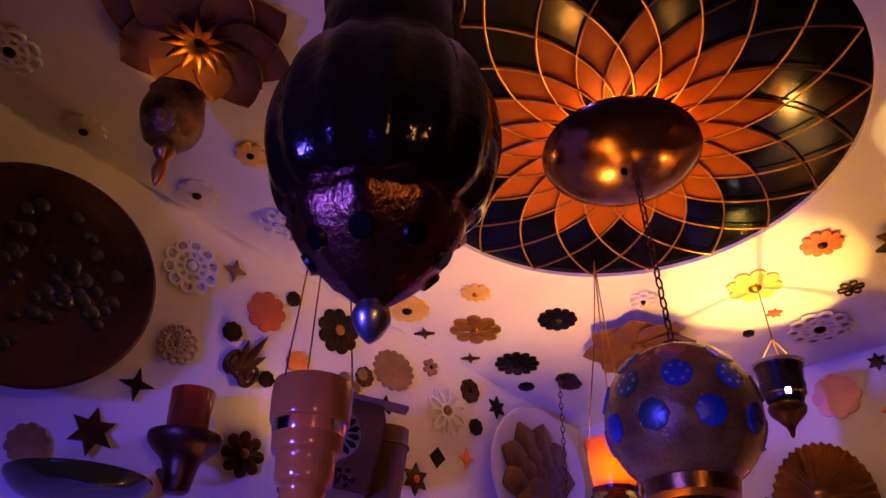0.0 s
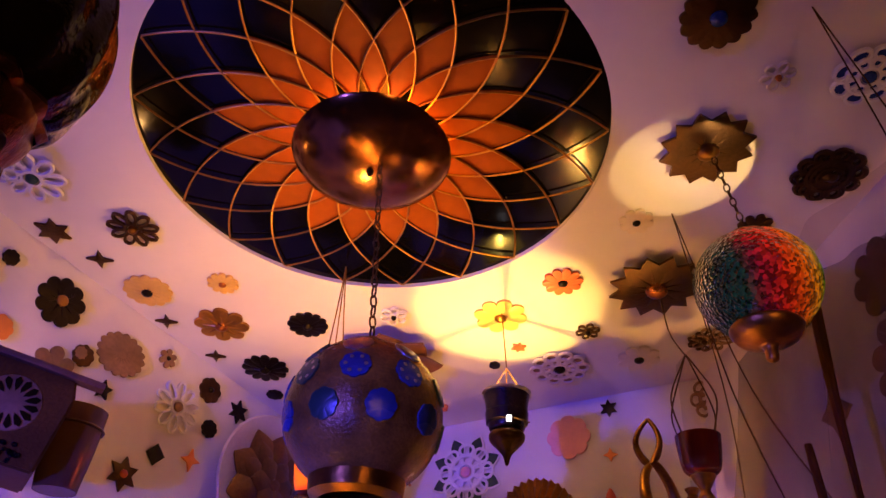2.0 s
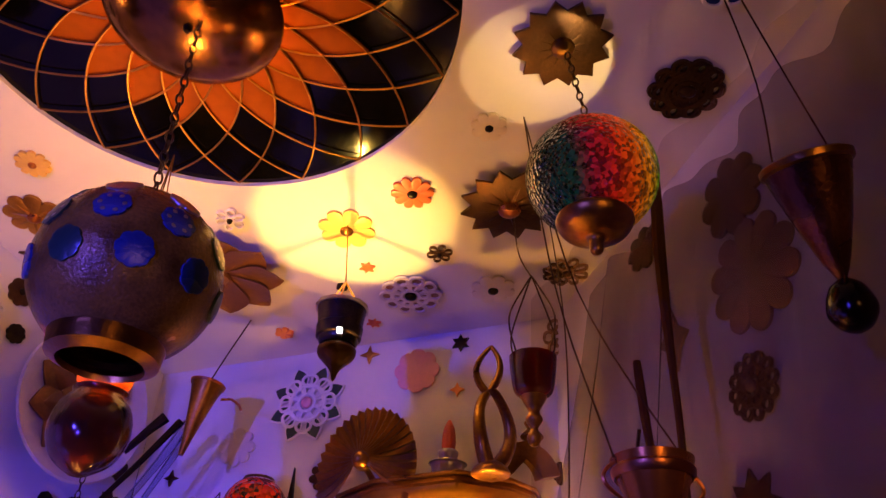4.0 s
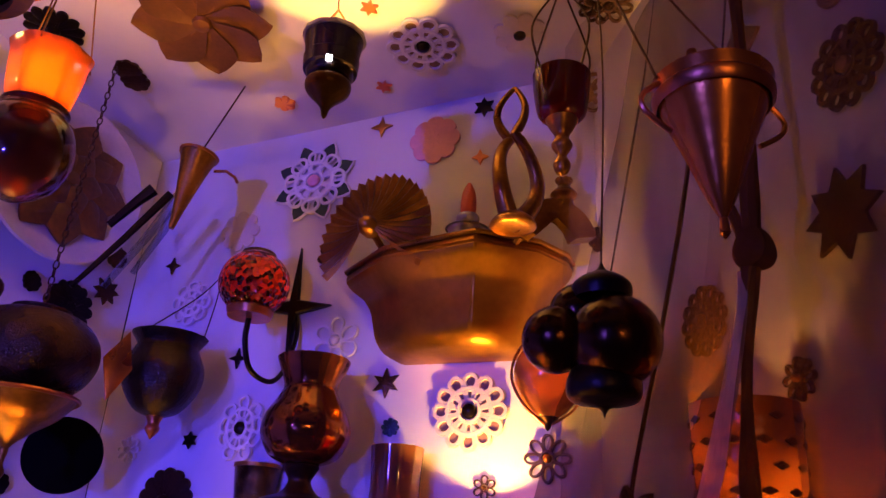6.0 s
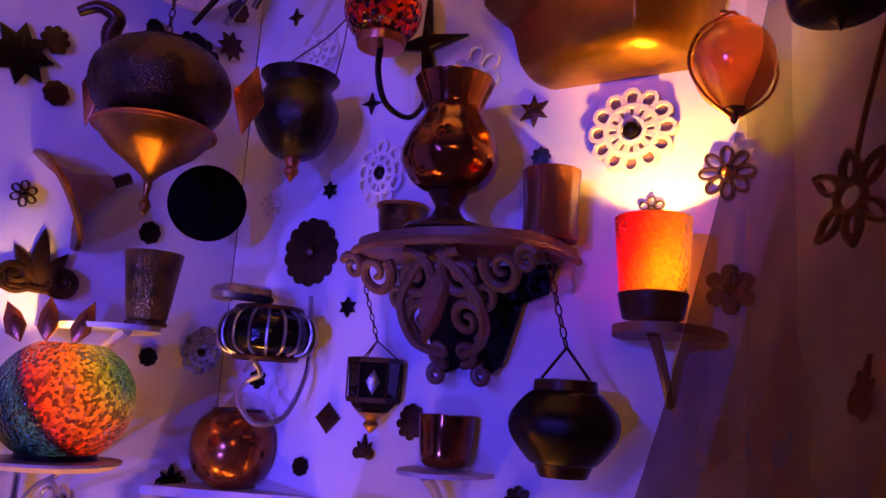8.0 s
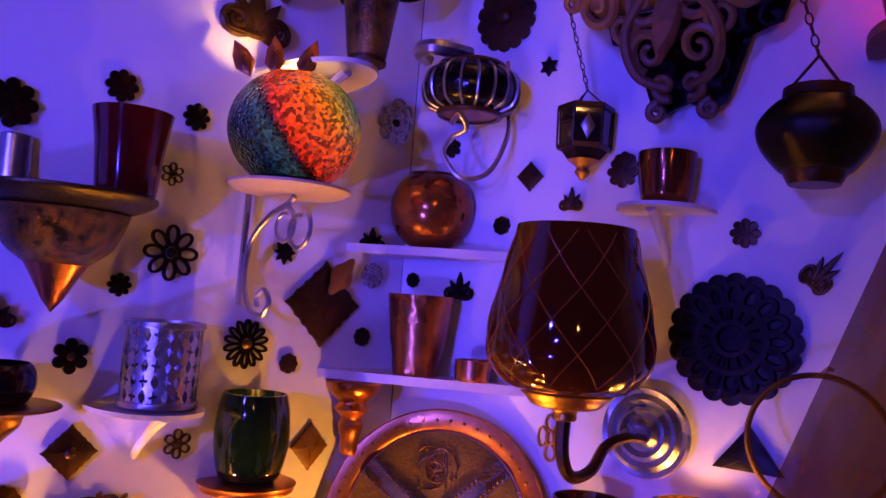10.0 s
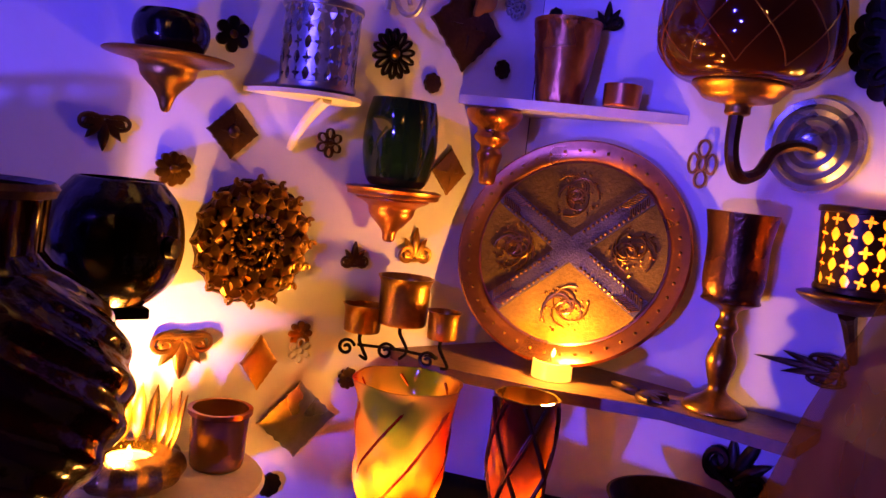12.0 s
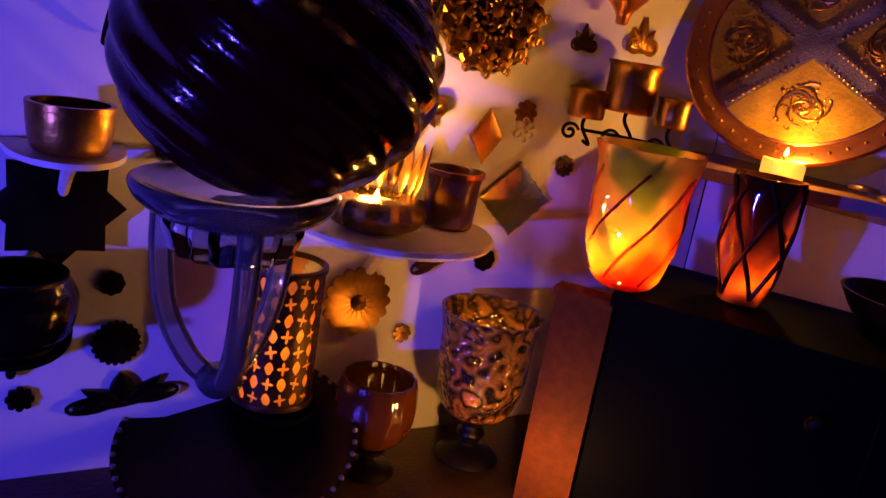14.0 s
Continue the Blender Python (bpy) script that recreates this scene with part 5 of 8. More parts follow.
# ---- middle of the right wall ----
def carved_shelf():
    top = thing("carved_shelf", up_at("R", 0.418, 1.615, 0.0), "carved wooden wall bracket shelf with pierced scrollwork", "shelf")
    front = [(-0.128, 0.0)] + [(-0.128 * math.cos(math.pi * i / 20), -0.03 - 0.12 * math.sin(math.pi * i / 20) ** 0.7) for i in range(21)] + [(0.128, 0.0)]
    part("board", slab(front[::-1], -0.012, 0.0), WOOD, top, "moulded shelf board")
    edge = [(x * 1.02, y * 1.02 - 0.001, -0.015) for x, y in front]
    part("moulding", tube(edge, 0.005, 8), WOOD, top, "rounded moulding")
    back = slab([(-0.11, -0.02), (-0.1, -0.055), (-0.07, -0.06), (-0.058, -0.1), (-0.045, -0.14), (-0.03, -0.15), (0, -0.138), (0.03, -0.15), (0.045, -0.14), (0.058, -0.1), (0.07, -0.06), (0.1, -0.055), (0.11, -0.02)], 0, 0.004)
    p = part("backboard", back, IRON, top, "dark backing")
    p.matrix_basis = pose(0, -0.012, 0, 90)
    def front_y(z):
        return -0.03 - 0.085 * max(0, 1 + z / 0.155)
    for s in (1, -1):
        for cx, cz, r, turns, start, thick in ((0.03, -0.045, 0.027, 1.5, 1.4, 0.0062), (0.028, -0.092, 0.024, 1.5, -1.2, 0.006), (0.083, -0.04, 0.024, 1.4, 2.6, 0.0062), (0.016, -0.128, 0.014, 1.2, -2.0, 0.005), (0.113, -0.032, 0.014, 1.3, 0.5, 0.005), (0.055, -0.066, 0.016, 1.3, 3.0, 0.005)):
            rows = spiral(cx, cz, r, 0.003, turns, start)
            rows = [(s * x, front_y(z) - 0.01, z) for x, _, z in rows]
            part("scroll", tube(rows, thick, 7, taper=lambda q: 1.15 - 0.5 * q), WOOD, top)
        rows = [(s * 0.008, front_y(-0.02) - 0.01, -0.02), (s * 0.05, front_y(-0.06) - 0.012, -0.07), (s * 0.045, front_y(-0.1) - 0.01, -0.115), (s * 0.012, front_y(-0.13) - 0.008, -0.13)]
        part("stem", tube(curve_points(rows), 0.006, 7), WOOD, top)
        part("foot_curl", tube(spiral(s * 0.03, -0.152, 0.012, 0.003, 1.2, 1.5, -0.035), 0.005, 7), WOOD, top)
    leaf = [(0.0, -0.03), (0.016, -0.06), (0.012, -0.1), (0.0, -0.13), (-0.012, -0.1), (-0.016, -0.06)]
    p = part("acanthus_leaf", slab(leaf, 0, 0.008, crown=0.008), WOOD, top, "carved central leaf")
    p.matrix_basis = pose(0, -0.075, 0.0, 72)
    return top


carved_shelf()

top = thing("hurricane_vase", Matrix.Translation((0.667, 1.522, 1.616)), "mirrored amber hurricane vase on a footed stem", "vase")
part("bowl", lathe(shell([(0.02, 0.05), (0.042, 0.06), (0.055, 0.085), (0.052, 0.11), (0.038, 0.135), (0.034, 0.15), (0.045, 0.178), (0.047, 0.184)], 0.002, 5), 48, 10, 0.012), BRONZEGLASS, top, "mirrored amber glass bowl")
part("foot", lathe(smooth_rows([(0, 0.0), (0.048, 0.0), (0.046, 0.008), (0.024, 0.016), (0.014, 0.03), (0.018, 0.04), (0.022, 0.05), (0, 0.052)], 4), 40), BRONZE, top, "dark turned foot")

cup("votive_glass", Matrix.Translation((0.612, 1.655, 1.616)), [(0.022, 0.0), (0.026, 0.01), (0.031, 0.05), (0.032, 0.062)], MERCURY, "dark gold mercury glass votive cup", "glass", rim=GOLD)
cup("votive_glass", Matrix.Translation((0.785, 1.52, 1.616)), [(0.03, 0.0), (0.032, 0.006), (0.031, 0.04), (0.034, 0.082)], glass("tawny_glass", (0.5, 0.2, 0.05), 0.08, 0.35), "amber ribbed glass votive cup on the carved shelf", "glass", ribs=12, depth=0.01)


def yellow_glass():
    m = Matrix.Translation((0.876, 1.43, 1.528))
    top = cup("candle_glass", m, [(0.029, 0.0), (0.031, 0.004), (0.034, 0.03), (0.039, 0.1)], mosaic_material("fire_glass", (0.9, -0.35, -0.25), 0.042, ((0.0, (0.6, 0.02, 0.01)), (0.22, (0.95, 0.08, 0.01)), (0.4, (1.0, 0.3, 0.01)), (0.6, (1.0, 0.55, 0.03)), (0.82, (0.9, 0.6, 0.05)), (0.97, (0.1, 0.1, 0.02))), 260.0, -0.012, 0.75),
              "red and yellow mottled glass candle cup, lit", "candle glass", lit=6.0, light_z=0.045)
    part("socket", lathe([(0, -0.003), (0.03, -0.003), (0.0325, 0.008), (0.035, 0.022), (0.0335, 0.023), (0.03, 0.002), (0, 0.002)], 40), BRONZE, top, "dark metal socket")
    lamp("candle_up_light", "SPOT", look((0.88, 1.438, 1.622), (0.885, 1.48, 1.9)), 3.0, (1.0, 0.5, 0.09), 0.004, spot=118, blend=0.3)
    wall_shelf("corner_bracket", up_at("R", 0.655, 1.52, 0.0), 0.11, 0.1, WOOD, "small dark wooden bracket shelf", 0.01, 0.07)


yellow_glass()


def grey_pot():
    top = thing("hanging_pot", Matrix.Translation((0.463, 1.653, 1.775)), "grey-green hammered glass pot lamp hung on a wire", "lamp")
    part("pot", lathe(shell([(0.01, -0.045), (0.032, -0.035), (0.052, -0.005), (0.055, 0.022), (0.046, 0.045), (0.043, 0.055), (0.053, 0.07)], 0.0025), 48, 16, 0.008), material("grey_lustre", (0.09, 0.07, 0.03), 0.18, 0.9, 0.4, 60, 0.8, (0.03, 0.024, 0.012)), top, "grey hammered pot")
    part("finial", lathe(smooth_rows([(0.012, -0.044), (0.008, -0.054), (0.01, -0.062), (0.003, -0.072), (0, -0.076)], 4), 20), COPPER, top, "copper drop finial")
    wire(top, [(-0.045, 0, 0.068), (0.02, 0.03, 0.14), (0.05, 0.05, 0.19)], 0.001, BRONZE)
    wire(top, [(0.045, 0, 0.068), (0.05, 0.03, 0.14), (0.05, 0.05, 0.19)], 0.001, BRONZE)


grey_pot()


def teapot_lamp():
    """Round beaked lantern with leaf wings and a brass funnel bowl under it."""
    top = thing("teapot_lantern", Matrix.Translation((0.317, 1.552, 1.775)), "dark engraved teapot-shaped lantern with brass funnel bowl beneath", "lantern")
    part("body", lathe(smooth_rows([(0.02, -0.05), (0.06, -0.04), (0.08, -0.01), (0.078, 0.022), (0.058, 0.046), (0.036, 0.054), (0.034, 0.06), (0, 0.062)], 5), 52), material("engraved_pewter", (0.16, 0.085, 0.022), 0.26, 0.85, 0.5, 60, 0.9, (0.04, 0.022, 0.008)), top, "engraved dark metal body")
    part("spout", tube(curve_points([(-0.055, -0.01, 0.03), (-0.062, -0.015, 0.06), (-0.055, -0.02, 0.078), (-0.075, -0.025, 0.088), (-0.098, -0.025, 0.08)]), 0.012, 10, taper=lambda q: 1.1 - 0.6 * q), BRONZE, top, "curved dark spout")
    for s, x in ((1, 0.095), (-1, -0.09)):
        wing = slab([(0, -0.045), (0.024, 0.0), (0.012, 0.05), (-0.014, 0.01)], 0, 0.003, crown=0.002)
        part("wing", wing, COPPER, top, "pointed copper leaf").matrix_basis = pose(x, 0.02, 0.0, 90, 0, 20 * s)
    funnel = part("funnel", lathe(shell([(0.004, -0.115), (0.012, -0.105), (0.03, -0.09), (0.05, -0.075), (0.068, -0.052)], 0.002), 44, 18, 0.015), BRASS, top, "fluted brass funnel bowl")
    part("drop", lathe(smooth_rows([(0, -0.155), (0.004, -0.15), (0.007, -0.142), (0.003, -0.132), (0.005, -0.118), (0.004, -0.112)], 4), 18), BRASS, funnel, "brass drop")
    part("rim", tube([(0.069 * math.cos(q), 0.069 * math.sin(q), -0.052) for q in [2 * math.pi * i / 36 for i in range(36)]], 0.003, 6, closed=True), COPPER, funnel, "copper rim")
    chain(top, (0.0, 0.03, 0.49), (0, 0, 0.06), 0.008)


teapot_lamp()

top = thing("mirror_disc", Matrix.Translation((0.346, 1.702, 1.675)) @ look((0, 0, 0), (-0.28, 1.05, 0.2)).to_3x3().to_4x4(), "round black disc pendant on the wall", "ornament")
part("disc", lathe([(0, -0.004), (0.05, -0.004), (0.052, 0.0), (0.05, 0.004), (0, 0.004)], 48), BLACK, top)
part("peg", tube([(0, 0, 0), (0.0, 0.0, -0.09)], 0.004, 6), IRON, top)


def pale_lamp():
    """A small trumpet-shaped wall lamp, its bell turned outwards and down."""
    top = thing("wall_lamp", Matrix.Translation((0.2, 1.625, 1.655)) @ Vector((-0.7, -0.5, -0.5)).to_track_quat("Z", "X").to_matrix().to_4x4(), "tan and brass trumpet wall lamp", "lamp")
    part("bell", lathe(smooth_rows([(0.012, -0.05), (0.018, -0.03), (0.03, -0.008), (0.05, 0.01), (0.064, 0.018), (0.062, 0.022), (0.046, 0.014), (0.026, -0.002), (0.014, -0.026), (0, -0.03)], 4), 44), TAN, top, "tan lacquered bell")
    part("lip", lathe([(0.06, 0.017), (0.065, 0.016), (0.067, 0.021), (0.062, 0.024), (0.06, 0.017)], 44), BRASS, top, "brass lip")
    part("throat", lathe(smooth_rows([(0.045, 0.0145), (0.026, 0.0), (0.014, -0.02), (0, -0.024)], 4), 32), BRASS, top, "brass throat")
    part("stay", tube([(0, 0, -0.045), (0.0, 0.0, -0.075)], 0.008, 8), BRONZE, top)


pale_lamp()

cup("votive_glass", Matrix.Translation((0.325, 1.585, 1.502)), [(0.022, 0.0), (0.024, 0.008), (0.031, 0.06), (0.034, 0.08)], MERCURY, "dark mercury glass cup on a white shelf", "glass", foot=BRONZE)
wall_shelf("glass_shelf", up_at("L", 0.215, 1.496, 0.0), 0.12, 0.15, PALE, "small white bow-fronted wall shelf", 0.006, 0.06)
top = thing("door_pull", Matrix.Translation((0.395, 1.70, 1.555)) @ up_at("R", 0, 0).to_3x3().to_4x4(), "curved silver strap fixed on the wall", "fitting")
part("strap", tube(curve_points([(-0.03, 0.02, 0.0), (-0.015, -0.012, 0.0), (0.012, -0.014, 0), (0.035, 0.03, 0)]), 0.011, 8), SILVER, top)


def striped_sconce():
    top = thing("candle_sconce", Matrix.Translation((0.446, 1.70, 1.503)), "dark glass lamp with silver ribs on a curled metal arm", "sconce")
    part("glass", lathe(smooth_rows([(0.038, -0.028), (0.056, -0.02), (0.062, 0.0), (0.056, 0.02), (0.042, 0.03)], 4), 48), PURPLEBLACK, top, "dark glass ring lamp")
    rib = part("rib", tube(curve_points([(0.04, 0, -0.028), (0.058, 0, -0.02), (0.064, 0, 0.0), (0.058, 0, 0.02), (0.043, 0, 0.03)], 4), 0.002, 6), SILVER, top, "silver rib")
    for i in range(1, 18):
        again(rib, pose(0, 0, 0, 0, 0, 20 * i))
    for z, r in ((-0.03, 0.042), (0.032, 0.044)):
        part("hoop", lathe([(r - 0.006, z - 0.004), (r, z - 0.004), (r + 0.002, z), (r, z + 0.004), (r - 0.006, z + 0.004), (r - 0.006, z - 0.004)], 40), BRONZE, top, "bronze hoop")
    part("plate", lathe([(0, -0.032), (0.04, -0.032), (0.04, -0.028), (0, -0.028)], 32), BRASS, top)
    rows = [(-0.022, -0.02, -0.05), (-0.012, -0.02, -0.036), (-0.002, -0.01, -0.052), (-0.02, 0.0, -0.062), (-0.03, 0.0, -0.085), (-0.005, 0.0, -0.115), (0.03, 0.005, -0.105), (0.05, 0.015, -0.06), (0.052, 0.035, -0.02), (0.045, 0.05, 0.06)]
    scroll_arm(top, rows, 0.004, SILVER, label="curled silver arm")
    

striped_sconce()


def hex_lantern():
    top = thing("hanging_lantern", Matrix.Translation((0.593, 1.655, 1.445)), "small dark hexagonal glass lantern hung on a chain", "lantern")
    part("glass", lathe([(0.0, -0.035), (0.02, -0.032), (0.031, -0.018), (0.033, 0.03), (0.03, 0.032), (0.028, -0.015), (0, -0.03)], 6), SMOKE, top, "dark six-sided glass")
    for z, r in ((0.031, 0.0345), (-0.018, 0.0325)):
        part("frame", lathe([(r - 0.004, z - 0.003), (r + 0.001, z - 0.003), (r + 0.001, z + 0.003), (r - 0.004, z + 0.003), (r - 0.004, z - 0.003)], 6), BRONZE, top, "bronze frame")
    edge = part("corner_bar", tube([(0.0335, 0, -0.018), (0.0345, 0, 0.03)], 0.0015, 5), BRONZE, top)
    for i in range(1, 6):
        again(edge, pose(0, 0, 0, 0, 0, 60 * i))
    gem = slab([(0, -0.016), (0.009, 0.0), (0, 0.016), (-0.009, 0.0)], 0, 0.001, crown=0.002)
    part("gem", gem, SILVER, top, "clear diamond facet").matrix_basis = pose(0, -0.0305, 0.004, 90)
    part("finial", lathe(smooth_rows([(0.02, -0.033), (0.008, -0.042), (0.01, -0.048), (0.003, -0.056), (0, -0.058)], 4), 18), BRASS, top, "brass drop")
    for i in range(3):
        a = 2.1 * i
        wire(top, [(0.03 * math.cos(a), 0.03 * math.sin(a), 0.032), (0, 0, 0.056)], 0.001, BRONZE)
    chain(top, (-0.03, -0.01, 0.156), (0, 0, 0.056), 0.006)


hex_lantern()


def dark_pot_lantern():
    top = thing("hanging_lantern", Matrix.Translation((0.798, 1.467, 1.416)), "squat dark bronze lantern hung on a twisted chain", "lantern")
    part("body", lathe(smooth_rows([(0.028, -0.04), (0.036, -0.036), (0.054, -0.012), (0.055, 0.008), (0.04, 0.028), (0.03, 0.034)], 5), 44, 8, 0.02), IRON, top, "dark squat body")
    part("neck", lathe([(0.03, 0.03), (0.033, 0.034), (0.032, 0.044), (0.028, 0.045), (0.0, 0.044)], 36), BRONZE, top)
    part("foot", lathe([(0.0, -0.052), (0.024, -0.052), (0.028, -0.044), (0.03, -0.038), (0, -0.038)], 32), BRONZE, top)
    for s in (1, -1):
        wire(top, [(s * 0.026, 0, 0.044), (s * 0.014, 0, 0.06), (0, 0, 0.078)], 0.0016, BRONZE, "bail")
    chain(top, (-0.025, 0.02, 0.195), (0, 0, 0.076), 0.008)


dark_pot_lantern()

cup("votive_glass", Matrix.Translation((0.685, 1.603, 1.356)), [(0.022, 0.0), (0.029, 0.008), (0.033, 0.04), (0.0335, 0.06)], BRONZEGLASS, "dark amber mirrored glass bowl on a small shelf", "glass")
wall_shelf("glass_shelf", up_at("R", 0.398, 1.352, 0.0), 0.11, 0.085, PALE, "small pale bow-fronted wall shelf", 0.005, 0.06)


def curtain_candle():
    m = Matrix.Translation((0.993, 1.07, 1.583))
    top = cup("candle_glass", m, [(0.036, 0.0), (0.039, 0.004), (0.041, 0.05), (0.042, 0.1)], glass("cream_glass", (0.8, 0.42, 0.13), 0.2, 0.15, 0.5, 60, ((0.25, 0.1, 0.03), (0.9, 0.5, 0.16))), "lit cream glass candle cup behind the gauze curtain", "candle glass", lit=2.2, light_z=0.03)
    dot = part("leaf_mark", slab(outline_of("leaf", 2, 0.006, 0.5, 1.0), -0.0006, 0.0012), BRONZE, top, "dark leaf mark")
    for row in range(5):
        for k in range(12):
            q, z = math.pi * (k + 0.5 * (row % 2)) / 6, 0.014 + 0.018 * row
            r = 0.0397 + 0.025 * (z - 0.004)
            mm = Matrix.Translation((r * math.cos(q), r * math.sin(q), z)) @ pose(0, 0, 0, 90, 0, math.degrees(q) + 90) @ pose(0, 0, 0, 0, 0, 90)
            if row or k:
                again(dot, mm)
            else:
                dot.matrix_basis = mm
    wall_shelf("corner_bracket", up_at("S", 0.351, 1.5810, 0.0), 0.1, 0.1, WOOD, "small wooden bracket behind the gauze curtain", 0.008, 0.05)


curtain_candle()




# ---- the corner shelves and the lower wall ----
def corner_shelf(name, z, u, v, bow, mat, label, thick=0.012):
    """A board across the corner: u along the west wall, v along the north wall."""
    a, b = spot_on("L", u, z) - CORNER, spot_on("R", v, z) - CORNER
    a.z = b.z = 0
    rows = [(0.0, 0.0)]
    for i in range(9):
        t = i / 8
        p = a * (1 - t) + b * t
        out = (OUT["L"] + OUT["R"]).normalized() * bow * math.sin(math.pi * t)
        rows.append(((p + out).x, (p + out).y))
    top = solid(name, slab(rows, -thick, 0), mat, Matrix.Translation((CORNER.x, CORNER.y, z)), label, "shelf")
    return top


corner_shelf("corner_shelf", 1.297, 0.105, 0.205, 0.004, PALE, "white painted wooden corner shelf, upper one")
corner_shelf("corner_shelf", 1.124, 0.135, 0.235, 0.006, PALE, "white painted wooden corner shelf with cups on it")
top = thing("copper_trumpet", Matrix.Translation((0.315, 1.752, 1.01)), "turned copper trumpet support under the corner shelf", "bracket")
part("trumpet", lathe(smooth_rows([(0, 0.0), (0.01, 0.002), (0.012, 0.02), (0.017, 0.04), (0.014, 0.05), (0.024, 0.062), (0.02, 0.072), (0.034, 0.085), (0.035, 0.1), (0, 0.102)], 4), 36), COPPER, top)

top = thing("glass_globe_lamp", Matrix.Translation((0.401, 1.779, 1.352)), "round amber crackle glass bowl on the upper corner shelf", "lamp")
part("globe", lathe(shell([(0.026, -0.054), (0.05, -0.034), (0.06, 0.0), (0.052, 0.032), (0.032, 0.05)], 0.003), 48), BRONZEGLASS, top)
part("rim", lathe([(0.029, 0.047), (0.033, 0.047), (0.034, 0.051), (0.03, 0.052), (0.029, 0.047)], 40), BRONZE, top)

cup("ribbed_cup", Matrix.Translation((0.397, 1.752, 1.125)), [(0.028, 0.0), (0.03, 0.004), (0.038, 0.06), (0.043, 0.106)], COPPER, "copper lustre ribbed glass cup", "glass", ribs=13, depth=0.05, twist=2.0, rim=COPPER)
cup("small_cup", Matrix.Translation((0.475, 1.715, 1.125)), [(0.02, 0.0), (0.023, 0.004), (0.024, 0.028)], COPPER, "small copper tea light cup", "cup")


def brandy_lamp():
    x, y = 0.578, 1.530
    top = thing("candle_sconce", Matrix.Translation((x, y, 1.15)), "large amber quilted glass bowl on a brass wall sconce", "sconce")
    form = [(0.035, -0.012), (0.064, -0.006), (0.084, 0.016), (0.0885, 0.04), (0.084, 0.075), (0.075, 0.112), (0.066, 0.148), (0.063, 0.163)]
    part("glass", lathe(shell(form, 0.003, 6), 64), glass("brandy_glass", (0.2, 0.04, 0.006), 0.05, 0.35), top, "amber quilted glass bowl")
    for s in (1, -1):
        rows = []
        for k in range(16):
            q = k / 15
            z = 0.0 + 0.155 * q
            r = radius_at(form, z) * 1.002
            rows.append((r * math.cos(s * 1.5 * q), r * math.sin(s * 1.5 * q), z))
        line = part("quilt_line", tube(rows, 0.0009, 5), AMBER, top, "raised amber glass line")
        for i in range(1, 10):
            again(line, pose(0, 0, 0, 0, 0, 36 * i))
    part("holder", lathe(smooth_rows([(0.0, -0.042), (0.012, -0.04), (0.014, -0.03), (0.034, -0.026), (0.042, -0.018), (0.048, -0.012), (0.04, -0.01), (0, -0.0125)], 4), 40), BRASS, top, "brass cup holder")
    rows = [(0.0, 0.0, -0.03), (0.0, 0.0, -0.075), (0.012, 0.01, -0.1), (0.035, 0.03, -0.095), (0.052, 0.045, -0.07), (0.075, 0.052, -0.06), (0.096, 0.062, -0.062)]
    scroll_arm(top, rows, 0.0075, BRONZE, label="heavy hooked bronze arm")
    plate = part("backplate", lathe([(0, 0.012), (0.012, 0.016), (0.02, 0.009), (0.026, 0.013), (0.032, 0.007), (0.038, 0.01), (0.044, 0.005), (0.05, 0.007), (0.052, 0.0), (0, 0.0)], 48), SILVER, top, "ribbed round silver backplate")
    plate.matrix_basis = Matrix.Translation((0.1, 0.075, -0.056)) @ on("R", 0, 0).to_3x3().to_4x4()
    part("stay", tube([(0.098, 0.066, -0.06), (0.115, 0.105, -0.058)], 0.006, 8), BRONZE, top)


brandy_lamp()


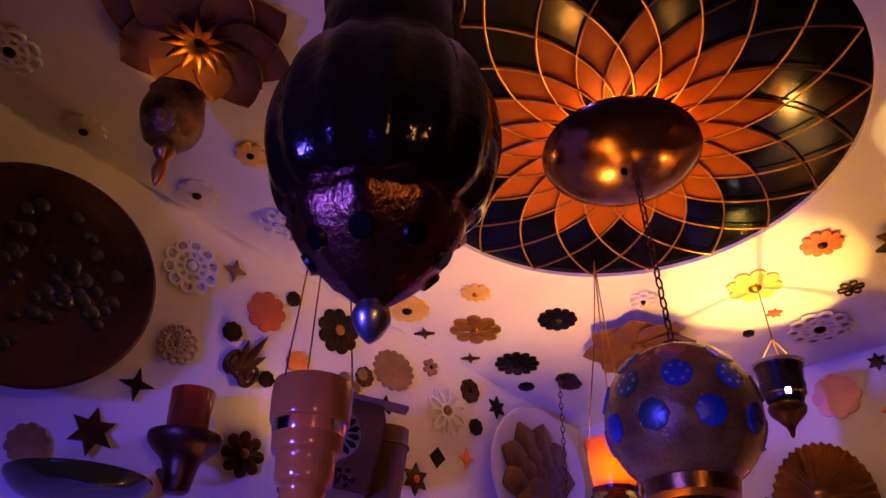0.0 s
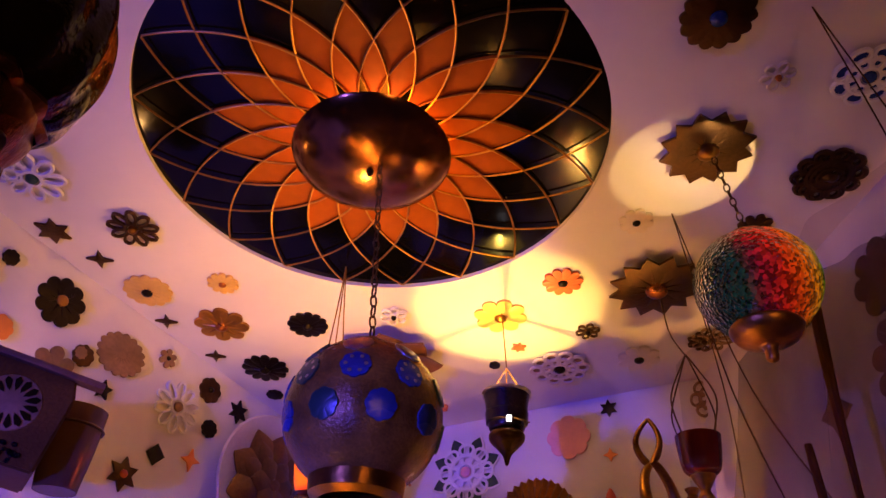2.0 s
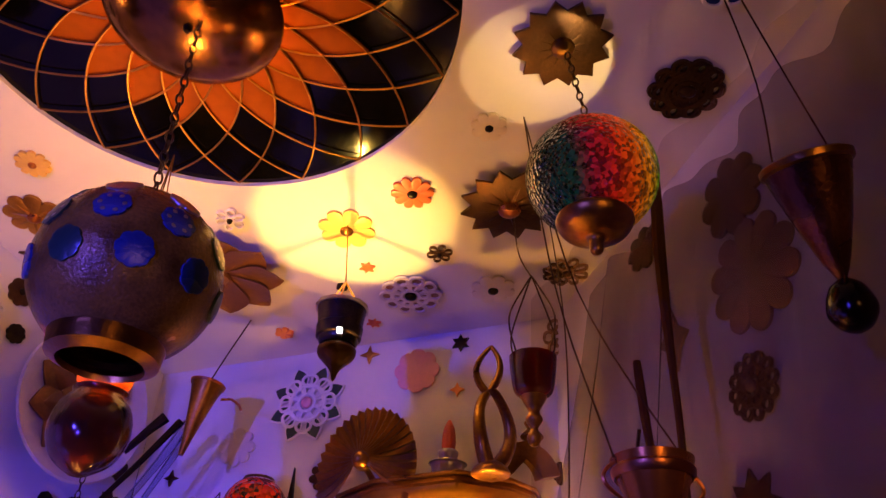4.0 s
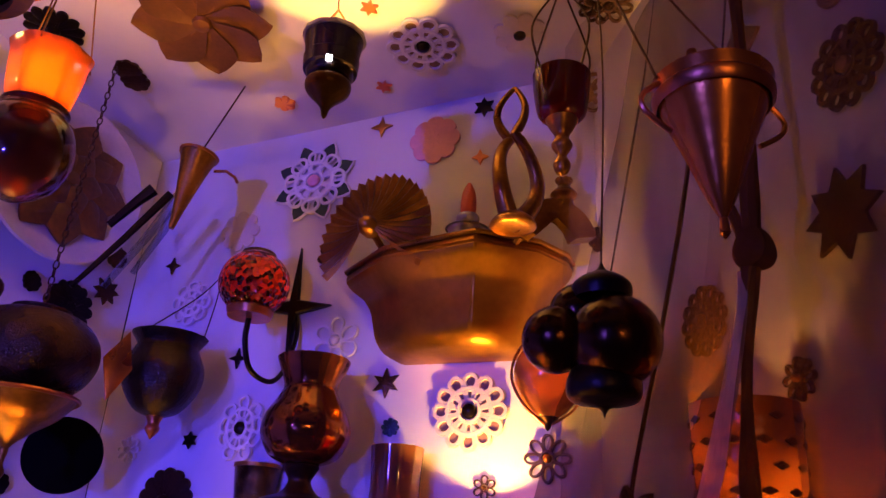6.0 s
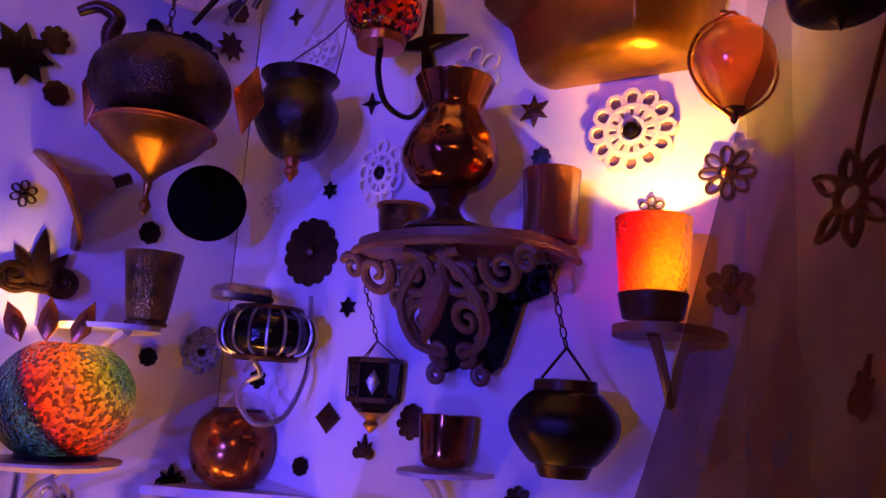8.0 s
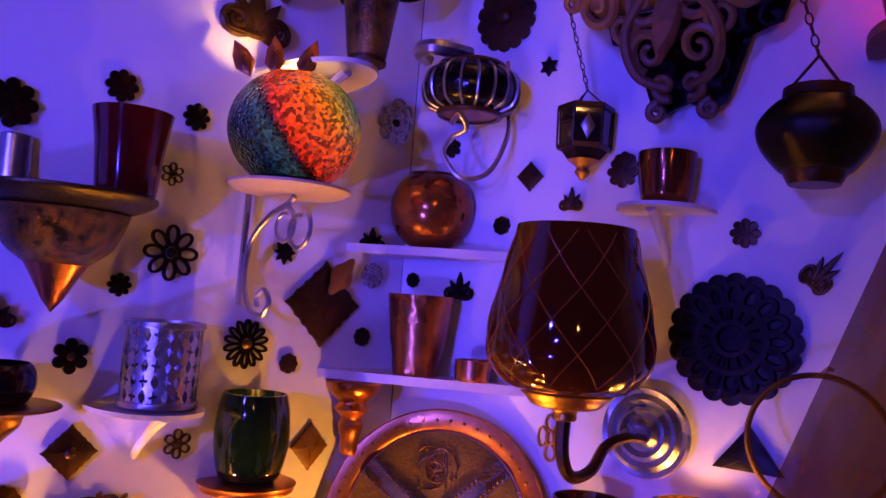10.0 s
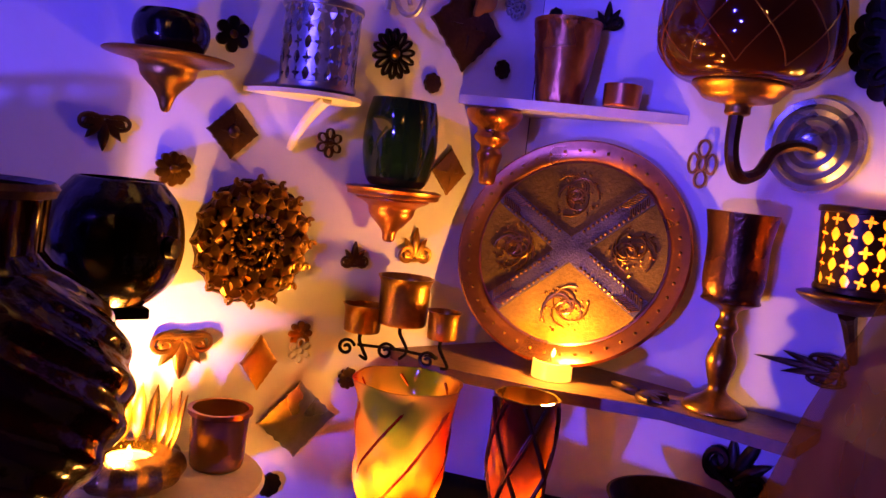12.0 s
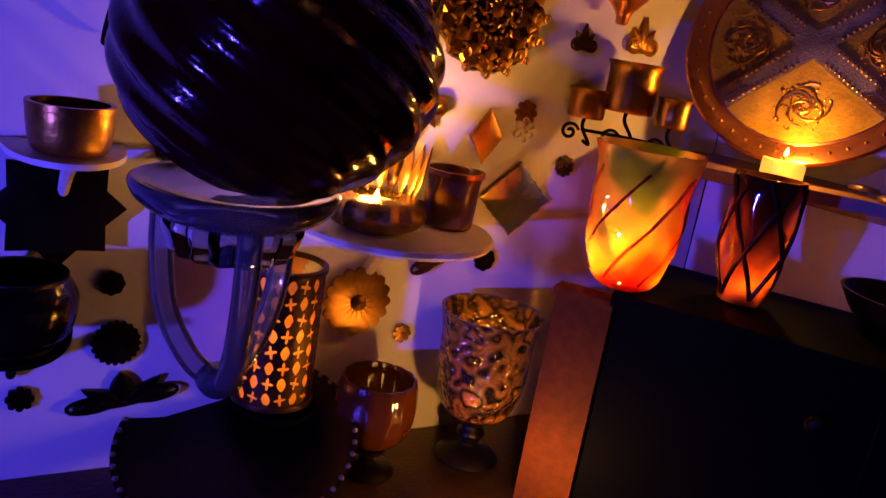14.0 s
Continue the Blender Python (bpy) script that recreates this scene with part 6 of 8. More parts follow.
def engraved_plate():
    """Copper plate with a cross of beaded bands between four relief fields, leaning in the corner."""
    m = Matrix.Translation((0.437, 1.704, 0.94)) @ pose(0, 0, 0, 0, 0, -13) @ look((0, 0, 0), (0.0, 1.0, 0.0)).to_3x3().to_4x4() @ pose(0, 0, 0, -19, 0, 6)
    top = thing("engraved_plate", m, "round embossed copper plate with beaded cross, leaning in the corner", "plate")
    part("dish", lathe([(0, -0.006), (0.12, -0.006), (0.146, 0.003), (0.149, 0.007), (0.146, 0.01), (0.126, 0.005), (0.122, 0.0), (0, 0.0)], 80), COPPER, top, "copper dish with a broad rim")
    part("field", lathe([(0.119, 0.0), (0.119, 0.002), (0, 0.002)], 72), material("olive_brass", (0.36, 0.2, 0.014), 0.45, 0.0, 0.4, 40, 0.5, (0.16, 0.09, 0.007), Specular_IOR_Level=0.08), top, "brassy sunk field")
    band = bmesh.new()
    for q in (38, 142):
        c, s = math.cos(radians(q)), math.sin(radians(q))
        rows = [(-0.118, -0.013), (0.118, -0.013), (0.118, 0.013), (-0.118, 0.013)]
        slab([(x * c - y * s, x * s + y * c) for x, y in rows], 0.002, 0.005 + 0.0004 * (q > 90), bm=band)
    part("cross_band", band, material("worn_pewter", (0.3, 0.22, 0.1), 0.34, 0.6, 0.4, 60, 0.6, (0.12, 0.085, 0.035)), top, "silvery cross band")
    bead = bmesh.new()
    bmesh.ops.create_icosphere(bead, subdivisions=1, radius=0.0026)
    first = part("bead", bead, BRASS, top)
    first.matrix_basis = Matrix.Translation((0.134, 0, 0.007))
    for i in range(1, 44):
        a = 2 * math.pi * i / 44
        again(first, Matrix.Translation((0.134 * math.cos(a), 0.134 * math.sin(a), 0.007)))
    for q in (38, 142, 218, 322):
        for k in range(4, 17):
            for side in (-0.0095, 0.0095):
                x, y, a = 0.0068 * k, side, radians(q)
                again(first, Matrix.Translation((x * math.cos(a) - y * math.sin(a), x * math.sin(a) + y * math.cos(a), 0.0055)))
    for i, q in enumerate((90, 180, 270, 0)):
        bm = bmesh.new()
        rng = random.Random(20 + i)
        cx, cy = 0.075 * math.cos(radians(q)), 0.075 * math.sin(radians(q))
        for k in range(7):
            a = radians(360 * k / 7 + q)
            turn_, size_ = rng.choice((-1, 1)), rng.uniform(0.5, 1.0)
            rows = [(cx + 0.006 * math.cos(a) + (0.006 + 0.02 * size_ * (1 - j / 14)) * math.cos(a + 0.42 * turn_ * j), cy + 0.006 * math.sin(a) + (0.006 + 0.02 * size_ * (1 - j / 14)) * math.sin(a + 0.42 * turn_ * j), 0.003) for j in range(12)]
            tube(rows, 0.0014, 5, bm=bm)
        for k in range(60):
            a, r = rng.uniform(0, 6.28), rng.uniform(0.003, 0.033)
            bmesh.ops.create_icosphere(bm, subdivisions=1, radius=rng.uniform(0.0014, 0.0028), matrix=Matrix.Translation((cx + r * math.cos(a), cy + r * math.sin(a), 0.002)))
        part("relief", bm, BRASS, top, "embossed floral relief")
    first = None
    for q in (38, 142, 218, 322):
        for k in range(9):
            for side in (-1, 1):
                m = pose(0, 0, 0, 0, 0, q) @ Matrix.Translation((0.086 + 0.0034 * k, side * 0.0062, 0.0064)) @ pose(0, 0, 0, 0, 0, -side * 52)
                if first:
                    again(first, m)
                else:
                    first = part("chevron", tube([(-0.006, 0, 0), (0, 0, 0.0006), (0.006, 0, 0)], 0.0009, 5), BRASS, top)
                    first.matrix_basis = m


engraved_plate()

SHELF = 0.785
rows = [spot_on("L", 0.2, 0) - CORNER, Vector((-0.075, -0.205, 0)), Vector((0.06, -0.235, 0)), spot_on("R", 0.30, 0, 0.1) - CORNER, spot_on("R", 0.44, 0, 0.092) - CORNER, spot_on("R", 0.44, 0) - CORNER, Vector((0, 0, 0))]
top = thing("corner_shelf", Matrix.Translation((CORNER.x, CORNER.y, SHELF)), "worn wooden corner shelf with candle and plate", "shelf")
part("board", slab([(p.x, p.y) for p in rows], -0.014, 0.0), WOOD, top, "worn wooden board")
part("cleat", box(0.03, -0.022, -0.034, 0.4, -0.004, -0.014, 0.002), WOOD, top).matrix_basis = up_at("R", 0, 0).to_3x3().to_4x4()
part("cleat", box(-0.19, -0.022, -0.034, -0.03, -0.004, -0.014, 0.002), WOOD, top).matrix_basis = up_at("L", 0, 0).to_3x3().to_4x4()


def votive_candle(name, m, r, h, mat, label, watts):
    top = thing(name, m, label, "candle")
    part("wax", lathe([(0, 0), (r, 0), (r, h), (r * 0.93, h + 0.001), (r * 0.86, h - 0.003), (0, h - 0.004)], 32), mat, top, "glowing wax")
    flame_in(top, h - 0.004, 0.0045, 0.02)
    flame_lamp(m @ Vector((0, -0.03, h + 0.035)), watts)


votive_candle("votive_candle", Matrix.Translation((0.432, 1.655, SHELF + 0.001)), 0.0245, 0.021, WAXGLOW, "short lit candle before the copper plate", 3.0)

top = thing("goblet", Matrix.Translation((0.619, 1.618, SHELF)), "turned brass goblet candle holder on the corner shelf", "goblet")
part("cup", lathe(shell([(0.03, 0.126), (0.033, 0.128), (0.031, 0.134), (0.034, 0.15), (0.034, 0.192), (0.04, 0.228)], 0.0025), 44), DARKCOPPER, top, "coppery cup")
part("stem", lathe(smooth_rows([(0, 0), (0.034, 0.0), (0.033, 0.008), (0.02, 0.016), (0.01, 0.026), (0.014, 0.042), (0.017, 0.06), (0.011, 0.078), (0.008, 0.088), (0.013, 0.098), (0.009, 0.108), (0.012, 0.118), (0.03, 0.127), (0, 0.13)], 4), 40), BRASS, top, "baluster stem")


def pierced_cup(name, m, r0, r1, h, mat, label, n, lit=0.0, category="candle holder"):
    """A metal cylinder with rolled bands; leaf and quatrefoil openings go right through its wall."""
    top = thing(name, m, label, category)
    levels = max(3, round(h / 0.018))
    step, turn, wall, k = (h - 0.012) / levels, math.pi / n, 0.0012, 16
    bm = bmesh.new()
    rng = random.Random(n)

    def place(a, z, inward):
        r = r0 + (r1 - r0) * z / h - inward
        return bm.verts.new((r * math.cos(a), r * math.sin(a), z))

    for lev in range(levels):
        for i in range(2 * n):
            a0, z0 = turn * (i + 0.5), 0.006 + step * (lev + 0.5)
            size, lean = rng.uniform(0.92, 1.0), rng.uniform(-0.25, 0.25)
            rings = []
            for inward in (0.0, wall):
                rim, hole = [], []
                for j in range(k):
                    q = 2 * math.pi * j / k
                    c, s = math.cos(q), math.sin(q)
                    e = max(abs(c), abs(s))
                    rim.append(place(a0 + c / e * turn / 2, z0 + s / e * step / 2, inward))
                    if (i + lev) % 2:
                        w = 0.49 * (0.64 + 0.36 * math.cos(4 * q + 4 * lean))
                        u, v = w * c, w * s
                    else:
                        u, v = 0.36 * c * (1 - 0.35 * abs(s)) + 0.2 * lean * s, 0.46 * s
                    hole.append(place(a0 + u * size * turn, z0 + v * size * step, inward))
                rings.append((rim, hole))
            (ro, ho), (ri, hi) = rings
            for j in range(k):
                g = (j + 1) % k
                bm.faces.new((ro[j], ro[g], ho[g], ho[j]))
                bm.faces.new((ri[g], ri[j], hi[j], hi[g]))
                bm.faces.new((ho[j], ho[g], hi[g], hi[j]))
    bmesh.ops.remove_doubles(bm, verts=bm.verts[:], dist=0.00005)
    part("body", bm, mat, top, "pierced metal wall")
    for z, r in ((0.004, r0), (h - 0.004, r1)):
        part("band", lathe([(r - 0.002, z - 0.004), (r + 0.002, z - 0.003), (r + 0.0025, z), (r + 0.002, z + 0.003), (r - 0.002, z + 0.004), (r - 0.002, z - 0.004)], 44), mat, top, "rolled band")
    part("floor_plate", lathe([(0, 0.0005), (r0 - 0.001, 0.0005), (r0 - 0.001, 0.002), (0, 0.002)], 36), mat, top)
    if lit:
        part("liner", lathe([(r0 - 0.003, 0.003), ((r0 + r1) / 2 - 0.003, h / 2), (r1 - 0.003, h - 0.006)], 44), LINER, top, "yellow glass liner")
        tealight(top, 0.003, 0.017)
        flame_lamp(m @ Vector((0, 0, h * 0.5)), lit)
    return top


pierced_cup("pierced_cup", Matrix.Translation((0.142, 1.523, 1.088)), 0.04, 0.041, 0.092, SILVER, "pierced silver metal candle cup on small shelf", 11)
wall_shelf("glass_shelf", up_at("L", 0.377, 1.085, 0.0), 0.12, 0.1, PALE, "small white bow-fronted wall shelf", 0.005, 0.055)

cup("candle_glass", Matrix.Translation((0.218, 1.628, 0.995)), [(0.03, 0.0), (0.038, 0.01), (0.0445, 0.045), (0.043, 0.08), (0.038, 0.103)], glass("bottle_green_glass", (0.02, 0.05, 0.018), 0.06, 0.3), "dark bottle-green glass tumbler on orange bracket", "glass", lit=0.25, light_z=0.03)
top = thing("wall_bracket", Matrix.Translation((0.215, 1.635, 0.993)) @ up_at("L", 0, 0).to_3x3().to_4x4(), "turned orange copper wall bracket", "bracket")
part("board", lathe(smooth_rows([(0, -0.012), (0.05, -0.012), (0.056, -0.006), (0.054, 0.0), (0, 0.001)], 3), 40), COPPER, top)
part("corbel", lathe(smooth_rows([(0, -0.066), (0.007, -0.064), (0.01, -0.052), (0.026, -0.034), (0.03, -0.022), (0.044, -0.013), (0, -0.012)], 4), 36), COPPER, top, "turned pendant corbel")

m = Matrix.Translation((0.72, 1.548, 0.944))
pierced_cup("pierced_lantern", m, 0.036, 0.041, 0.088, BRONZE, "pierced dark metal candle lantern, lit yellow inside", 8, lit=0.5)
top = thing("wall_bracket", up_at("R", 0.458, 0.942, 0.055), "dark cast metal bracket under a lantern", "bracket")
part("dish", lathe(smooth_rows([(0, -0.02), (0.02, -0.018), (0.045, -0.008), (0.048, 0.0), (0, 0.001)], 4), 36), BRONZE, top)
part("leg", tube(curve_points([(0, 0, -0.018), (0, 0.02, -0.035), (0.002, 0.052, -0.075)]), 0.01, 8, taper=lambda t: 1 - 0.5 * t), BRONZE, top)


def mosaic_on_bracket():
    x, y = 0.253, 1.566
    top = thing("globe_lamp", Matrix.Translation((x, y, 1.407)), "mosaic glass globe in blue and orange bands, lit", "lamp")
    r = 0.076
    rows = [(r * math.cos(radians(a)), 0.92 * r * math.sin(radians(a))) for a in range(-58, 64, 6)]
    part("globe", lathe(rows, 56), BANDMOSAIC, top, "mosaic glass globe")
    part("base", lathe([(0, -0.064), (0.044, -0.064), (0.042, -0.058), (0, -0.058)], 32), IRON, top)
    lamp("globe_light", "POINT", Matrix.Translation((x + 0.012, y - 0.02, 1.42)), 0.28, (1.0, 0.55, 0.25), 0.012)
    lamp("globe_top_light", "SPOT", look((x - 0.012, y + 0.01, 1.468), (0.13, 1.64, 1.72)), 1.1, (1.0, 0.5, 0.12), 0.006, spot=110, blend=0.5)
    leaf = slab([(0, 0), (0.012, 0.018), (0.01, 0.036), (0, 0.056), (-0.01, 0.036), (-0.012, 0.018)], 0, 0.002, crown=0.003)
    first = part("leaf", leaf, COPPER, top, "pointed copper leaf")
    first.matrix_basis = pose(-0.03, 0.0, 0.062, 75, 0, 0) @ pose(0, 0, 0, 0, 0, 8)
    for dx, q in ((0.0, -14), (-0.058, 30)):
        again(first, pose(dx, 0, 0.06, 75, 0, 0) @ pose(0, 0, 0, 0, 0, q))
    s = thing("scroll_bracket", Matrix.Translation((x, y, 1.342)) @ up_at("L", 0, 0).to_3x3().to_4x4(), "white dish shelf on a scrolled silver iron bracket", "bracket")
    part("dish", lathe([(0, -0.01), (0.06, -0.009), (0.07, -0.003), (0.07, 0.0), (0, 0.0)], 44), material("cream_dish", (0.5, 0.36, 0.2), 0.45, 0.0, 0.15, 24, 0.2), s, "cream round dish")
    part("back_rod", tube([(0, 0.09, 0.0), (0, 0.092, -0.14)], 0.004, 8), SILVER, s, "upright twisted rod")
    rows = [(0, -0.012, -0.012), (0, 0.0, -0.02), (0, 0.039, -0.034), (0, 0.073, -0.062), (0, 0.083, -0.105), (0, 0.066, -0.142), (0, 0.036, -0.15), (0, 0.022, -0.134), (0, 0.034, -0.12), (0, 0.05, -0.128), (0, 0.046, -0.14)]
    scroll_arm(s, rows, 0.0038, SILVER, "scroll", "curled silver scroll")
    for cy, cz, r_ in ((0.004, -0.045, 0.022), (-0.026, -0.05, 0.025)):
        scroll_arm(s, [(0, cy + r_ * (1 - 0.35 * k / 18) * math.cos(1.6 + 0.36 * k), cz + r_ * (1 - 0.35 * k / 18) * math.sin(1.6 + 0.36 * k)) for k in range(19)], 0.0028, SILVER, "scroll", "curled silver scroll")


mosaic_on_bracket()


def cone_bracket():
    x, y = 0.054, 1.45
    top = thing("wall_bracket", Matrix.Translation((x, y, 1.297)), "mosaic cone wall bracket with a wide fluted dish", "bracket")
    part("dish", lathe(smooth_rows([(0, -0.014), (0.05, -0.014), (0.08, -0.004), (0.091, 0.004), (0.088, 0.008), (0.07, 0.003), (0, 0.0)], 4), 56, 24, 0.012), material("olive_bronze", (0.12, 0.085, 0.025), 0.32, 0.8, 0.35, 40, 0.4), top, "fluted olive bronze dish")
    part("cone", lathe(smooth_rows([(0.066, -0.012), (0.06, -0.03), (0.05, -0.05), (0.03, -0.066)], 4), 48), material("gold_black_mosaic", (0.3, 0.16, 0.02), 0.14, 0.9, 0.4, 240, 0.9, (0.006, 0.005, 0.004)), top, "gold and black mosaic cone")
    part("tip", lathe([(0.03, -0.066), (0.022, -0.08), (0.01, -0.102), (0, -0.115)], 32), COPPER, top, "copper tip")
    part("arm", tube([(-0.02, 0.01, -0.03), (-0.05, 0.04, -0.03)], 0.008, 8), BRONZE, top)
    c = thing("candle", Matrix.Translation((0.0, 1.445, 1.302)), "short silver-grey candle on the dish", "candle")
    part("wax", lathe([(0, 0), (0.017, 0), (0.017, 0.055), (0.014, 0.057), (0, 0.054)], 24), SILVER, c)
    cup("votive_glass", Matrix.Translation((0.112, 1.462, 1.303)), [(0.026, 0.0), (0.03, 0.006), (0.034, 0.05), (0.04, 0.09)], RUBY, "dark red glass cup on the dish", "glass")


cone_bracket()


def small_left_lamp():
    top = thing("candle_sconce", Matrix.Translation((0.038, 1.40, 1.105)), "small dark pot on a brass leaf wall bracket", "sconce")
    part("pot", lathe(smooth_rows([(0, -0.01), (0.024, -0.01), (0.034, 0.004), (0.034, 0.02), (0.028, 0.03), (0.026, 0.024), (0, 0.02)], 4), 36), PURPLEBLACK, top, "dark glass pot")
    part("bracket", lathe(smooth_rows([(0, -0.062), (0.004, -0.06), (0.01, -0.045), (0.024, -0.03), (0.03, -0.018), (0.058, -0.012), (0.05, -0.008), (0, -0.01)], 4), 40), BRASS, top, "brass leaf dish")
    part("arm", tube([(0, 0, -0.03), (-0.04, 0.05, -0.03), (-0.06, 0.06, -0.02)], 0.006, 8), BRASS, top)


small_left_lamp()


def ornate_rosette():
    """Large cast rosette: three crowns of curled leaves and beads round a boss."""
    top = thing("rosette_plaque", on("L", 0.411, 0.918, 0.004), "large ornate gilt bronze leaf rosette plaque", "wall ornament")
    part("ground", lathe([(0, 0), (0.069, 0.0), (0.067, 0.005), (0, 0.007)], 48, 14, 0.03), BRONZE, top, "dark ground disc")
    for n, r0, r1, w, lift, mat in ((16, 0.036, 0.074, 0.019, 0.004, BRASS), (14, 0.03, 0.06, 0.0145, 0.008, BRASS), (10, 0.008, 0.024, 0.005, 0.009, BRASS)):
        rows = [(r0 + (r1 - r0) * t, w * (0.55 + 0.45 * math.cos(9 * t)) * math.sin(math.pi * min(1, 0.15 + 0.85 * t))) for t in [i / 9 for i in range(10)]]
        leaf = part("leaf", slab(rows + [(a, -b) for a, b in rows[::-1][1:]], lift, lift + 0.003, crown=0.005), mat, top, "curled cast leaf")
        for i in range(1, n):
            again(leaf, pose(0, 0, 0, 0, 0, 360 * (i + 0.5 * (w < 0.015)) / n))
        curl = part("curl", tube([(r1 - 0.004 + 0.004 * math.cos(q), 0.004 * math.sin(q), lift + 0.006) for q in [4.5 * j / 8 for j in range(9)]], 0.0022, 5), mat, top)
        for i in range(1, n):
            again(curl, pose(0, 0, 0, 0, 0, 360 * i / n))
    bead = bmesh.new()
    bmesh.ops.create_icosphere(bead, subdivisions=1, radius=0.0032)
    first = part("bead", bead, GOLD, top)
    first.matrix_basis = Matrix.Translation((0.03, 0, 0.012))
    for i in range(1, 26):
        a = 2 * math.pi * i / 26
        again(first, Matrix.Translation((0.03 * math.cos(a), 0.03 * math.sin(a), 0.012)))
    part("boss", lathe([(0.01, 0.006), (0.009, 0.014), (0.004, 0.018), (0, 0.0185)], 20), BRASS, top)


ornate_rosette()


def black_globe():
    top = thing("glass_globe_lamp", Matrix.Translation((0.031, 1.345, 0.925)), "round black lustre glass bowl on a dark shelf", "lamp")
    part("globe", lathe(shell([(0.03, -0.056), (0.05, -0.036), (0.059, -0.005), (0.054, 0.03), (0.04, 0.05), (0.036, 0.054)], 0.003), 56, 18, 0.006), PURPLEBLACK, top, "black lustre glass")
    ear = part("ear", lathe([(0, 0), (0.01, 0.0), (0.009, 0.006), (0, 0.008)], 14), IRON, top)
    ear.matrix_basis = pose(-0.058, -0.012, 0, 0, -90, 0)
    again(ear, pose(0.058, -0.012, 0, 0, 90, 0))
    solid("wall_shelf", box(-0.02, -0.07, -0.01, 0.09, 0.055, 0.0, 0.003), BLACK, Matrix.Translation((0.0, 1.35, 0.866)) @ up_at("L", 0, 0).to_3x3().to_4x4() @ pose(-0.045, 0.02, 0), "black lacquered wall shelf", "shelf")


black_globe()


def candelabra():
    top = thing("candelabra", Matrix.Translation((0.262, 1.612, SHELF)), "three-cup brass candle holder on scrolled black iron legs", "candle holder")
    cups = ((-0.018, 0.02, 0.045, 0.035, 0.058), (-0.065, 0.012, 0.03, 0.026, 0.034), (0.035, 0.005, 0.036, 0.021, 0.034))
    for x, y, z, r, h in cups:
        p = part("cup", lathe(shell([(r * 0.8, 0), (r * 0.86, 0.004), (r * 0.88, h * 0.8), (r, h)], 0.002), 36), BRASS, top, "polished brass cup")
        p.matrix_basis = Matrix.Translation((x, y, z))
        rows = [(x, y, z), (x, y - 0.004, z - 0.012), (x + 0.012, y - 0.012, z - 0.03), (x + 0.004, y - 0.016, 0.004)]
        scroll_arm(top, rows, 0.0025, IRON, "leg", "bent black iron leg")
        part("curl", tube([(x + q_x * 1.0, y - 0.02, 0.012 + q_z) for q_x, _, q_z in spiral(-0.012, 0.0, 0.011, 0.002, 1.4, 0.3)], 0.0022, 6), IRON, top, "black iron curl")
    part("tie", tube([(-0.065, -0.002, 0.016), (-0.018, 0.004, 0.016), (0.035, -0.01, 0.016)], 0.0022, 6), IRON, top)


candelabra()


# ---- low cabinet with glasses ----
TOP = 0.667
top = thing("black_cabinet", Matrix.Translation((0.292, 1.43, 0)) @ pose(0, 0, 0, 0, 0, -8), "black lacquered cabinet below the corner shelf", "cabinet")
part("body", box(0, 0, 0.03, 0.5, 0.17, TOP - 0.016, 0.003), BLACK, top, "black lacquered body")
part("top_board", box(-0.006, -0.008, TOP - 0.016, 0.506, 0.175, TOP, 0.003), BLACK, top)
part("plinth", box(0.01, 0.012, 0, 0.49, 0.16, 0.03, 0.002), BLACK, top)
part("knob", lathe([(0.004, 0), (0.008, 0.004), (0.01, 0.012), (0.006, 0.018), (0, 0.019)], 20), IRON, top, "round metal knob").matrix_basis = pose(0.2, -0.001, 0.6, 90)
part("door_line", box(0.247, -0.0015, 0.05, 0.2495, 0.001, TOP - 0.02), IRON, top)
top = thing("wooden_panel", Matrix.Translation((0.292, 1.43, 0)) @ pose(0, 0, 0, 0, 0, -8), "brown wooden panel beside the black cabinet", "panel")
part("board", box(-0.064, 0.0, 0.0, -0.003, 0.022, TOP - 0.022, 0.003), REDWOOD, top)
part("edge_strip", box(-0.067, -0.003, TOP - 0.022, -0.003, 0.025, TOP - 0.012, 0.002), REDWOOD, top, "worn wooden edge strip")
votive_candle("votive_candle", Matrix.Translation((0.252, 1.375, 0.401)), 0.02, 0.026, WAXGLOW, "lit candle low beside the wooden panel", 2.4)


def tulip_glass():
    """A twisted tulip cup of thin milky glass that lets most of its candle through."""
    mat = glass("swirl_glass", (0.9, 0.5, 0.2), 0.06, 0.26, 0.25, 60, ((0.35, 0.4, 0.1), (0.98, 0.7, 0.2), (0.95, 0.5, 0.1), (0.9, 0.16, 0.04), (0.6, 0.05, 0.03)))
    for n in mat.node_tree.nodes:
        if n.bl_idname == "ShaderNodeMixShader" and 0.55 < n.inputs[0].default_value < 0.65:
            n.inputs[0].default_value = 0.94
    m = Matrix.Translation((0.29, 1.452, TOP + 0.001))
    top = cup("tulip_glass", m, [(0.024, 0.0), (0.033, 0.008), (0.044, 0.04), (0.046, 0.08), (0.047, 0.11), (0.055, 0.142)], mat, "swirled tulip glass in red, amber and green, lit", "candle glass", ribs=6, depth=0.025, twist=3.0, lit=6.5, light_z=0.024)
    for i in range(6):
        rows = []
        for k in range(16):
            q = k / 15
            z = 0.01 + 0.125 * q
            r = 0.0345 + 0.012 * min(1, q * 2.2) + 0.008 * max(0, q - 0.6)
            a = 2 * math.pi * i / 6 + 1.9 * q
            rows.append((r * math.cos(a), r * math.sin(a), z))
        part("swirl", tube(rows, 0.0016, 5), RUBY if i % 2 else AMBER, top, "wound glass thread")


tulip_glass()


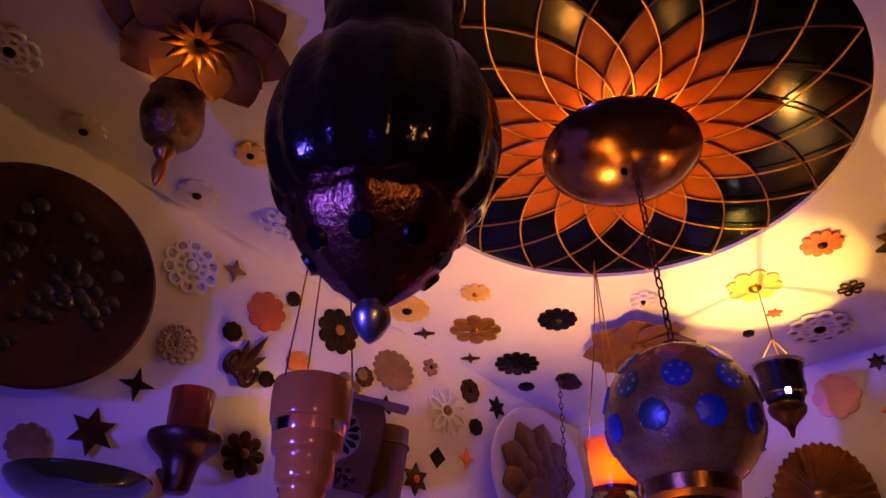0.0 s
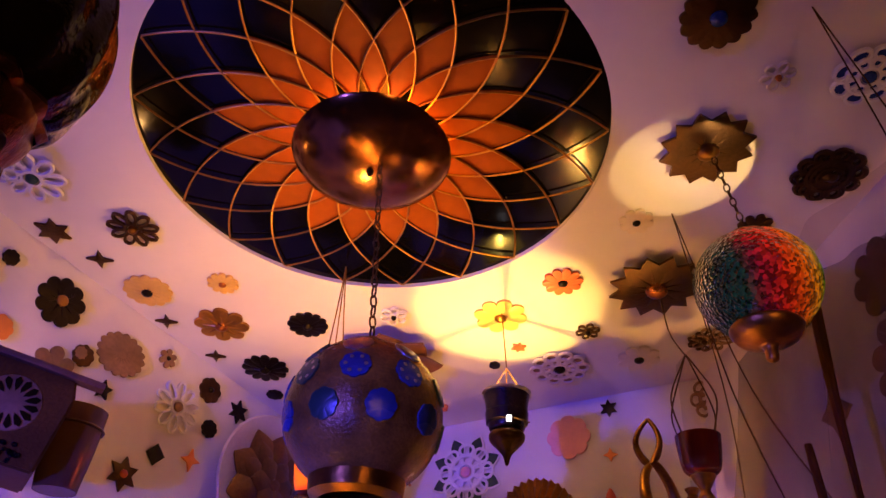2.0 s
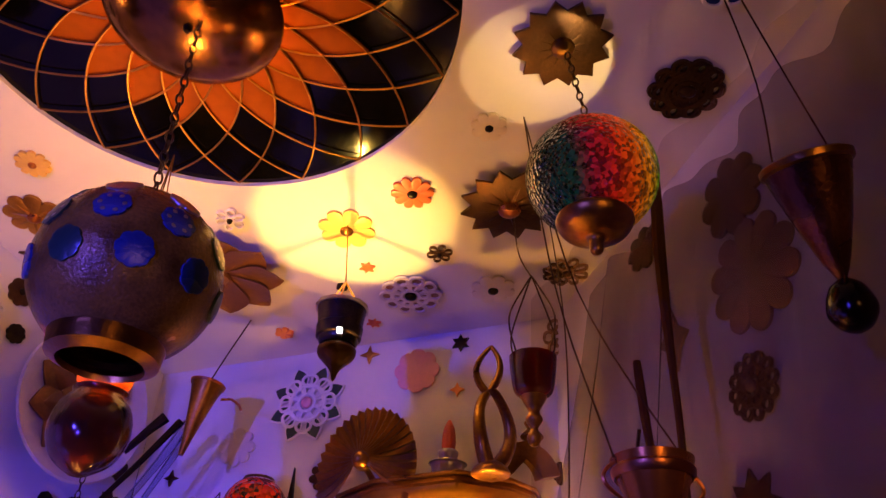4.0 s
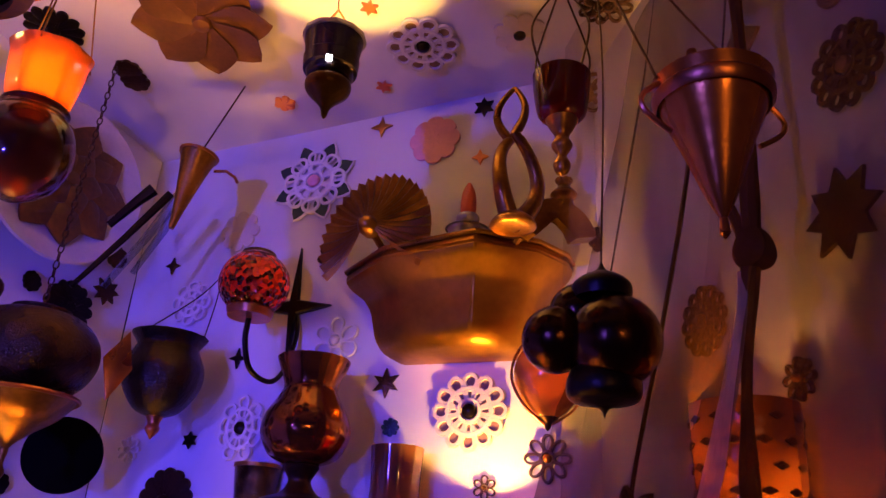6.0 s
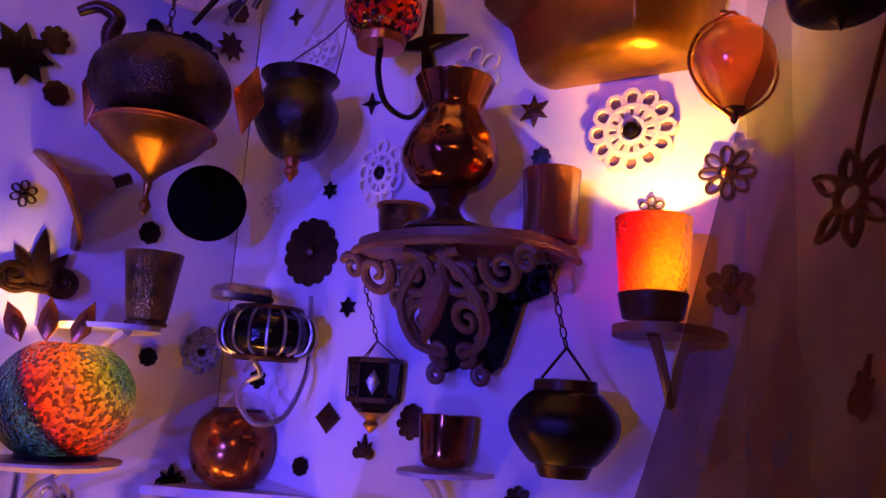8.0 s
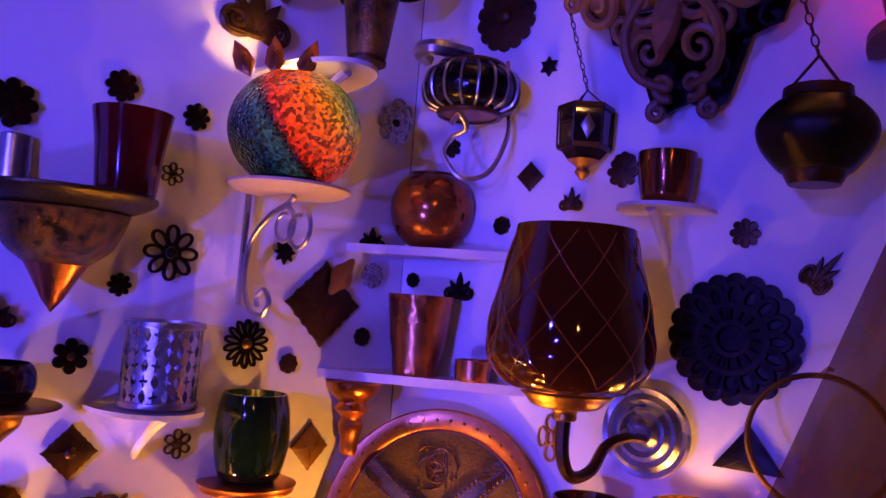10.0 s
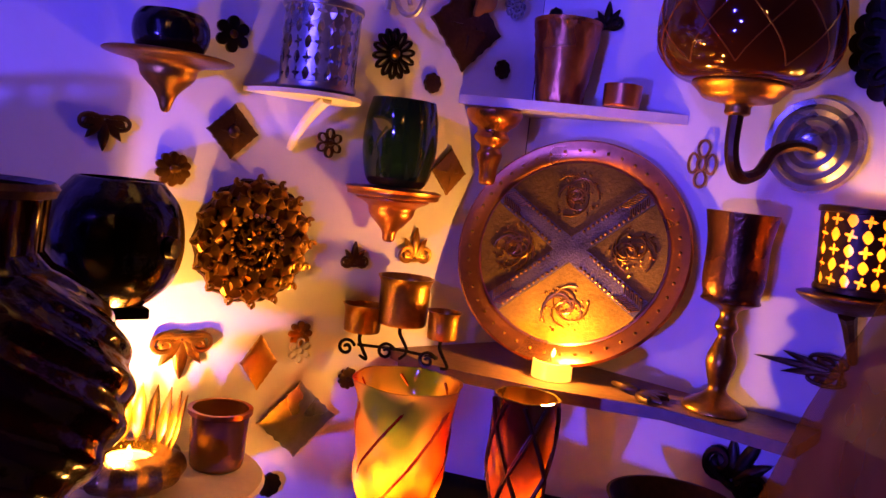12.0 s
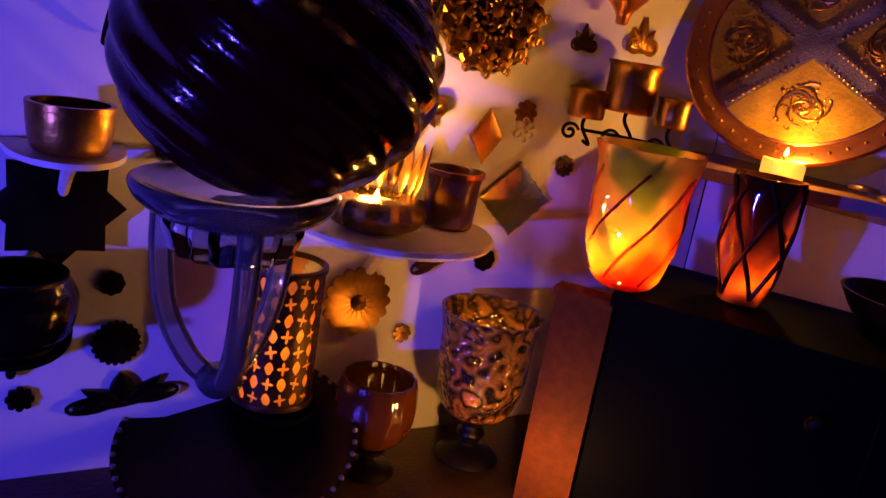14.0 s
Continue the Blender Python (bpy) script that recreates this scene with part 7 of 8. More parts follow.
def twist_glass():
    m = Matrix.Translation((0.408, 1.502, TOP + 0.001))
    top = cup("twist_glass", m, [(0.021, 0.0), (0.023, 0.006), (0.031, 0.05), (0.033, 0.09), (0.034, 0.132)], glass("golden_brown_glass", (0.45, 0.17, 0.02), 0.06, 0.12, tints=((0.06, 0.02, 0.004), (0.25, 0.09, 0.012), (0.8, 0.35, 0.03), (0.12, 0.04, 0.006))), "golden brown glass tumbler with crossed dark ribs, lit", "candle glass", ribs=8, depth=0.03, twist=2.0, lit=3.2, light_z=0.04)
    for s in (1, -1):
        first = None
        rows = []
        for k in range(16):
            q = k / 15
            r = 0.0235 + 0.0095 * min(1, q * 2.6) + 0.0015 * q
            a = s * 1.6 * q
            rows.append((r * math.cos(a), r * math.sin(a), 0.008 + 0.12 * q))
        first = part("rib", tube(rows, 0.0026, 6), BRONZE, top, "dark gold rib")
        for i in range(1, 5):
            again(first, pose(0, 0, 0, 0, 0, 72 * i))


twist_glass()
cup("dark_dish", Matrix.Translation((0.575, 1.53, TOP + 0.001)), [(0.035, 0.0), (0.055, 0.01), (0.07, 0.032), (0.072, 0.036)], BRONZE, "dark shallow metal dish on the cabinet", "dish")


# ---- round shelf on the west wall ----
ROUND = 0.682
top = thing("round_shelf", Matrix.Translation((0.045, 1.425, ROUND)) @ up_at("L", 0, 0).to_3x3().to_4x4(), "white round wall shelf holding a lit glass flower", "shelf")
part("board", lathe([(0, -0.008), (0.108, -0.008), (0.111, -0.004), (0.108, 0.0), (0, 0.0)], 56), PALE, top)
part("bracket", tube(curve_points([(0, -0.04, -0.008), (0, 0.01, -0.03), (0, 0.05, -0.08)]), 0.008, 8), PALE, top)


def flower_light():
    top = thing("glass_flower_candle", Matrix.Translation((0.039, 1.384, ROUND + 0.001)), "cut glass lotus candle holder with gilt pointed crown, lit", "candle holder")
    part("bowl", lathe(shell([(0.03, 0.0), (0.045, 0.008), (0.052, 0.02), (0.046, 0.034), (0.03, 0.036)], 0.004), 56, 14, 0.05), MERCURY, top, "crackled gold glass bowl")
    tealight(top, 0.014, 0.023, 0.014)
    leaf = slab([(0, 0), (0.008, 0.02), (0.005, 0.042), (0, 0.06), (-0.005, 0.042), (-0.008, 0.02)], 0, 0.0015, crown=0.002)
    first = part("crown_leaf", leaf, GOLD, top, "gilt pointed leaf")
    first.matrix_basis = pose(0.0, 0.036, 0.03, 78, 0, 0)
    for i in range(1, 9):
        a = -70 + 140 * i / 8
        again(first, pose(-0.04 * math.sin(radians(a)), 0.036 * math.cos(radians(a)), 0.03, 0, 0, a) @ pose(0, 0, 0, 78))
    lamp("candle_up_light", "SPOT", look((0.03, 1.39, ROUND + 0.07), (-0.03, 1.47, ROUND + 0.14)), 5.5, FLAME, 0.012, spot=140, blend=0.5)
    flame_lamp(Vector((0.036, 1.37, ROUND + 0.045)), 2.4)


flower_light()
cup("votive_glass", Matrix.Translation((0.092, 1.468, ROUND + 0.001)), [(0.024, 0.0), (0.028, 0.005), (0.0295, 0.045), (0.032, 0.062)], glass("dull_amber_glass", (0.4, 0.17, 0.04), 0.08, 0.3), "amber glass votive cup on the round shelf", "glass", rim=COPPER)


# ---- tall red globe on a glass pedestal ----
def red_globe():
    x, y, z, r = 0.062, 1.125, 0.85, 0.104
    top = thing("glass_globe", Matrix.Translation((x, y, z)), "big dark ruby glass globe with twisted flutes on glass pedestal", "glass globe")
    rows = [(r * math.cos(radians(a)), 0.88 * r * math.sin(radians(a))) for a in range(-66, 61, 2)]
    part("globe", lathe(rows + [(0.045, 0.088), (0.047, 0.12), (0.05, 0.126), (0.046, 0.126), (0.042, 0.088)], 112, 12, 0.024, 2.6), material("ruby_lustre", (0.03, 0.003, 0.002), 0.05, 0.15, 0.4, 10, 0.4, (0.006, 0.002, 0.001), Specular_IOR_Level=0.4), top, "twisted dark ruby glass")
    part("lip", lathe([(0.046, 0.122), (0.051, 0.122), (0.053, 0.127), (0.05, 0.131), (0.044, 0.128), (0.046, 0.122)], 48), BRONZE, top, "dark bronze lip ring")
    p = thing("glass_pedestal", Matrix.Translation((x - 0.02, y - 0.006, z - 0.094)), "clear glass pedestal with looped legs", "pedestal")
    part("dish", lathe(smooth_rows([(0, -0.022), (0.035, -0.02), (0.06, -0.01), (0.07, 0.002), (0.067, 0.008), (0.05, 0.004), (0, 0.002)], 4), 52), SILVERGLASS, p, "clear glass dish")
    part("collar", lathe(smooth_rows([(0.04, -0.012), (0.046, -0.02), (0.042, -0.034), (0.036, -0.042), (0, -0.042)], 4), 64, 16, 0.05), SILVERGLASS, p, "fluted glass collar")
    leg = part("leg", tube(curve_points([(-0.05, 0, -0.006), (-0.05, 0, -0.05), (-0.042, 0, -0.095), (-0.02, 0, -0.13), (0.004, 0, -0.14)]), 0.0085, 12), SILVERGLASS, p, "curved glass leg")
    leg.matrix_basis = pose(0, 0, 0, 0, 0, 14)
    again(leg, pose(0, 0, 0, 0, 0, 134))
    again(leg, pose(0, 0, 0, 0, 0, 254))
    part("drop", lathe(smooth_rows([(0, -0.152), (0.01, -0.15), (0.017, -0.14), (0.012, -0.13), (0, -0.128)], 4), 28), SILVERGLASS, p, "glass drop")
    part("wall_arm", tube([(-0.02, 0.02, -0.03), (-0.11, 0.11, -0.04), (-0.195, 0.172, -0.02)], 0.007, 8), IRON, p, "black iron wall arm")


red_globe()


# ---- low shelf ----
LOW = 0.40
top = thing("low_shelf", up_at("L", 0.0, LOW, 0.0), "dark low wall shelf with glasses and lanterns", "shelf")
part("board", box(-0.95, -0.24, -0.02, -0.16, 0.0, 0.0, 0.003), BRONZE, top, "dark bronzed board")
for x in (-0.8, -0.3):
    part("bracket", tube(curve_points([(x, -0.18, -0.02), (x, -0.1, -0.05), (x, -0.015, -0.13)]), 0.008, 8), IRON, top, "black iron bracket")
goblet = cup("mercury_goblet", Matrix.Translation((0.156, 1.499, LOW + 0.055)), [(0.022, 0.0), (0.04, 0.012), (0.052, 0.045), (0.054, 0.1), (0.06, 0.134)], LITMERCURY, "gold mercury glass goblet, candle-lit", "goblet", lit=2.0, light_z=0.025)
part("stem", lathe(smooth_rows([(0, 0), (0.036, 0.0), (0.034, 0.006), (0.012, 0.014), (0.017, 0.024), (0.012, 0.032), (0.022, 0.039), (0, 0.04)], 4), 36), IRON, goblet, "dark turned foot").matrix_basis = pose(0, 0, -0.055) @ Matrix.Diagonal((1, 1, 1.4, 1))
wine = cup("wine_goblet", Matrix.Translation((0.064, 1.406, LOW + 0.032)), [(0.018, 0.0), (0.036, 0.014), (0.045, 0.04), (0.044, 0.068), (0.041, 0.082)], glass("dark_amber_glass", (0.22, 0.06, 0.012), 0.06, 0.08, 0.3, 50), "small ribbed amber goblet, candle-lit", "goblet", ribs=14, depth=0.02, lit=0.35, foot=IRON, light_z=0.012)
part("stem", lathe(smooth_rows([(0, -0.032), (0.03, -0.032), (0.028, -0.027), (0.008, -0.02), (0.01, -0.012), (0.017, -0.005), (0, -0.004)], 4), 32), IRON, wine, "dark turned stem")
pierced_cup("pierced_lantern", Matrix.Translation((-0.03, 1.34, 0.49)), 0.041, 0.041, 0.15, BRONZE, "tall pierced dark brass candle cylinder, lit", 9, lit=0.22)
wall_shelf("glass_shelf", up_at("L", 0.625, 0.4885, 0.0), 0.1, 0.1, BLACK, "small black wall shelf under the brass cylinder", 0.005, 0.05)
top = thing("beaded_dish", Matrix.Translation((-0.04, 1.3, LOW + 0.05)) @ pose(0, 0, 0, 20, 0, 6), "dark dish with a beaded rim on the low shelf", "dish")
part("dish", lathe([(0, -0.01), (0.09, -0.008), (0.12, 0.004), (0.122, 0.009), (0.115, 0.008), (0.09, -0.002), (0, -0.004)], 60), IRON, top)
bead = bmesh.new()
bmesh.ops.create_icosphere(bead, subdivisions=1, radius=0.0035)
first = part("bead", bead, SILVER, top)
first.matrix_basis = Matrix.Translation((0.119, 0, 0.009))
for i in range(1, 48):
    again(first, Matrix.Translation((0.119 * math.cos(2 * math.pi * i / 48), 0.119 * math.sin(2 * math.pi * i / 48), 0.009)))
cup("small_pot", up_at("L", 0.83, 0.74, 0.06), [(0.02, 0.0), (0.03, 0.004), (0.034, 0.03), (0.033, 0.04)], BRASS, "small brass tea light cup on the wall", "cup", rim=BRASS)
wall_shelf("glass_shelf", up_at("L", 0.83, 0.738, 0.0), 0.1, 0.1, PALE, "small white wall shelf", 0.005, 0.05)
cup("dark_pot", up_at("L", 0.868, 0.575, 0.06), [(0.03, 0.0), (0.045, 0.01), (0.05, 0.04), (0.04, 0.06)], PURPLEBLACK, "round black glass pot on the wall", "pot", rim=IRON, foot=IRON)
wall_shelf("glass_shelf", up_at("L", 0.868, 0.568, 0.0), 0.1, 0.1, BLACK, "small black wall shelf", 0.005, 0.05)
pierced_cup("pierced_lantern", up_at("L", 0.80, 0.885, 0.09), 0.05, 0.05, 0.11, BRONZE, "pierced dark metal lantern on the wall", 10)
wall_shelf("glass_shelf", up_at("L", 0.80, 0.883, 0.0), 0.12, 0.14, BLACK, "small black wall shelf under lantern", 0.005, 0.05)

top = thing("hanging_ring", Matrix.Translation((0.80, 1.44, 1.12)) @ on("R", 0, 0).to_3x3().to_4x4(), "large thin brass ring hung on the wall", "ring")
part("ring", tube([(0.062 * math.cos(q), 0.062 * math.sin(q), 0) for q in [2 * math.pi * i / 48 for i in range(48)]], 0.0028, 8, closed=True), BRASS, top)
part("hook", tube([(0, 0.062, 0), (0, 0.068, -0.04), (0, 0.066, -0.062)], 0.0022, 6), BRASS, top)
leaf = thing("leaf_ornament", Matrix.Translation((0.535, 1.63, SHELF + 0.001)) @ pose(0, 0, 0, 0, 0, -30), "dark cast leaf lying on the corner shelf", "ornament")
for q in (-50, -20, 10, 40, 180):
    rows = [(0.036 * k, 0.008 * math.sin(math.pi * min(1, 0.1 + 0.9 * k))) for k in [i / 7 for i in range(8)]]
    part("leaflet", slab(rows + [(x, -y) for x, y in rows[::-1][1:]], 0, 0.003, crown=0.004), BRONZE, leaf).matrix_basis = pose(0, 0, 0.0006 * (q + 60) / 30, 0, 0, q)


# ---- flat ornaments, surface by surface ----
def lotus_rose(name, a, b, r, n, label, d, heart=False):
    """A ceiling rose of broad pointed petals, with narrow brass leaves at its heart."""
    top = thing(name, on("C", a, b, d, 12), label, "ceiling ornament")
    part("stay", lathe([(r * 0.12, -d), (r * 0.12, 0.004), (0, 0.004)], 16), BRONZE, top)
    for ring, (hi, wide, lift) in enumerate(((1.0, 0.36, 0.0), (0.82, 0.27, 0.006))[:2 if heart else 1]):
        bm, m_, rows = bmesh.new(), 12, []
        for i in range(m_ + 1):
            t = i / m_
            w = wide * min(1, 0.25 + 1.5 * t) * min(1, 2.4 * (1 - t) ** 0.75)
            rows.append([bm.verts.new((r * hi * t, r * w * k, r * (0.03 * k * k + 0.05 * t * t))) for k in (-1, -0.5, 0, 0.5, 1)])
        for p, q in zip(rows, rows[1:]):
            for k in range(4):
                bm.faces.new((p[k], q[k], q[k + 1], p[k + 1]))
        bmesh.ops.remove_doubles(bm, verts=bm.verts[:], dist=r * 0.002)
        bmesh.ops.solidify(bm, geom=bm.faces[:], thickness=0.001)
        first = part("petal", bm, PETALBRASS, top, "broad pointed brown petal")
        for i in range(n):
            m = pose(0, 0, 0.002 + lift, 0, 0, 360 * (i + 0.5 * ring) / n) @ pose(0, 0, 0, 5, 0, 0)
            if i:
                again(first, m)
            else:
                first.matrix_basis = m
    if heart:
        rows = [(r * (0.06 + 0.34 * t), r * 0.05 * math.sin(math.pi * min(1, 0.2 + 0.8 * t))) for t in [i / 7 for i in range(8)]]
        leaf_ = part("heart_leaf", slab(rows + [(x, -y) for x, y in rows[::-1][1:]], 0, 0.0025, crown=0.004), BRASS, top, "narrow brass leaf")
        for i in range(12):
            m = pose(0, 0, 0.014, 0, 0, 30 * i) @ pose(0, 0, 0, 0, -10, 0)
            if i:
                again(leaf_, m)
            else:
                leaf_.matrix_basis = m
    else:
        part("boss", lathe([(r * 0.14, 0.006), (r * 0.12, 0.012), (0, 0.016)], 20), PETALBRASS, top)
    return top


plaque("ceiling_star", "C", 0.813, 0.890, 0.0603, "star", 12, BRONZE, "twelve-pointed gilt bronze star rose above a hanging globe", boss=BRASS, d=0.006, inner=0.78, ridge=0.03)
plaque("ceiling_star", "C", 0.844, 1.164, 0.0729, "star", 12, BRONZE, "dark twelve-pointed star rose with a copper centre", boss=COPPER, d=0.012, inner=0.75, ridge=0.05)
plaque("rosette_ornament", "C", 0.748, 0.705, 0.0415, "scallop", 14, BRONZE, "dark brown scalloped ceiling rose with a blue centre", boss=BLUEDOT, d=0.01)
lace("lace_flower", "C", 0.851, 0.773, 0.0198, 6, PALE, "small pale openwork flower on the ceiling", rows=1, centre=COPPER)
lace("lace_flower", "C", 0.953, 0.756, 0.0407, 8, WHITE, "white and blue openwork flower", centre=BLUEDOT, fill=BLUEDOT)
lace("lace_flower", "C", 0.986, 0.910, 0.0446, 10, BRONZE, "dark openwork flower with ten loops", centre=BRONZE)
plaque("flower_ornament", "C", 0.772, 1.040, 0.0248, "petal", 8, PALE, "pale flower with a dark centre", boss=IRON, inner=0.75)
plaque("flower_ornament", "C", 0.705, 1.190, 0.0316, "petal", 10, RED, "orange-red flower with a dark centre", boss=IRON, inner=0.7)
plaque("ceiling_rose", "C", 0.628, 1.296, 0.0438, "petal", 8, YELLOW, "pale gilt flower ceiling hook", boss=BRASS, inner=0.72)
lace("lace_flower", "C", 0.779, 1.308, 0.0199, 6, BRONZE, "small dark openwork flower on the ceiling", rows=1, centre=IRON)
plaque("star_ornament", "C", 0.677, 1.380, 0.0137, "star", 6, RED, "small orange-red star on the ceiling", inner=0.55)
lace("lace_flower", "C", 0.454, 1.322, 0.0224, 6, WHITE, "white six-lobed ring with a dark centre", rows=1, centre=IRON)
plaque("flower_ornament", "C", 0.313, 1.377, 0.0344, "petal", 12, IRON, "dark brown fluted flower on the ceiling", boss=IRON, inner=0.82, ridge=0.05)
plaque("flower_ornament", "C", 0.168, 1.402, 0.0461, "petal", 8, GOLD, "gilt flower with a copper boss", boss=COPPER, inner=0.72, ridge=0.08)
plaque("flower_ornament", "C", 0.178, 1.286, 0.0251, "petal", 10, YELLOW, "light orange flower with a brown centre", boss=COPPER, inner=0.75)
plaque("rosette_ornament", "C", 0.056, 1.327, 0.0392, "scallop", 12, YELLOW, "yellow scalloped rosette with a dark centre", boss=IRON, ridge=0.05)
lace("lace_flower", "C", 0.058, 1.173, 0.0364, 9, BRONZE, "dark gilt openwork flower on the ceiling", rows=1, centre=BRASS)
plaque("star_ornament", "C", -0.006, 1.258, 0.0209, "star", 4, BRONZE, "dark four-pointed star on the ceiling", inner=0.35)
plaque("star_ornament", "C", -0.063, 1.202, 0.0276, "star", 6, BRONZE, "brown six-pointed star on the ceiling", inner=0.55)
plaque("star_ornament", "C", 0.075, 1.409, 0.0192, "star", 4, BRONZE, "dark four-pointed star on the ceiling", inner=0.35)
plaque("star_ornament", "C", 0.150, 1.503, 0.0183, "star", 4, BRONZE, "dark four-pointed star on the ceiling", inner=0.35)
plaque("flower_ornament", "C", 0.237, 1.529, 0.0424, "petal", 12, IRON, "black twelve-petalled flower on the ceiling", boss=IRON, inner=0.75, ridge=0.06)
plaque("rosette_ornament", "C", 0.252, 1.622, 0.0163, "scallop", 8, IRON, "small dark rosette on the ceiling")
plaque("rosette_ornament", "C", 0.331, 1.593, 0.0215, "scallop", 8, BRONZE, "small brown rosette on the ceiling")
lace("lace_flower", "C", 0.762, 1.429, 0.0507, 10, PALE, "pale openwork flower with dark dots", centre=IRON, fill=TAN)
plaque("flower_ornament", "C", 0.891, 1.376, 0.0377, "petal", 8, PALE, "pale peach flower with a dark centre", boss=IRON, inner=0.75)
lace("lace_flower", "C", 0.978, 1.300, 0.0268, 8, BRONZE, "small brown openwork flower on the ceiling", rows=1, centre=BRONZE)
plaque("rosette_ornament", "C", 0.647, 1.444, 0.0101, "scallop", 6, IRON, "tiny dark rosette on the ceiling")
plaque("flower_ornament", "C", 0.573, 1.612, 0.0154, "petal", 6, RED, "small red-brown flower on the ceiling")
lace("lace_flower", "C", -0.063, 1.089, 0.0433, 8, WHITE, "white pointed openwork flower with dark lines", rows=1, centre=GREEN)
plaque("flower_ornament", "C", 0.940, 1.023, 0.0257, "petal", 8, BRONZE, "dark flower beside a hanging globe", inner=0.6)
lotus_rose("ceiling_leaf_rose", 0.454, 1.441, 0.098, 8, "large brown bronze ceiling rose with pointed petals", 0.02)
lotus_rose("lotus_rose", -0.087, 0.733, 0.108, 8, "large brown lacquered lotus ceiling rose with brass heart", 0.012, True)
lace("lace_flower", "C", -0.330, 0.741, 0.0349, 8, WHITE, "white openwork flower with dark lines", centre=IRON)
plaque("rosette_ornament", "C", -0.305, 0.874, 0.0283, "scallop", 14, PALE, "pale fluted rosette with a dark centre", boss=IRON, ridge=0.05)
plaque("rosette_ornament", "C", -0.201, 1.009, 0.0302, "scallop", 10, PALE, "pale rosette with a dark ring centre", boss=IRON)
plaque("flower_ornament", "C", -0.098, 0.937, 0.0230, "petal", 8, YELLOW, "pale yellow flower with a dark centre", boss=IRON, inner=0.75)
lace("lace_flower", "C", -0.104, 1.078, 0.0254, 6, WHITE, "white pointed openwork flower on the ceiling", rows=1)
plaque("flower_ornament", "C", 0.570, 1.612, 0.0170, "petal", 6, ORANGE, "small orange flower near the cornice", inner=0.6)
plaque("rosette_ornament", "C", 0.339, 1.616, 0.0226, "scallop", 8, BRONZE, "small dark oval rosette on the ceiling")
lace("lace_flower", "C", 0.990, 1.294, 0.0339, 8, TAN, "brown openwork flower on the ceiling", rows=1, centre=BRONZE)
plaque("flower_ornament", "C", 1.089, 1.209, 0.0257, "petal", 8, BRONZE, "dark flower at the curtain's edge", inner=0.7)
lace("lace_flower", "C", 0.992, 0.910, 0.0434, 10, BRONZE, "dark openwork flower with ten loops", centre=BRONZE)
plaque("flower_ornament", "L", 0.685, 2.210, 0.040, "petal", 9, IRON, "blackish fluted flower with a glowing brass boss", boss=GOLD, inner=0.8, ridge=0.07)
plaque("rosette_ornament", "L", 0.558, 2.180, 0.0449, "scallop", 16, TAN, "oval tan shell rosette with fine ribs", ridge=0.03, sx=1.0, sy=0.81)
plaque("rosette_ornament", "L", 0.621, 2.149, 0.0179, "scallop", 8, BRONZE, "small brown rosette on the white wall")
plaque("flower_ornament", "L", 0.467, 2.214, 0.0174, "petal", 6, TAN, "small tan flower on the white wall", boss=IRON)
plaque("flower_ornament", "L", 0.661, 2.112, 0.0343, "petal", 6, TAN, "tan flower on the white wall", inner=0.6)
plaque("star_ornament", "L", 0.569, 2.115, 0.0170, "star", 5, IRON, "small black star on the white wall")
lace("lace_flower", "L", 0.424, 2.142, 0.0442, 10, WHITE, "white openwork flower with a brown centre", rows=1, centre=TAN)
plaque("rosette_ornament", "L", 0.359, 2.200, 0.0240, "scallop", 8, BRONZE, "small brown rosette on the white wall", boss=IRON)
plaque("rosette_ornament", "L", 0.341, 2.134, 0.0166, "scallop", 8, IRON, "small dark rosette on the white wall")
plaque("diamond_ornament", "L", 0.439, 2.056, 0.0178, "lozenge", 4, IRON, "small dark diamond on the white wall")
plaque("star_ornament", "L", 0.365, 2.070, 0.0200, "star", 4, ORANGE, "small orange four-pointed star on the white wall", inner=0.4)
plaque("star_ornament", "L", 0.488, 2.009, 0.0279, "star", 6, BRONZE, "dark star with a red boss", boss=RED, inner=0.55)
plaque("star_ornament", "L", 0.280, 2.189, 0.0234, "star", 6, IRON, "dark star on the white wall")
lace("lace_flower", "L", 0.960, 2.213, 0.0406, 10, WHITE, "grey-white openwork flower on the white wall", centre=WHITE, fill=SILVER)
plaque("star_ornament", "L", 0.889, 2.238, 0.0189, "star", 4, TAN, "tan four-pointed star on the white wall", inner=0.4)
plaque("flower_ornament", "L", 0.825, 2.193, 0.0332, "petal", 8, RED, "orange-red flower on the white wall", inner=0.8)
plaque("rosette_ornament", "L", 0.779, 2.233, 0.0126, "scallop", 8, IRON, "small dark rosette on the white wall")
lace("lace_flower", "L", 0.954, 2.096, 0.0279, 12, SILVER, "grey fluted openwork rosette on the white wall", centre=SILVER)
plaque("star_ornament", "L", 0.993, 2.030, 0.0239, "star", 4, IRON, "black four-pointed star on the white wall", inner=0.32)
plaque("star_ornament", "L", 1.032, 1.960, 0.0307, "star", 6, BRONZE, "brown six-pointed star on the white wall", inner=0.5, ridge=0.08)
plaque("flower_ornament", "L", 0.820, 1.978, 0.0333, "petal", 8, BRONZE, "dark bronze flower with a boss", boss=BRASS, inner=0.65, ridge=0.08)
plaque("rosette_ornament", "L", 0.756, 2.132, 0.0193, "scallop", 8, ORANGE, "round amber disc on the white wall")
fleuron("scroll_crest", "L", 0.838, 2.116, 0.0583, 0.0874, BRONZE, "dark bronze leaf spray on the white wall", turn=-30)
plaque("rosette_ornament", "L", 0.876, 2.142, 0.0153, "scallop", 8, IRON, "small dark rosette on the white wall")
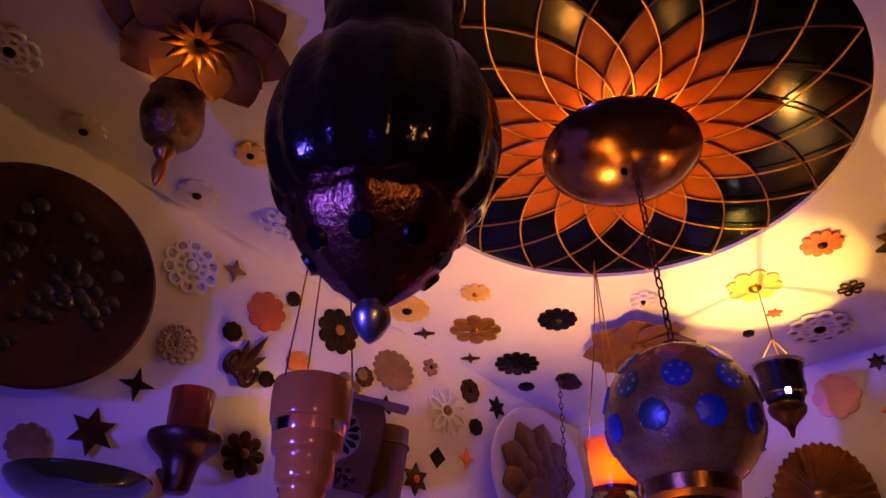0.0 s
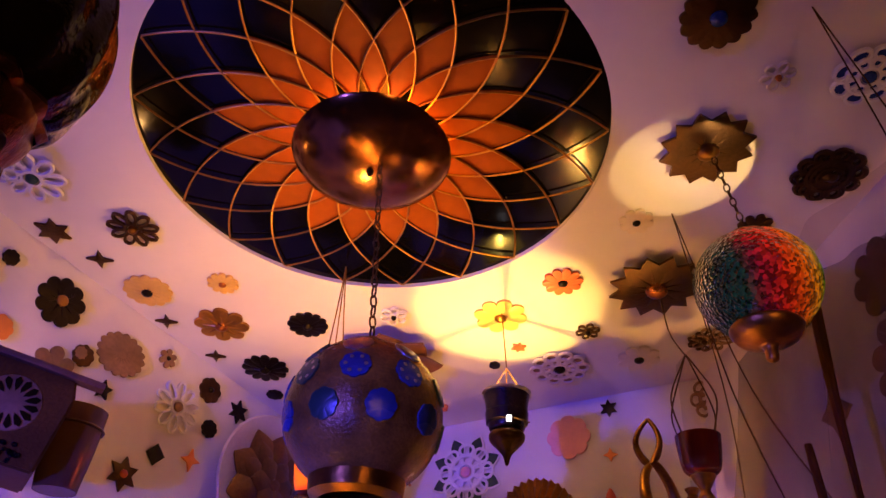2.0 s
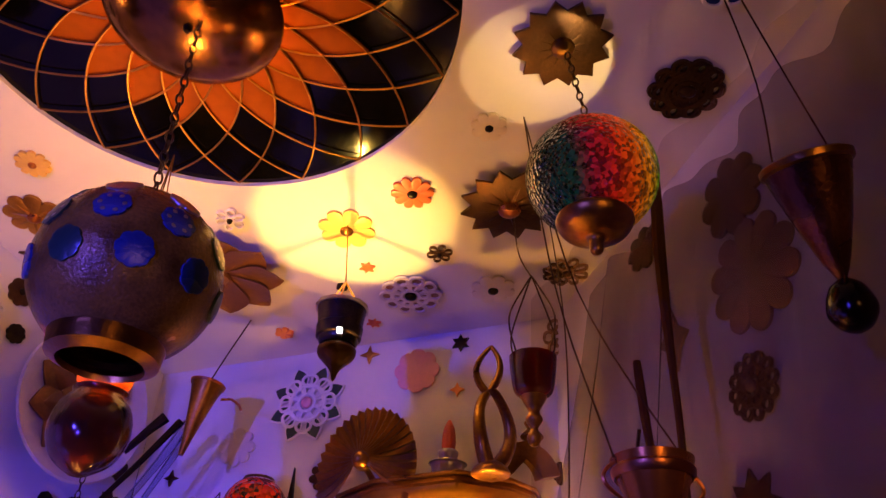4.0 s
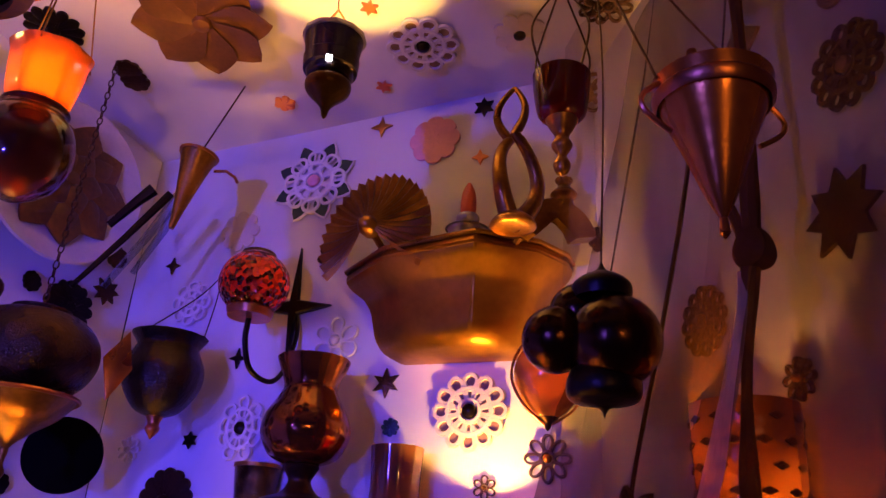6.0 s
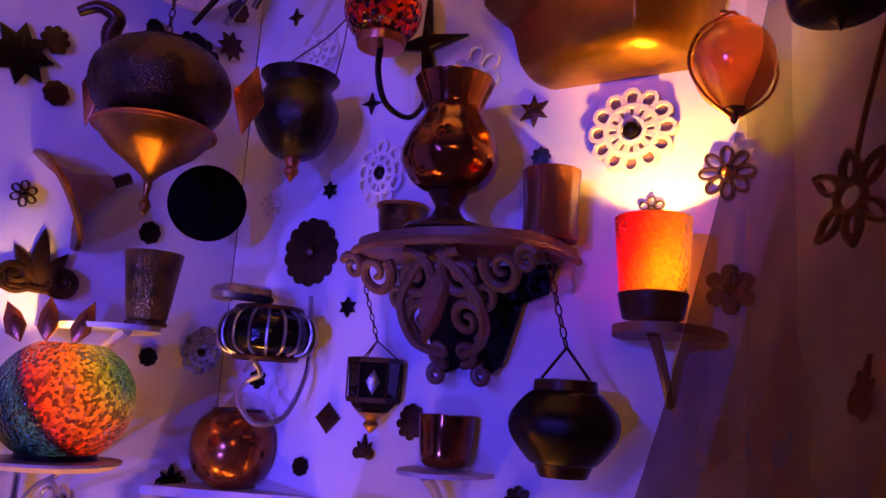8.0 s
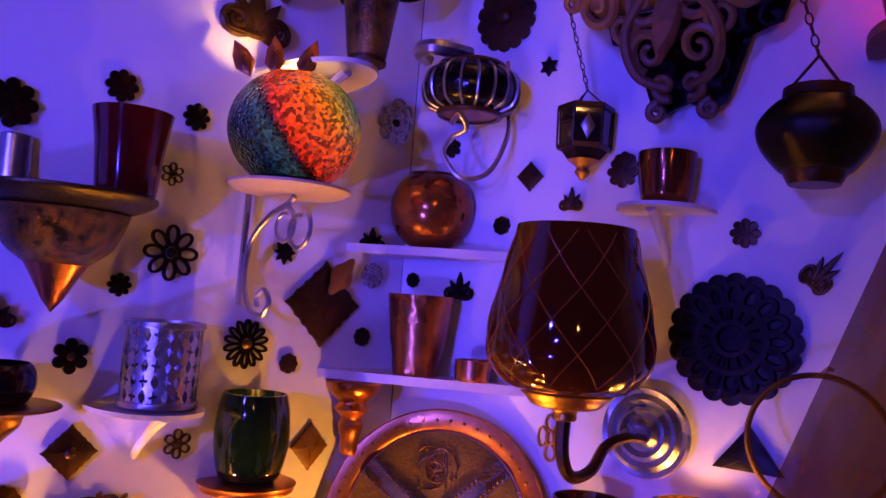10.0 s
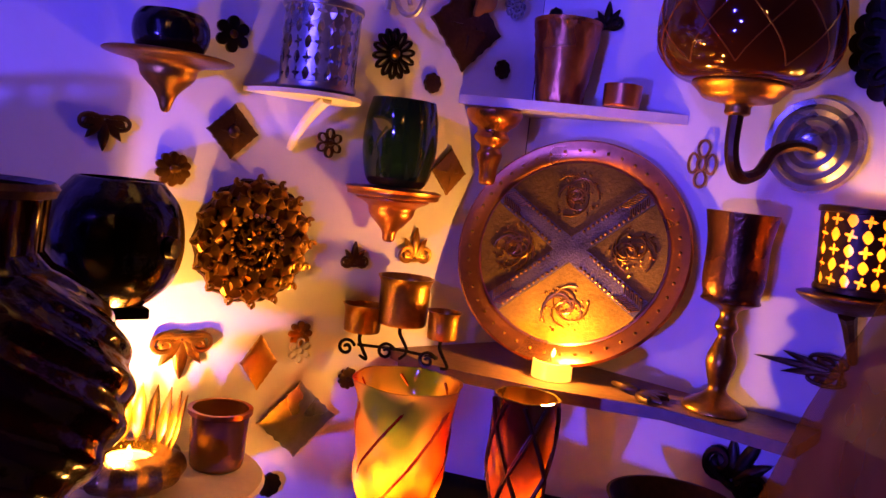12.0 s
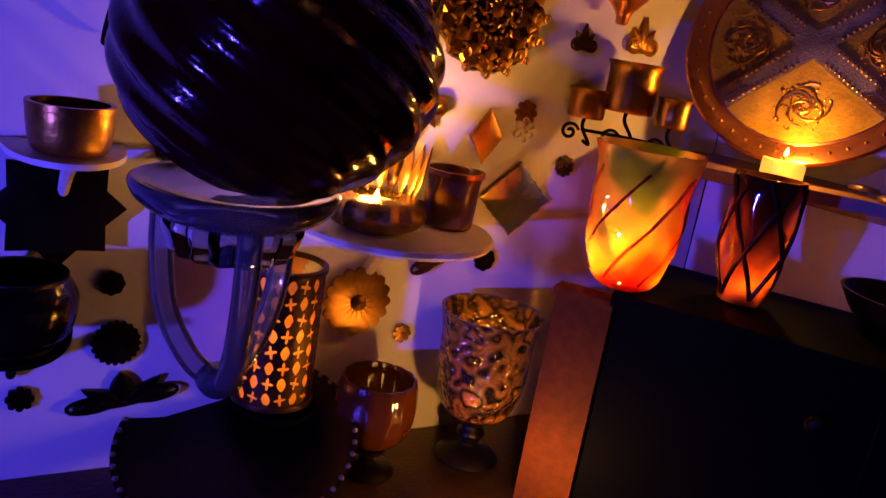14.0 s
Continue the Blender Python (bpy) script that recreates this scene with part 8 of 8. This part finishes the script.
plaque("rosette_ornament", "L", 0.805, 2.091, 0.0127, "scallop", 8, IRON, "small dark rosette on the white wall")
plaque("rosette_ornament", "L", 1.100, 1.930, 0.0244, "scallop", 10, TAN, "tan rosette on the white wall")
plaque("rosette_ornament", "L", 0.626, 2.151, 0.0109, "scallop", 8, TAN, "tiny tan rosette on the white wall")
lace("lace_lotus", "R", 0.327, 2.129, 0.0544, 8, WHITE, "white lace flower on dark green leaves", centre=PINK, leaf=GREEN)
plaque("star_ornament", "R", 0.438, 2.216, 0.0191, "star", 4, GOLD, "gilt four-pointed star on the white wall", inner=0.35)
plaque("flower_ornament", "R", 0.532, 2.177, 0.0417, "petal", 8, PINK, "pink lacquered flower on the white wall", inner=0.85, ridge=0.03)
plaque("star_ornament", "R", 0.611, 2.224, 0.0175, "star", 6, IRON, "black six-pointed star on the white wall", inner=0.55)
plaque("star_ornament", "R", 0.608, 2.135, 0.0131, "star", 4, ORANGE, "orange four-pointed star on the white wall", inner=0.45)
plaque("star_ornament", "C", 0.720, 1.533, 0.0133, "star", 6, RED, "small red star on the ceiling", inner=0.5)
plaque("flower_ornament", "R", 0.199, 2.054, 0.0358, "petal", 8, PALE, "faint tan flower on the white wall", inner=0.75)
plaque("flower_ornament", "R", 0.375, 1.994, 0.0243, "petal", 7, BRONZE, "brown flower on the white wall", inner=0.6)
lace("lace_flower", "R", 0.131, 1.933, 0.0358, 8, WHITE, "white openwork flower on the white wall", centre=WHITE)
lace("snowflake_ornament", "R", 0.400, 1.857, 0.0361, 6, WHITE, "white six-armed openwork snowflake on the white wall", rows=1, centre=WHITE)
plaque("star_ornament", "L", 0.053, 1.946, 0.0240, "star", 8, BRONZE, "small bronze eight-pointed star on the white wall", inner=0.6)
plaque("flower_ornament", "L", 0.112, 1.898, 0.0415, "petal", 12, IRON, "black fluted flower on the white wall", inner=0.8, ridge=0.06)
plaque("rosette_ornament", "L", 0.180, 1.914, 0.0142, "scallop", 8, IRON, "small dark rosette on the white wall")
plaque("star_ornament", "R", 0.235, 1.838, 0.0164, "star", 4, IRON, "black four-pointed star on the white wall", inner=0.35)
plaque("star_ornament", "R", 0.076, 2.003, 0.0150, "star", 4, BRONZE, "small brown star on the white wall", inner=0.4)
plaque("rosette_ornament", "L", 0.048, 2.007, 0.0189, "scallop", 8, BRONZE, "small brown rosette on the white wall")
plaque("flower_ornament", "R", 0.819, 2.096, 0.0202, "petal", 8, IRON, "dark flower on the white wall", boss=BRONZE, inner=0.6)
plaque("flower_ornament", "R", 0.856, 2.066, 0.0539, "petal", 8, BRONZE, "dark bronze flower with a copper boss", boss=COPPER, inner=0.55, ridge=0.08, d=0.02)
plaque("rosette_ornament", "R", 0.789, 1.982, 0.0211, "scallop", 10, BRONZE, "dark disc with a fluted rim")
lace("lace_flower", "R", 0.801, 2.218, 0.0399, 8, TAN, "brown openwork flower behind a goblet", centre=TAN)
lace("lace_medallion", "R", 0.262, 1.732, 0.0469, 9, WHITE, "oval white lace medallion on the white wall", centre=IRON, sx=0.73, sy=1.0)
plaque("star_ornament", "R", 0.485, 1.793, 0.0214, "star", 6, BRONZE, "brown six-pointed star on the white wall", inner=0.45, ridge=0.08)
plaque("flower_ornament", "R", 0.497, 1.732, 0.0127, "petal", 8, GREEN, "small dark flower on the white wall", inner=0.7, ridge=0.08)
lace("lace_rosette", "R", 0.610, 1.751, 0.0495, 12, PALE, "large pale openwork rosette with a dark centre", centre=IRON, fill=TAN)
lace("lace_flower", "R", 0.634, 1.655, 0.0148, 6, BRONZE, "small dark openwork flower above a lit glass", rows=1, centre=BRONZE)
lace("lace_flower", "R", 0.714, 1.691, 0.0287, 8, BRONZE, "brown eight-petalled openwork flower on the white wall", rows=1, centre=COPPER)
plaque("star_ornament", "R", 0.174, 1.716, 0.0129, "star", 6, IRON, "small black star on the white wall", inner=0.6)
lace("lace_flower", "R", 0.067, 1.702, 0.0194, 8, WHITE, "small white lace flower on the white wall", rows=1)
plaque("flower_ornament", "R", 0.150, 1.627, 0.0496, "petal", 14, BRONZE, "round dark fluted rosette behind a sconce", inner=0.88, ridge=0.04, boss=BRONZE, sx=0.95, sy=1.0)
plaque("star_ornament", "R", 0.223, 1.548, 0.0138, "star", 6, IRON, "small black star on the white wall", inner=0.6)
plaque("flower_ornament", "R", 0.071, 1.558, 0.0173, "petal", 8, IRON, "small black flower on the white wall", inner=0.7)
lace("lace_flower", "L", 0.043, 1.478, 0.0304, 8, SILVER, "grey openwork flower on the white wall", centre=IRON)
plaque("rosette_ornament", "L", 0.121, 1.465, 0.0129, "scallop", 8, IRON, "small dark rosette on the white wall")
plaque("rosette_ornament", "L", 0.145, 1.632, 0.0152, "scallop", 8, IRON, "small dark rosette on the white wall")
plaque("diamond_ornament", "R", 0.206, 1.400, 0.0197, "lozenge", 4, BRONZE, "dark embossed diamond on the white wall", ridge=0.06)
plaque("rosette_ornament", "R", 0.338, 1.410, 0.0164, "scallop", 8, BRONZE, "small brown rosette on the white wall")
plaque("flower_ornament", "R", 0.716, 1.565, 0.0267, "petal", 6, BRONZE, "brown flower cluster on the white wall", inner=0.6, ridge=0.1, boss=BRONZE)
plaque("star_ornament", "L", 0.349, 1.812, 0.0403, "star", 8, IRON, "large dark star on the white wall", inner=0.6, ridge=0.06)
plaque("flower_ornament", "L", 0.312, 1.845, 0.0182, "petal", 8, BRONZE, "small brown flower on the white wall", inner=0.7)
plaque("rosette_ornament", "L", 0.300, 1.779, 0.0163, "scallop", 8, BRONZE, "small brown rosette on the white wall")
plaque("rosette_ornament", "L", 0.183, 1.919, 0.0122, "scallop", 8, IRON, "small dark rosette on the white wall")
plaque("flower_ornament", "L", 0.118, 1.908, 0.0318, "petal", 12, IRON, "black fluted flower on the white wall", inner=0.8, ridge=0.05)
lace("lace_flower", "L", 0.317, 1.645, 0.0157, 6, BRONZE, "small dark openwork flower on the white wall", rows=1, centre=IRON)
plaque("rosette_ornament", "L", 0.144, 1.634, 0.0149, "scallop", 8, IRON, "small dark rosette on the white wall")
fleuron("scroll_crest", "L", 0.283, 1.569, 0.1039, 0.0762, BRONZE, "gilt bronze grape scrollwork crest")
plaque("flower_ornament", "R", 0.075, 1.446, 0.0145, "petal", 6, IRON, "small dark flower on the white wall", inner=0.6)
plaque("rosette_ornament", "R", 0.167, 1.334, 0.0128, "scallop", 8, IRON, "small dark rosette on the white wall")
fleuron("scroll_crest", "R", 0.269, 1.369, 0.0345, 0.0287, BRONZE, "small dark crest on the white wall")
plaque("flower_ornament", "R", 0.336, 1.401, 0.0201, "petal", 8, BRONZE, "brown flower on the white wall", inner=0.7, ridge=0.06)
plaque("flower_ornament", "R", 0.485, 1.326, 0.0168, "petal", 8, BRONZE, "brown flower on the white wall", inner=0.7, ridge=0.06)
fleuron("scroll_crest", "L", 0.064, 1.308, 0.0496, 0.0288, IRON, "small dark crest above the shelf")
plaque("rosette_plaque", "R", 0.478, 1.208, 0.0735, "petal", 20, IRON, "large dark scalloped rosette plaque", inner=0.92, ridge=0.012)
lace("rosette_overlay", "R", 0.478, 1.208, 0.06, 16, IRON, "dark openwork overlay on the large rosette", d=0.006)
plaque("triangle_ornament", "R", 0.499, 1.083, 0.036, "star", 3, IRON, "dark triangular embossed plaque on the white wall", sx=1.2, sy=0.9, ridge=0.06)
fleuron("scroll_crest", "R", 0.568, 1.288, 0.0351, 0.0469, BRONZE, "dark leaf crest on the white wall", turn=-40)
lace("lace_flower", "R", 0.263, 1.066, 0.0284, 4, GOLD, "gilt lily ornament on the white wall", rows=1, sx=0.6, sy=1.0)
plaque("star_ornament", "L", 0.205, 1.273, 0.0165, "star", 8, IRON, "small dark star on the white wall", inner=0.6)
lace("lace_flower", "L", 0.358, 1.256, 0.0313, 8, IRON, "black eight-petalled openwork flower on the white wall", rows=1, centre=IRON)
plaque("flower_ornament", "L", 0.412, 1.215, 0.0134, "petal", 8, IRON, "small dark flower on the white wall", inner=0.65)
fleuron("scroll_crest", "L", 0.533, 1.180, 0.0463, 0.0293, BRONZE, "dark scrollwork crest on the white wall")
plaque("flower_ornament", "L", 0.455, 1.136, 0.0193, "petal", 6, IRON, "dark flower with a dull red centre", inner=0.6, boss=BRONZE)
lace("lace_flower", "L", 0.250, 1.154, 0.0295, 14, IRON, "black sunflower with fourteen open petals", rows=1, centre=BRASS)
plaque("rosette_ornament", "L", 0.184, 1.130, 0.0131, "scallop", 8, BRONZE, "small brown rosette on the white wall")
plaque("rosette_ornament", "L", 0.067, 1.168, 0.0132, "scallop", 8, BRONZE, "small brown rosette on the white wall")
plaque("rosette_ornament", "R", 0.023, 1.254, 0.0111, "scallop", 8, IRON, "small dark rosette on the white wall")
lace("lace_flower", "L", 0.060, 1.255, 0.0176, 8, SILVER, "small grey lace rosette on the white wall", centre=SILVER)
plaque("diamond_ornament", "L", 0.138, 1.210, 0.0587, "lozenge", 4, BRONZE, "brown embossed diamond plaque on the white wall", ridge=0.04, sx=1.0, sy=0.96)
plaque("leaf_ornament", "L", 0.120, 1.249, 0.0306, "leaf", 2, GOLD, "gilt leaf pinned on a diamond plaque", d=0.012, turn=-35, sx=0.55, sy=1.0)
fleuron("scroll_crest", "R", 0.106, 1.250, 0.0518, 0.0361, IRON, "black filigree crest on the white wall")
plaque("diamond_ornament", "L", 0.445, 1.035, 0.0287, "lozenge", 4, BRONZE, "brown embossed diamond plaque on the white wall", ridge=0.05, boss=BRONZE)
lace("lace_flower", "L", 0.327, 1.037, 0.0165, 6, BRONZE, "dark openwork diamond on the white wall", rows=1, centre=BRONZE)
plaque("diamond_ornament", "L", 0.140, 1.021, 0.0301, "lozenge", 4, BROWNCLAY, "red-brown embossed diamond plaque on the white wall", ridge=0.06, sx=0.93, sy=1.0)
plaque("flower_ornament", "L", 0.506, 0.989, 0.0183, "petal", 10, BRASS, "brass flower on the white wall", boss=BRASS, inner=0.75, ridge=0.05)
fleuron("scroll_crest", "L", 0.274, 0.907, 0.0424, 0.0301, BRONZE, "small bronze crest on the white wall")
fleuron("scroll_crest", "L", 0.182, 0.922, 0.0554, 0.0423, GOLD, "gilt palmette crest on the white wall")
lace("lace_flower", "L", 0.037, 1.487, 0.0278, 6, SILVER, "grey openwork palmette on the white wall", centre=SILVER)
plaque("flower_ornament", "L", 0.345, 1.418, 0.0165, "petal", 8, IRON, "small dark flower on the white wall", inner=0.65)
lace("lace_flower", "L", 0.367, 1.346, 0.0130, 6, BRONZE, "small dark openwork flower on the white wall", rows=1, centre=IRON)
plaque("flower_ornament", "L", 0.541, 1.388, 0.0255, "petal", 8, IRON, "dark flower on the white wall", inner=0.7, ridge=0.06)
plaque("flower_ornament", "L", 0.435, 1.432, 0.0183, "petal", 8, IRON, "dark flower on the white wall", inner=0.7)
fleuron("scroll_crest", "L", 0.481, 0.791, 0.0726, 0.0480, BRASS, "embossed brass triangular crest on the white wall", turn=180)
plaque("diamond_ornament", "L", 0.388, 0.778, 0.0316, "lozenge", 4, GOLD, "gilt ribbed diamond plaque on the white wall", ridge=0.0, sx=0.71, sy=1.0)
plaque("diamond_ornament", "L", 0.331, 0.705, 0.0508, "lozenge", 4, SILVER, "grey pierced diamond plaque on the white wall", ridge=0.0, sx=1.0, sy=0.9)
plaque("flower_ornament", "L", 0.338, 0.810, 0.0154, "petal", 8, BRASS, "small brass flower on the white wall", inner=0.65, ridge=0.08)
lace("lace_flower", "L", 0.338, 0.790, 0.0149, 6, PALE, "pale ring ornament on the white wall", rows=1)
plaque("flower_ornament", "L", 0.264, 0.750, 0.0138, "petal", 10, BRONZE, "small bronze flower on the white wall", inner=0.75, boss=BRONZE)
plaque("rosette_ornament", "L", 0.359, 0.627, 0.0148, "scallop", 8, IRON, "small dark rosette on the white wall")
plaque("flower_ornament", "L", 0.503, 0.989, 0.0160, "petal", 10, BRASS, "brass flower on the white wall", inner=0.75, boss=BRASS, ridge=0.05)
fleuron("scroll_crest", "L", 0.576, 1.017, 0.0529, 0.0331, BRONZE, "dark scrollwork crest on the white wall", turn=180)
fleuron("scroll_crest", "R", 0.407, 0.852, 0.0382, 0.0955, BRONZE, "bronze scrolled key-shaped ornament on the white wall", turn=90)
plaque("star_ornament", "L", 0.834, 0.680, 0.0580, "star", 8, IRON, "large black eight-pointed star plaque", inner=0.75, ridge=0.02, d=0.01)
plaque("rosette_ornament", "L", 0.784, 0.603, 0.0124, "scallop", 8, IRON, "small dark rosette on the white wall")
plaque("rosette_ornament", "L", 0.777, 0.540, 0.0236, "scallop", 20, IRON, "dark ribbed disc on the white wall", ridge=0.02)
plaque("medallion", "L", 0.525, 0.578, 0.0418, "scallop", 16, BRASS, "brass fluted medallion on the white wall", ridge=0.04, boss=BRASS, d=0.004)
plaque("flower_ornament", "L", 0.458, 0.534, 0.0117, "petal", 8, BRASS, "small brass flower on the white wall", boss=BRASS, inner=0.65)
fleuron("scroll_crest", "L", 0.430, 0.640, 0.0870, 0.0375, BRONZE, "bronze leaf scroll crest on the white wall", turn=25)
fleuron("scroll_crest", "L", 0.769, 0.490, 0.1201, 0.0366, IRON, "long black scrollwork ornament on the white wall", turn=8)
plaque("flower_ornament", "L", 0.860, 0.487, 0.0128, "petal", 8, IRON, "small dark flower on the white wall", inner=0.7)
fleuron("scroll_crest", "R", 0.367, 0.727, 0.0860, 0.0794, IRON, "black leaf scroll crest on the white wall", turn=-25)
plaque("diamond_ornament", "L", 0.598, 1.208, 0.0532, "lozenge", 4, IRON, "large black diamond plaque on the white wall", ridge=0.03, sx=0.84, sy=1.0)
lace("lace_flower", "S", 0.457, 1.950, 0.0368, 12, BRONZE, "dark round openwork rosette on the side wall", centre=TAN)
plaque("flower_ornament", "S", 0.291, 2.230, 0.0444, "petal", 8, IRON, "dark flower behind the gauze", inner=0.7, sx=1.0, sy=0.75)
plaque("flower_ornament", "S", 0.486, 2.078, 0.0726, "petal", 10, TAN, "tan flower behind the gauze", inner=0.75)
plaque("flower_ornament", "S", 0.476, 2.194, 0.0554, "petal", 8, BRONZE, "brown flower behind the gauze", inner=0.75)
plaque("star_ornament", "S", 0.426, 1.830, 0.0403, "star", 8, BRONZE, "brown star behind the gauze", inner=0.6)
lace("lace_flower", "S", 0.236, 1.796, 0.0348, 12, BRONZE, "dark round openwork rosette on the side wall", centre=BRONZE)
lace("lace_flower", "S", 0.359, 1.710, 0.0178, 8, BRONZE, "brown openwork flower on the side wall", rows=1, centre=COPPER)
wire_stem = thing("hanging_wire", Matrix(), "long thin bronze wire hanging over the curtain", "wire")
part("wire", tube(curve_points([spot_on("S", a_, b_, 0.088) for a_, b_ in ((0.36, 1.92), (0.3315, 1.846), (0.283, 1.741), (0.2365, 1.647), (0.226, 1.615))]), 0.0022, 6), BRONZE, wire_stem)
lace("wire_flower", "S", 0.223, 1.595, 0.0354, 6, BRONZE, "wire flower with six open pointed petals", rows=1, d=0.085, sx=1.5, pointed=True)
fleuron("scroll_crest", "S", 0.104, 1.467, 0.0294, 0.0539, BRONZE, "dark leaf spray behind the gauze", turn=-20)
lace("lace_flower", "S", -0.141, 1.365, 0.0359, 8, BRONZE, "dark openwork flower with a brass boss", rows=1, centre=BRASS)
plaque("star_ornament", "S", 0.329, 2.065, 0.0453, "star", 4, TAN, "tan cross-shaped star behind the gauze", inner=0.5, sx=0.68, sy=1.0)
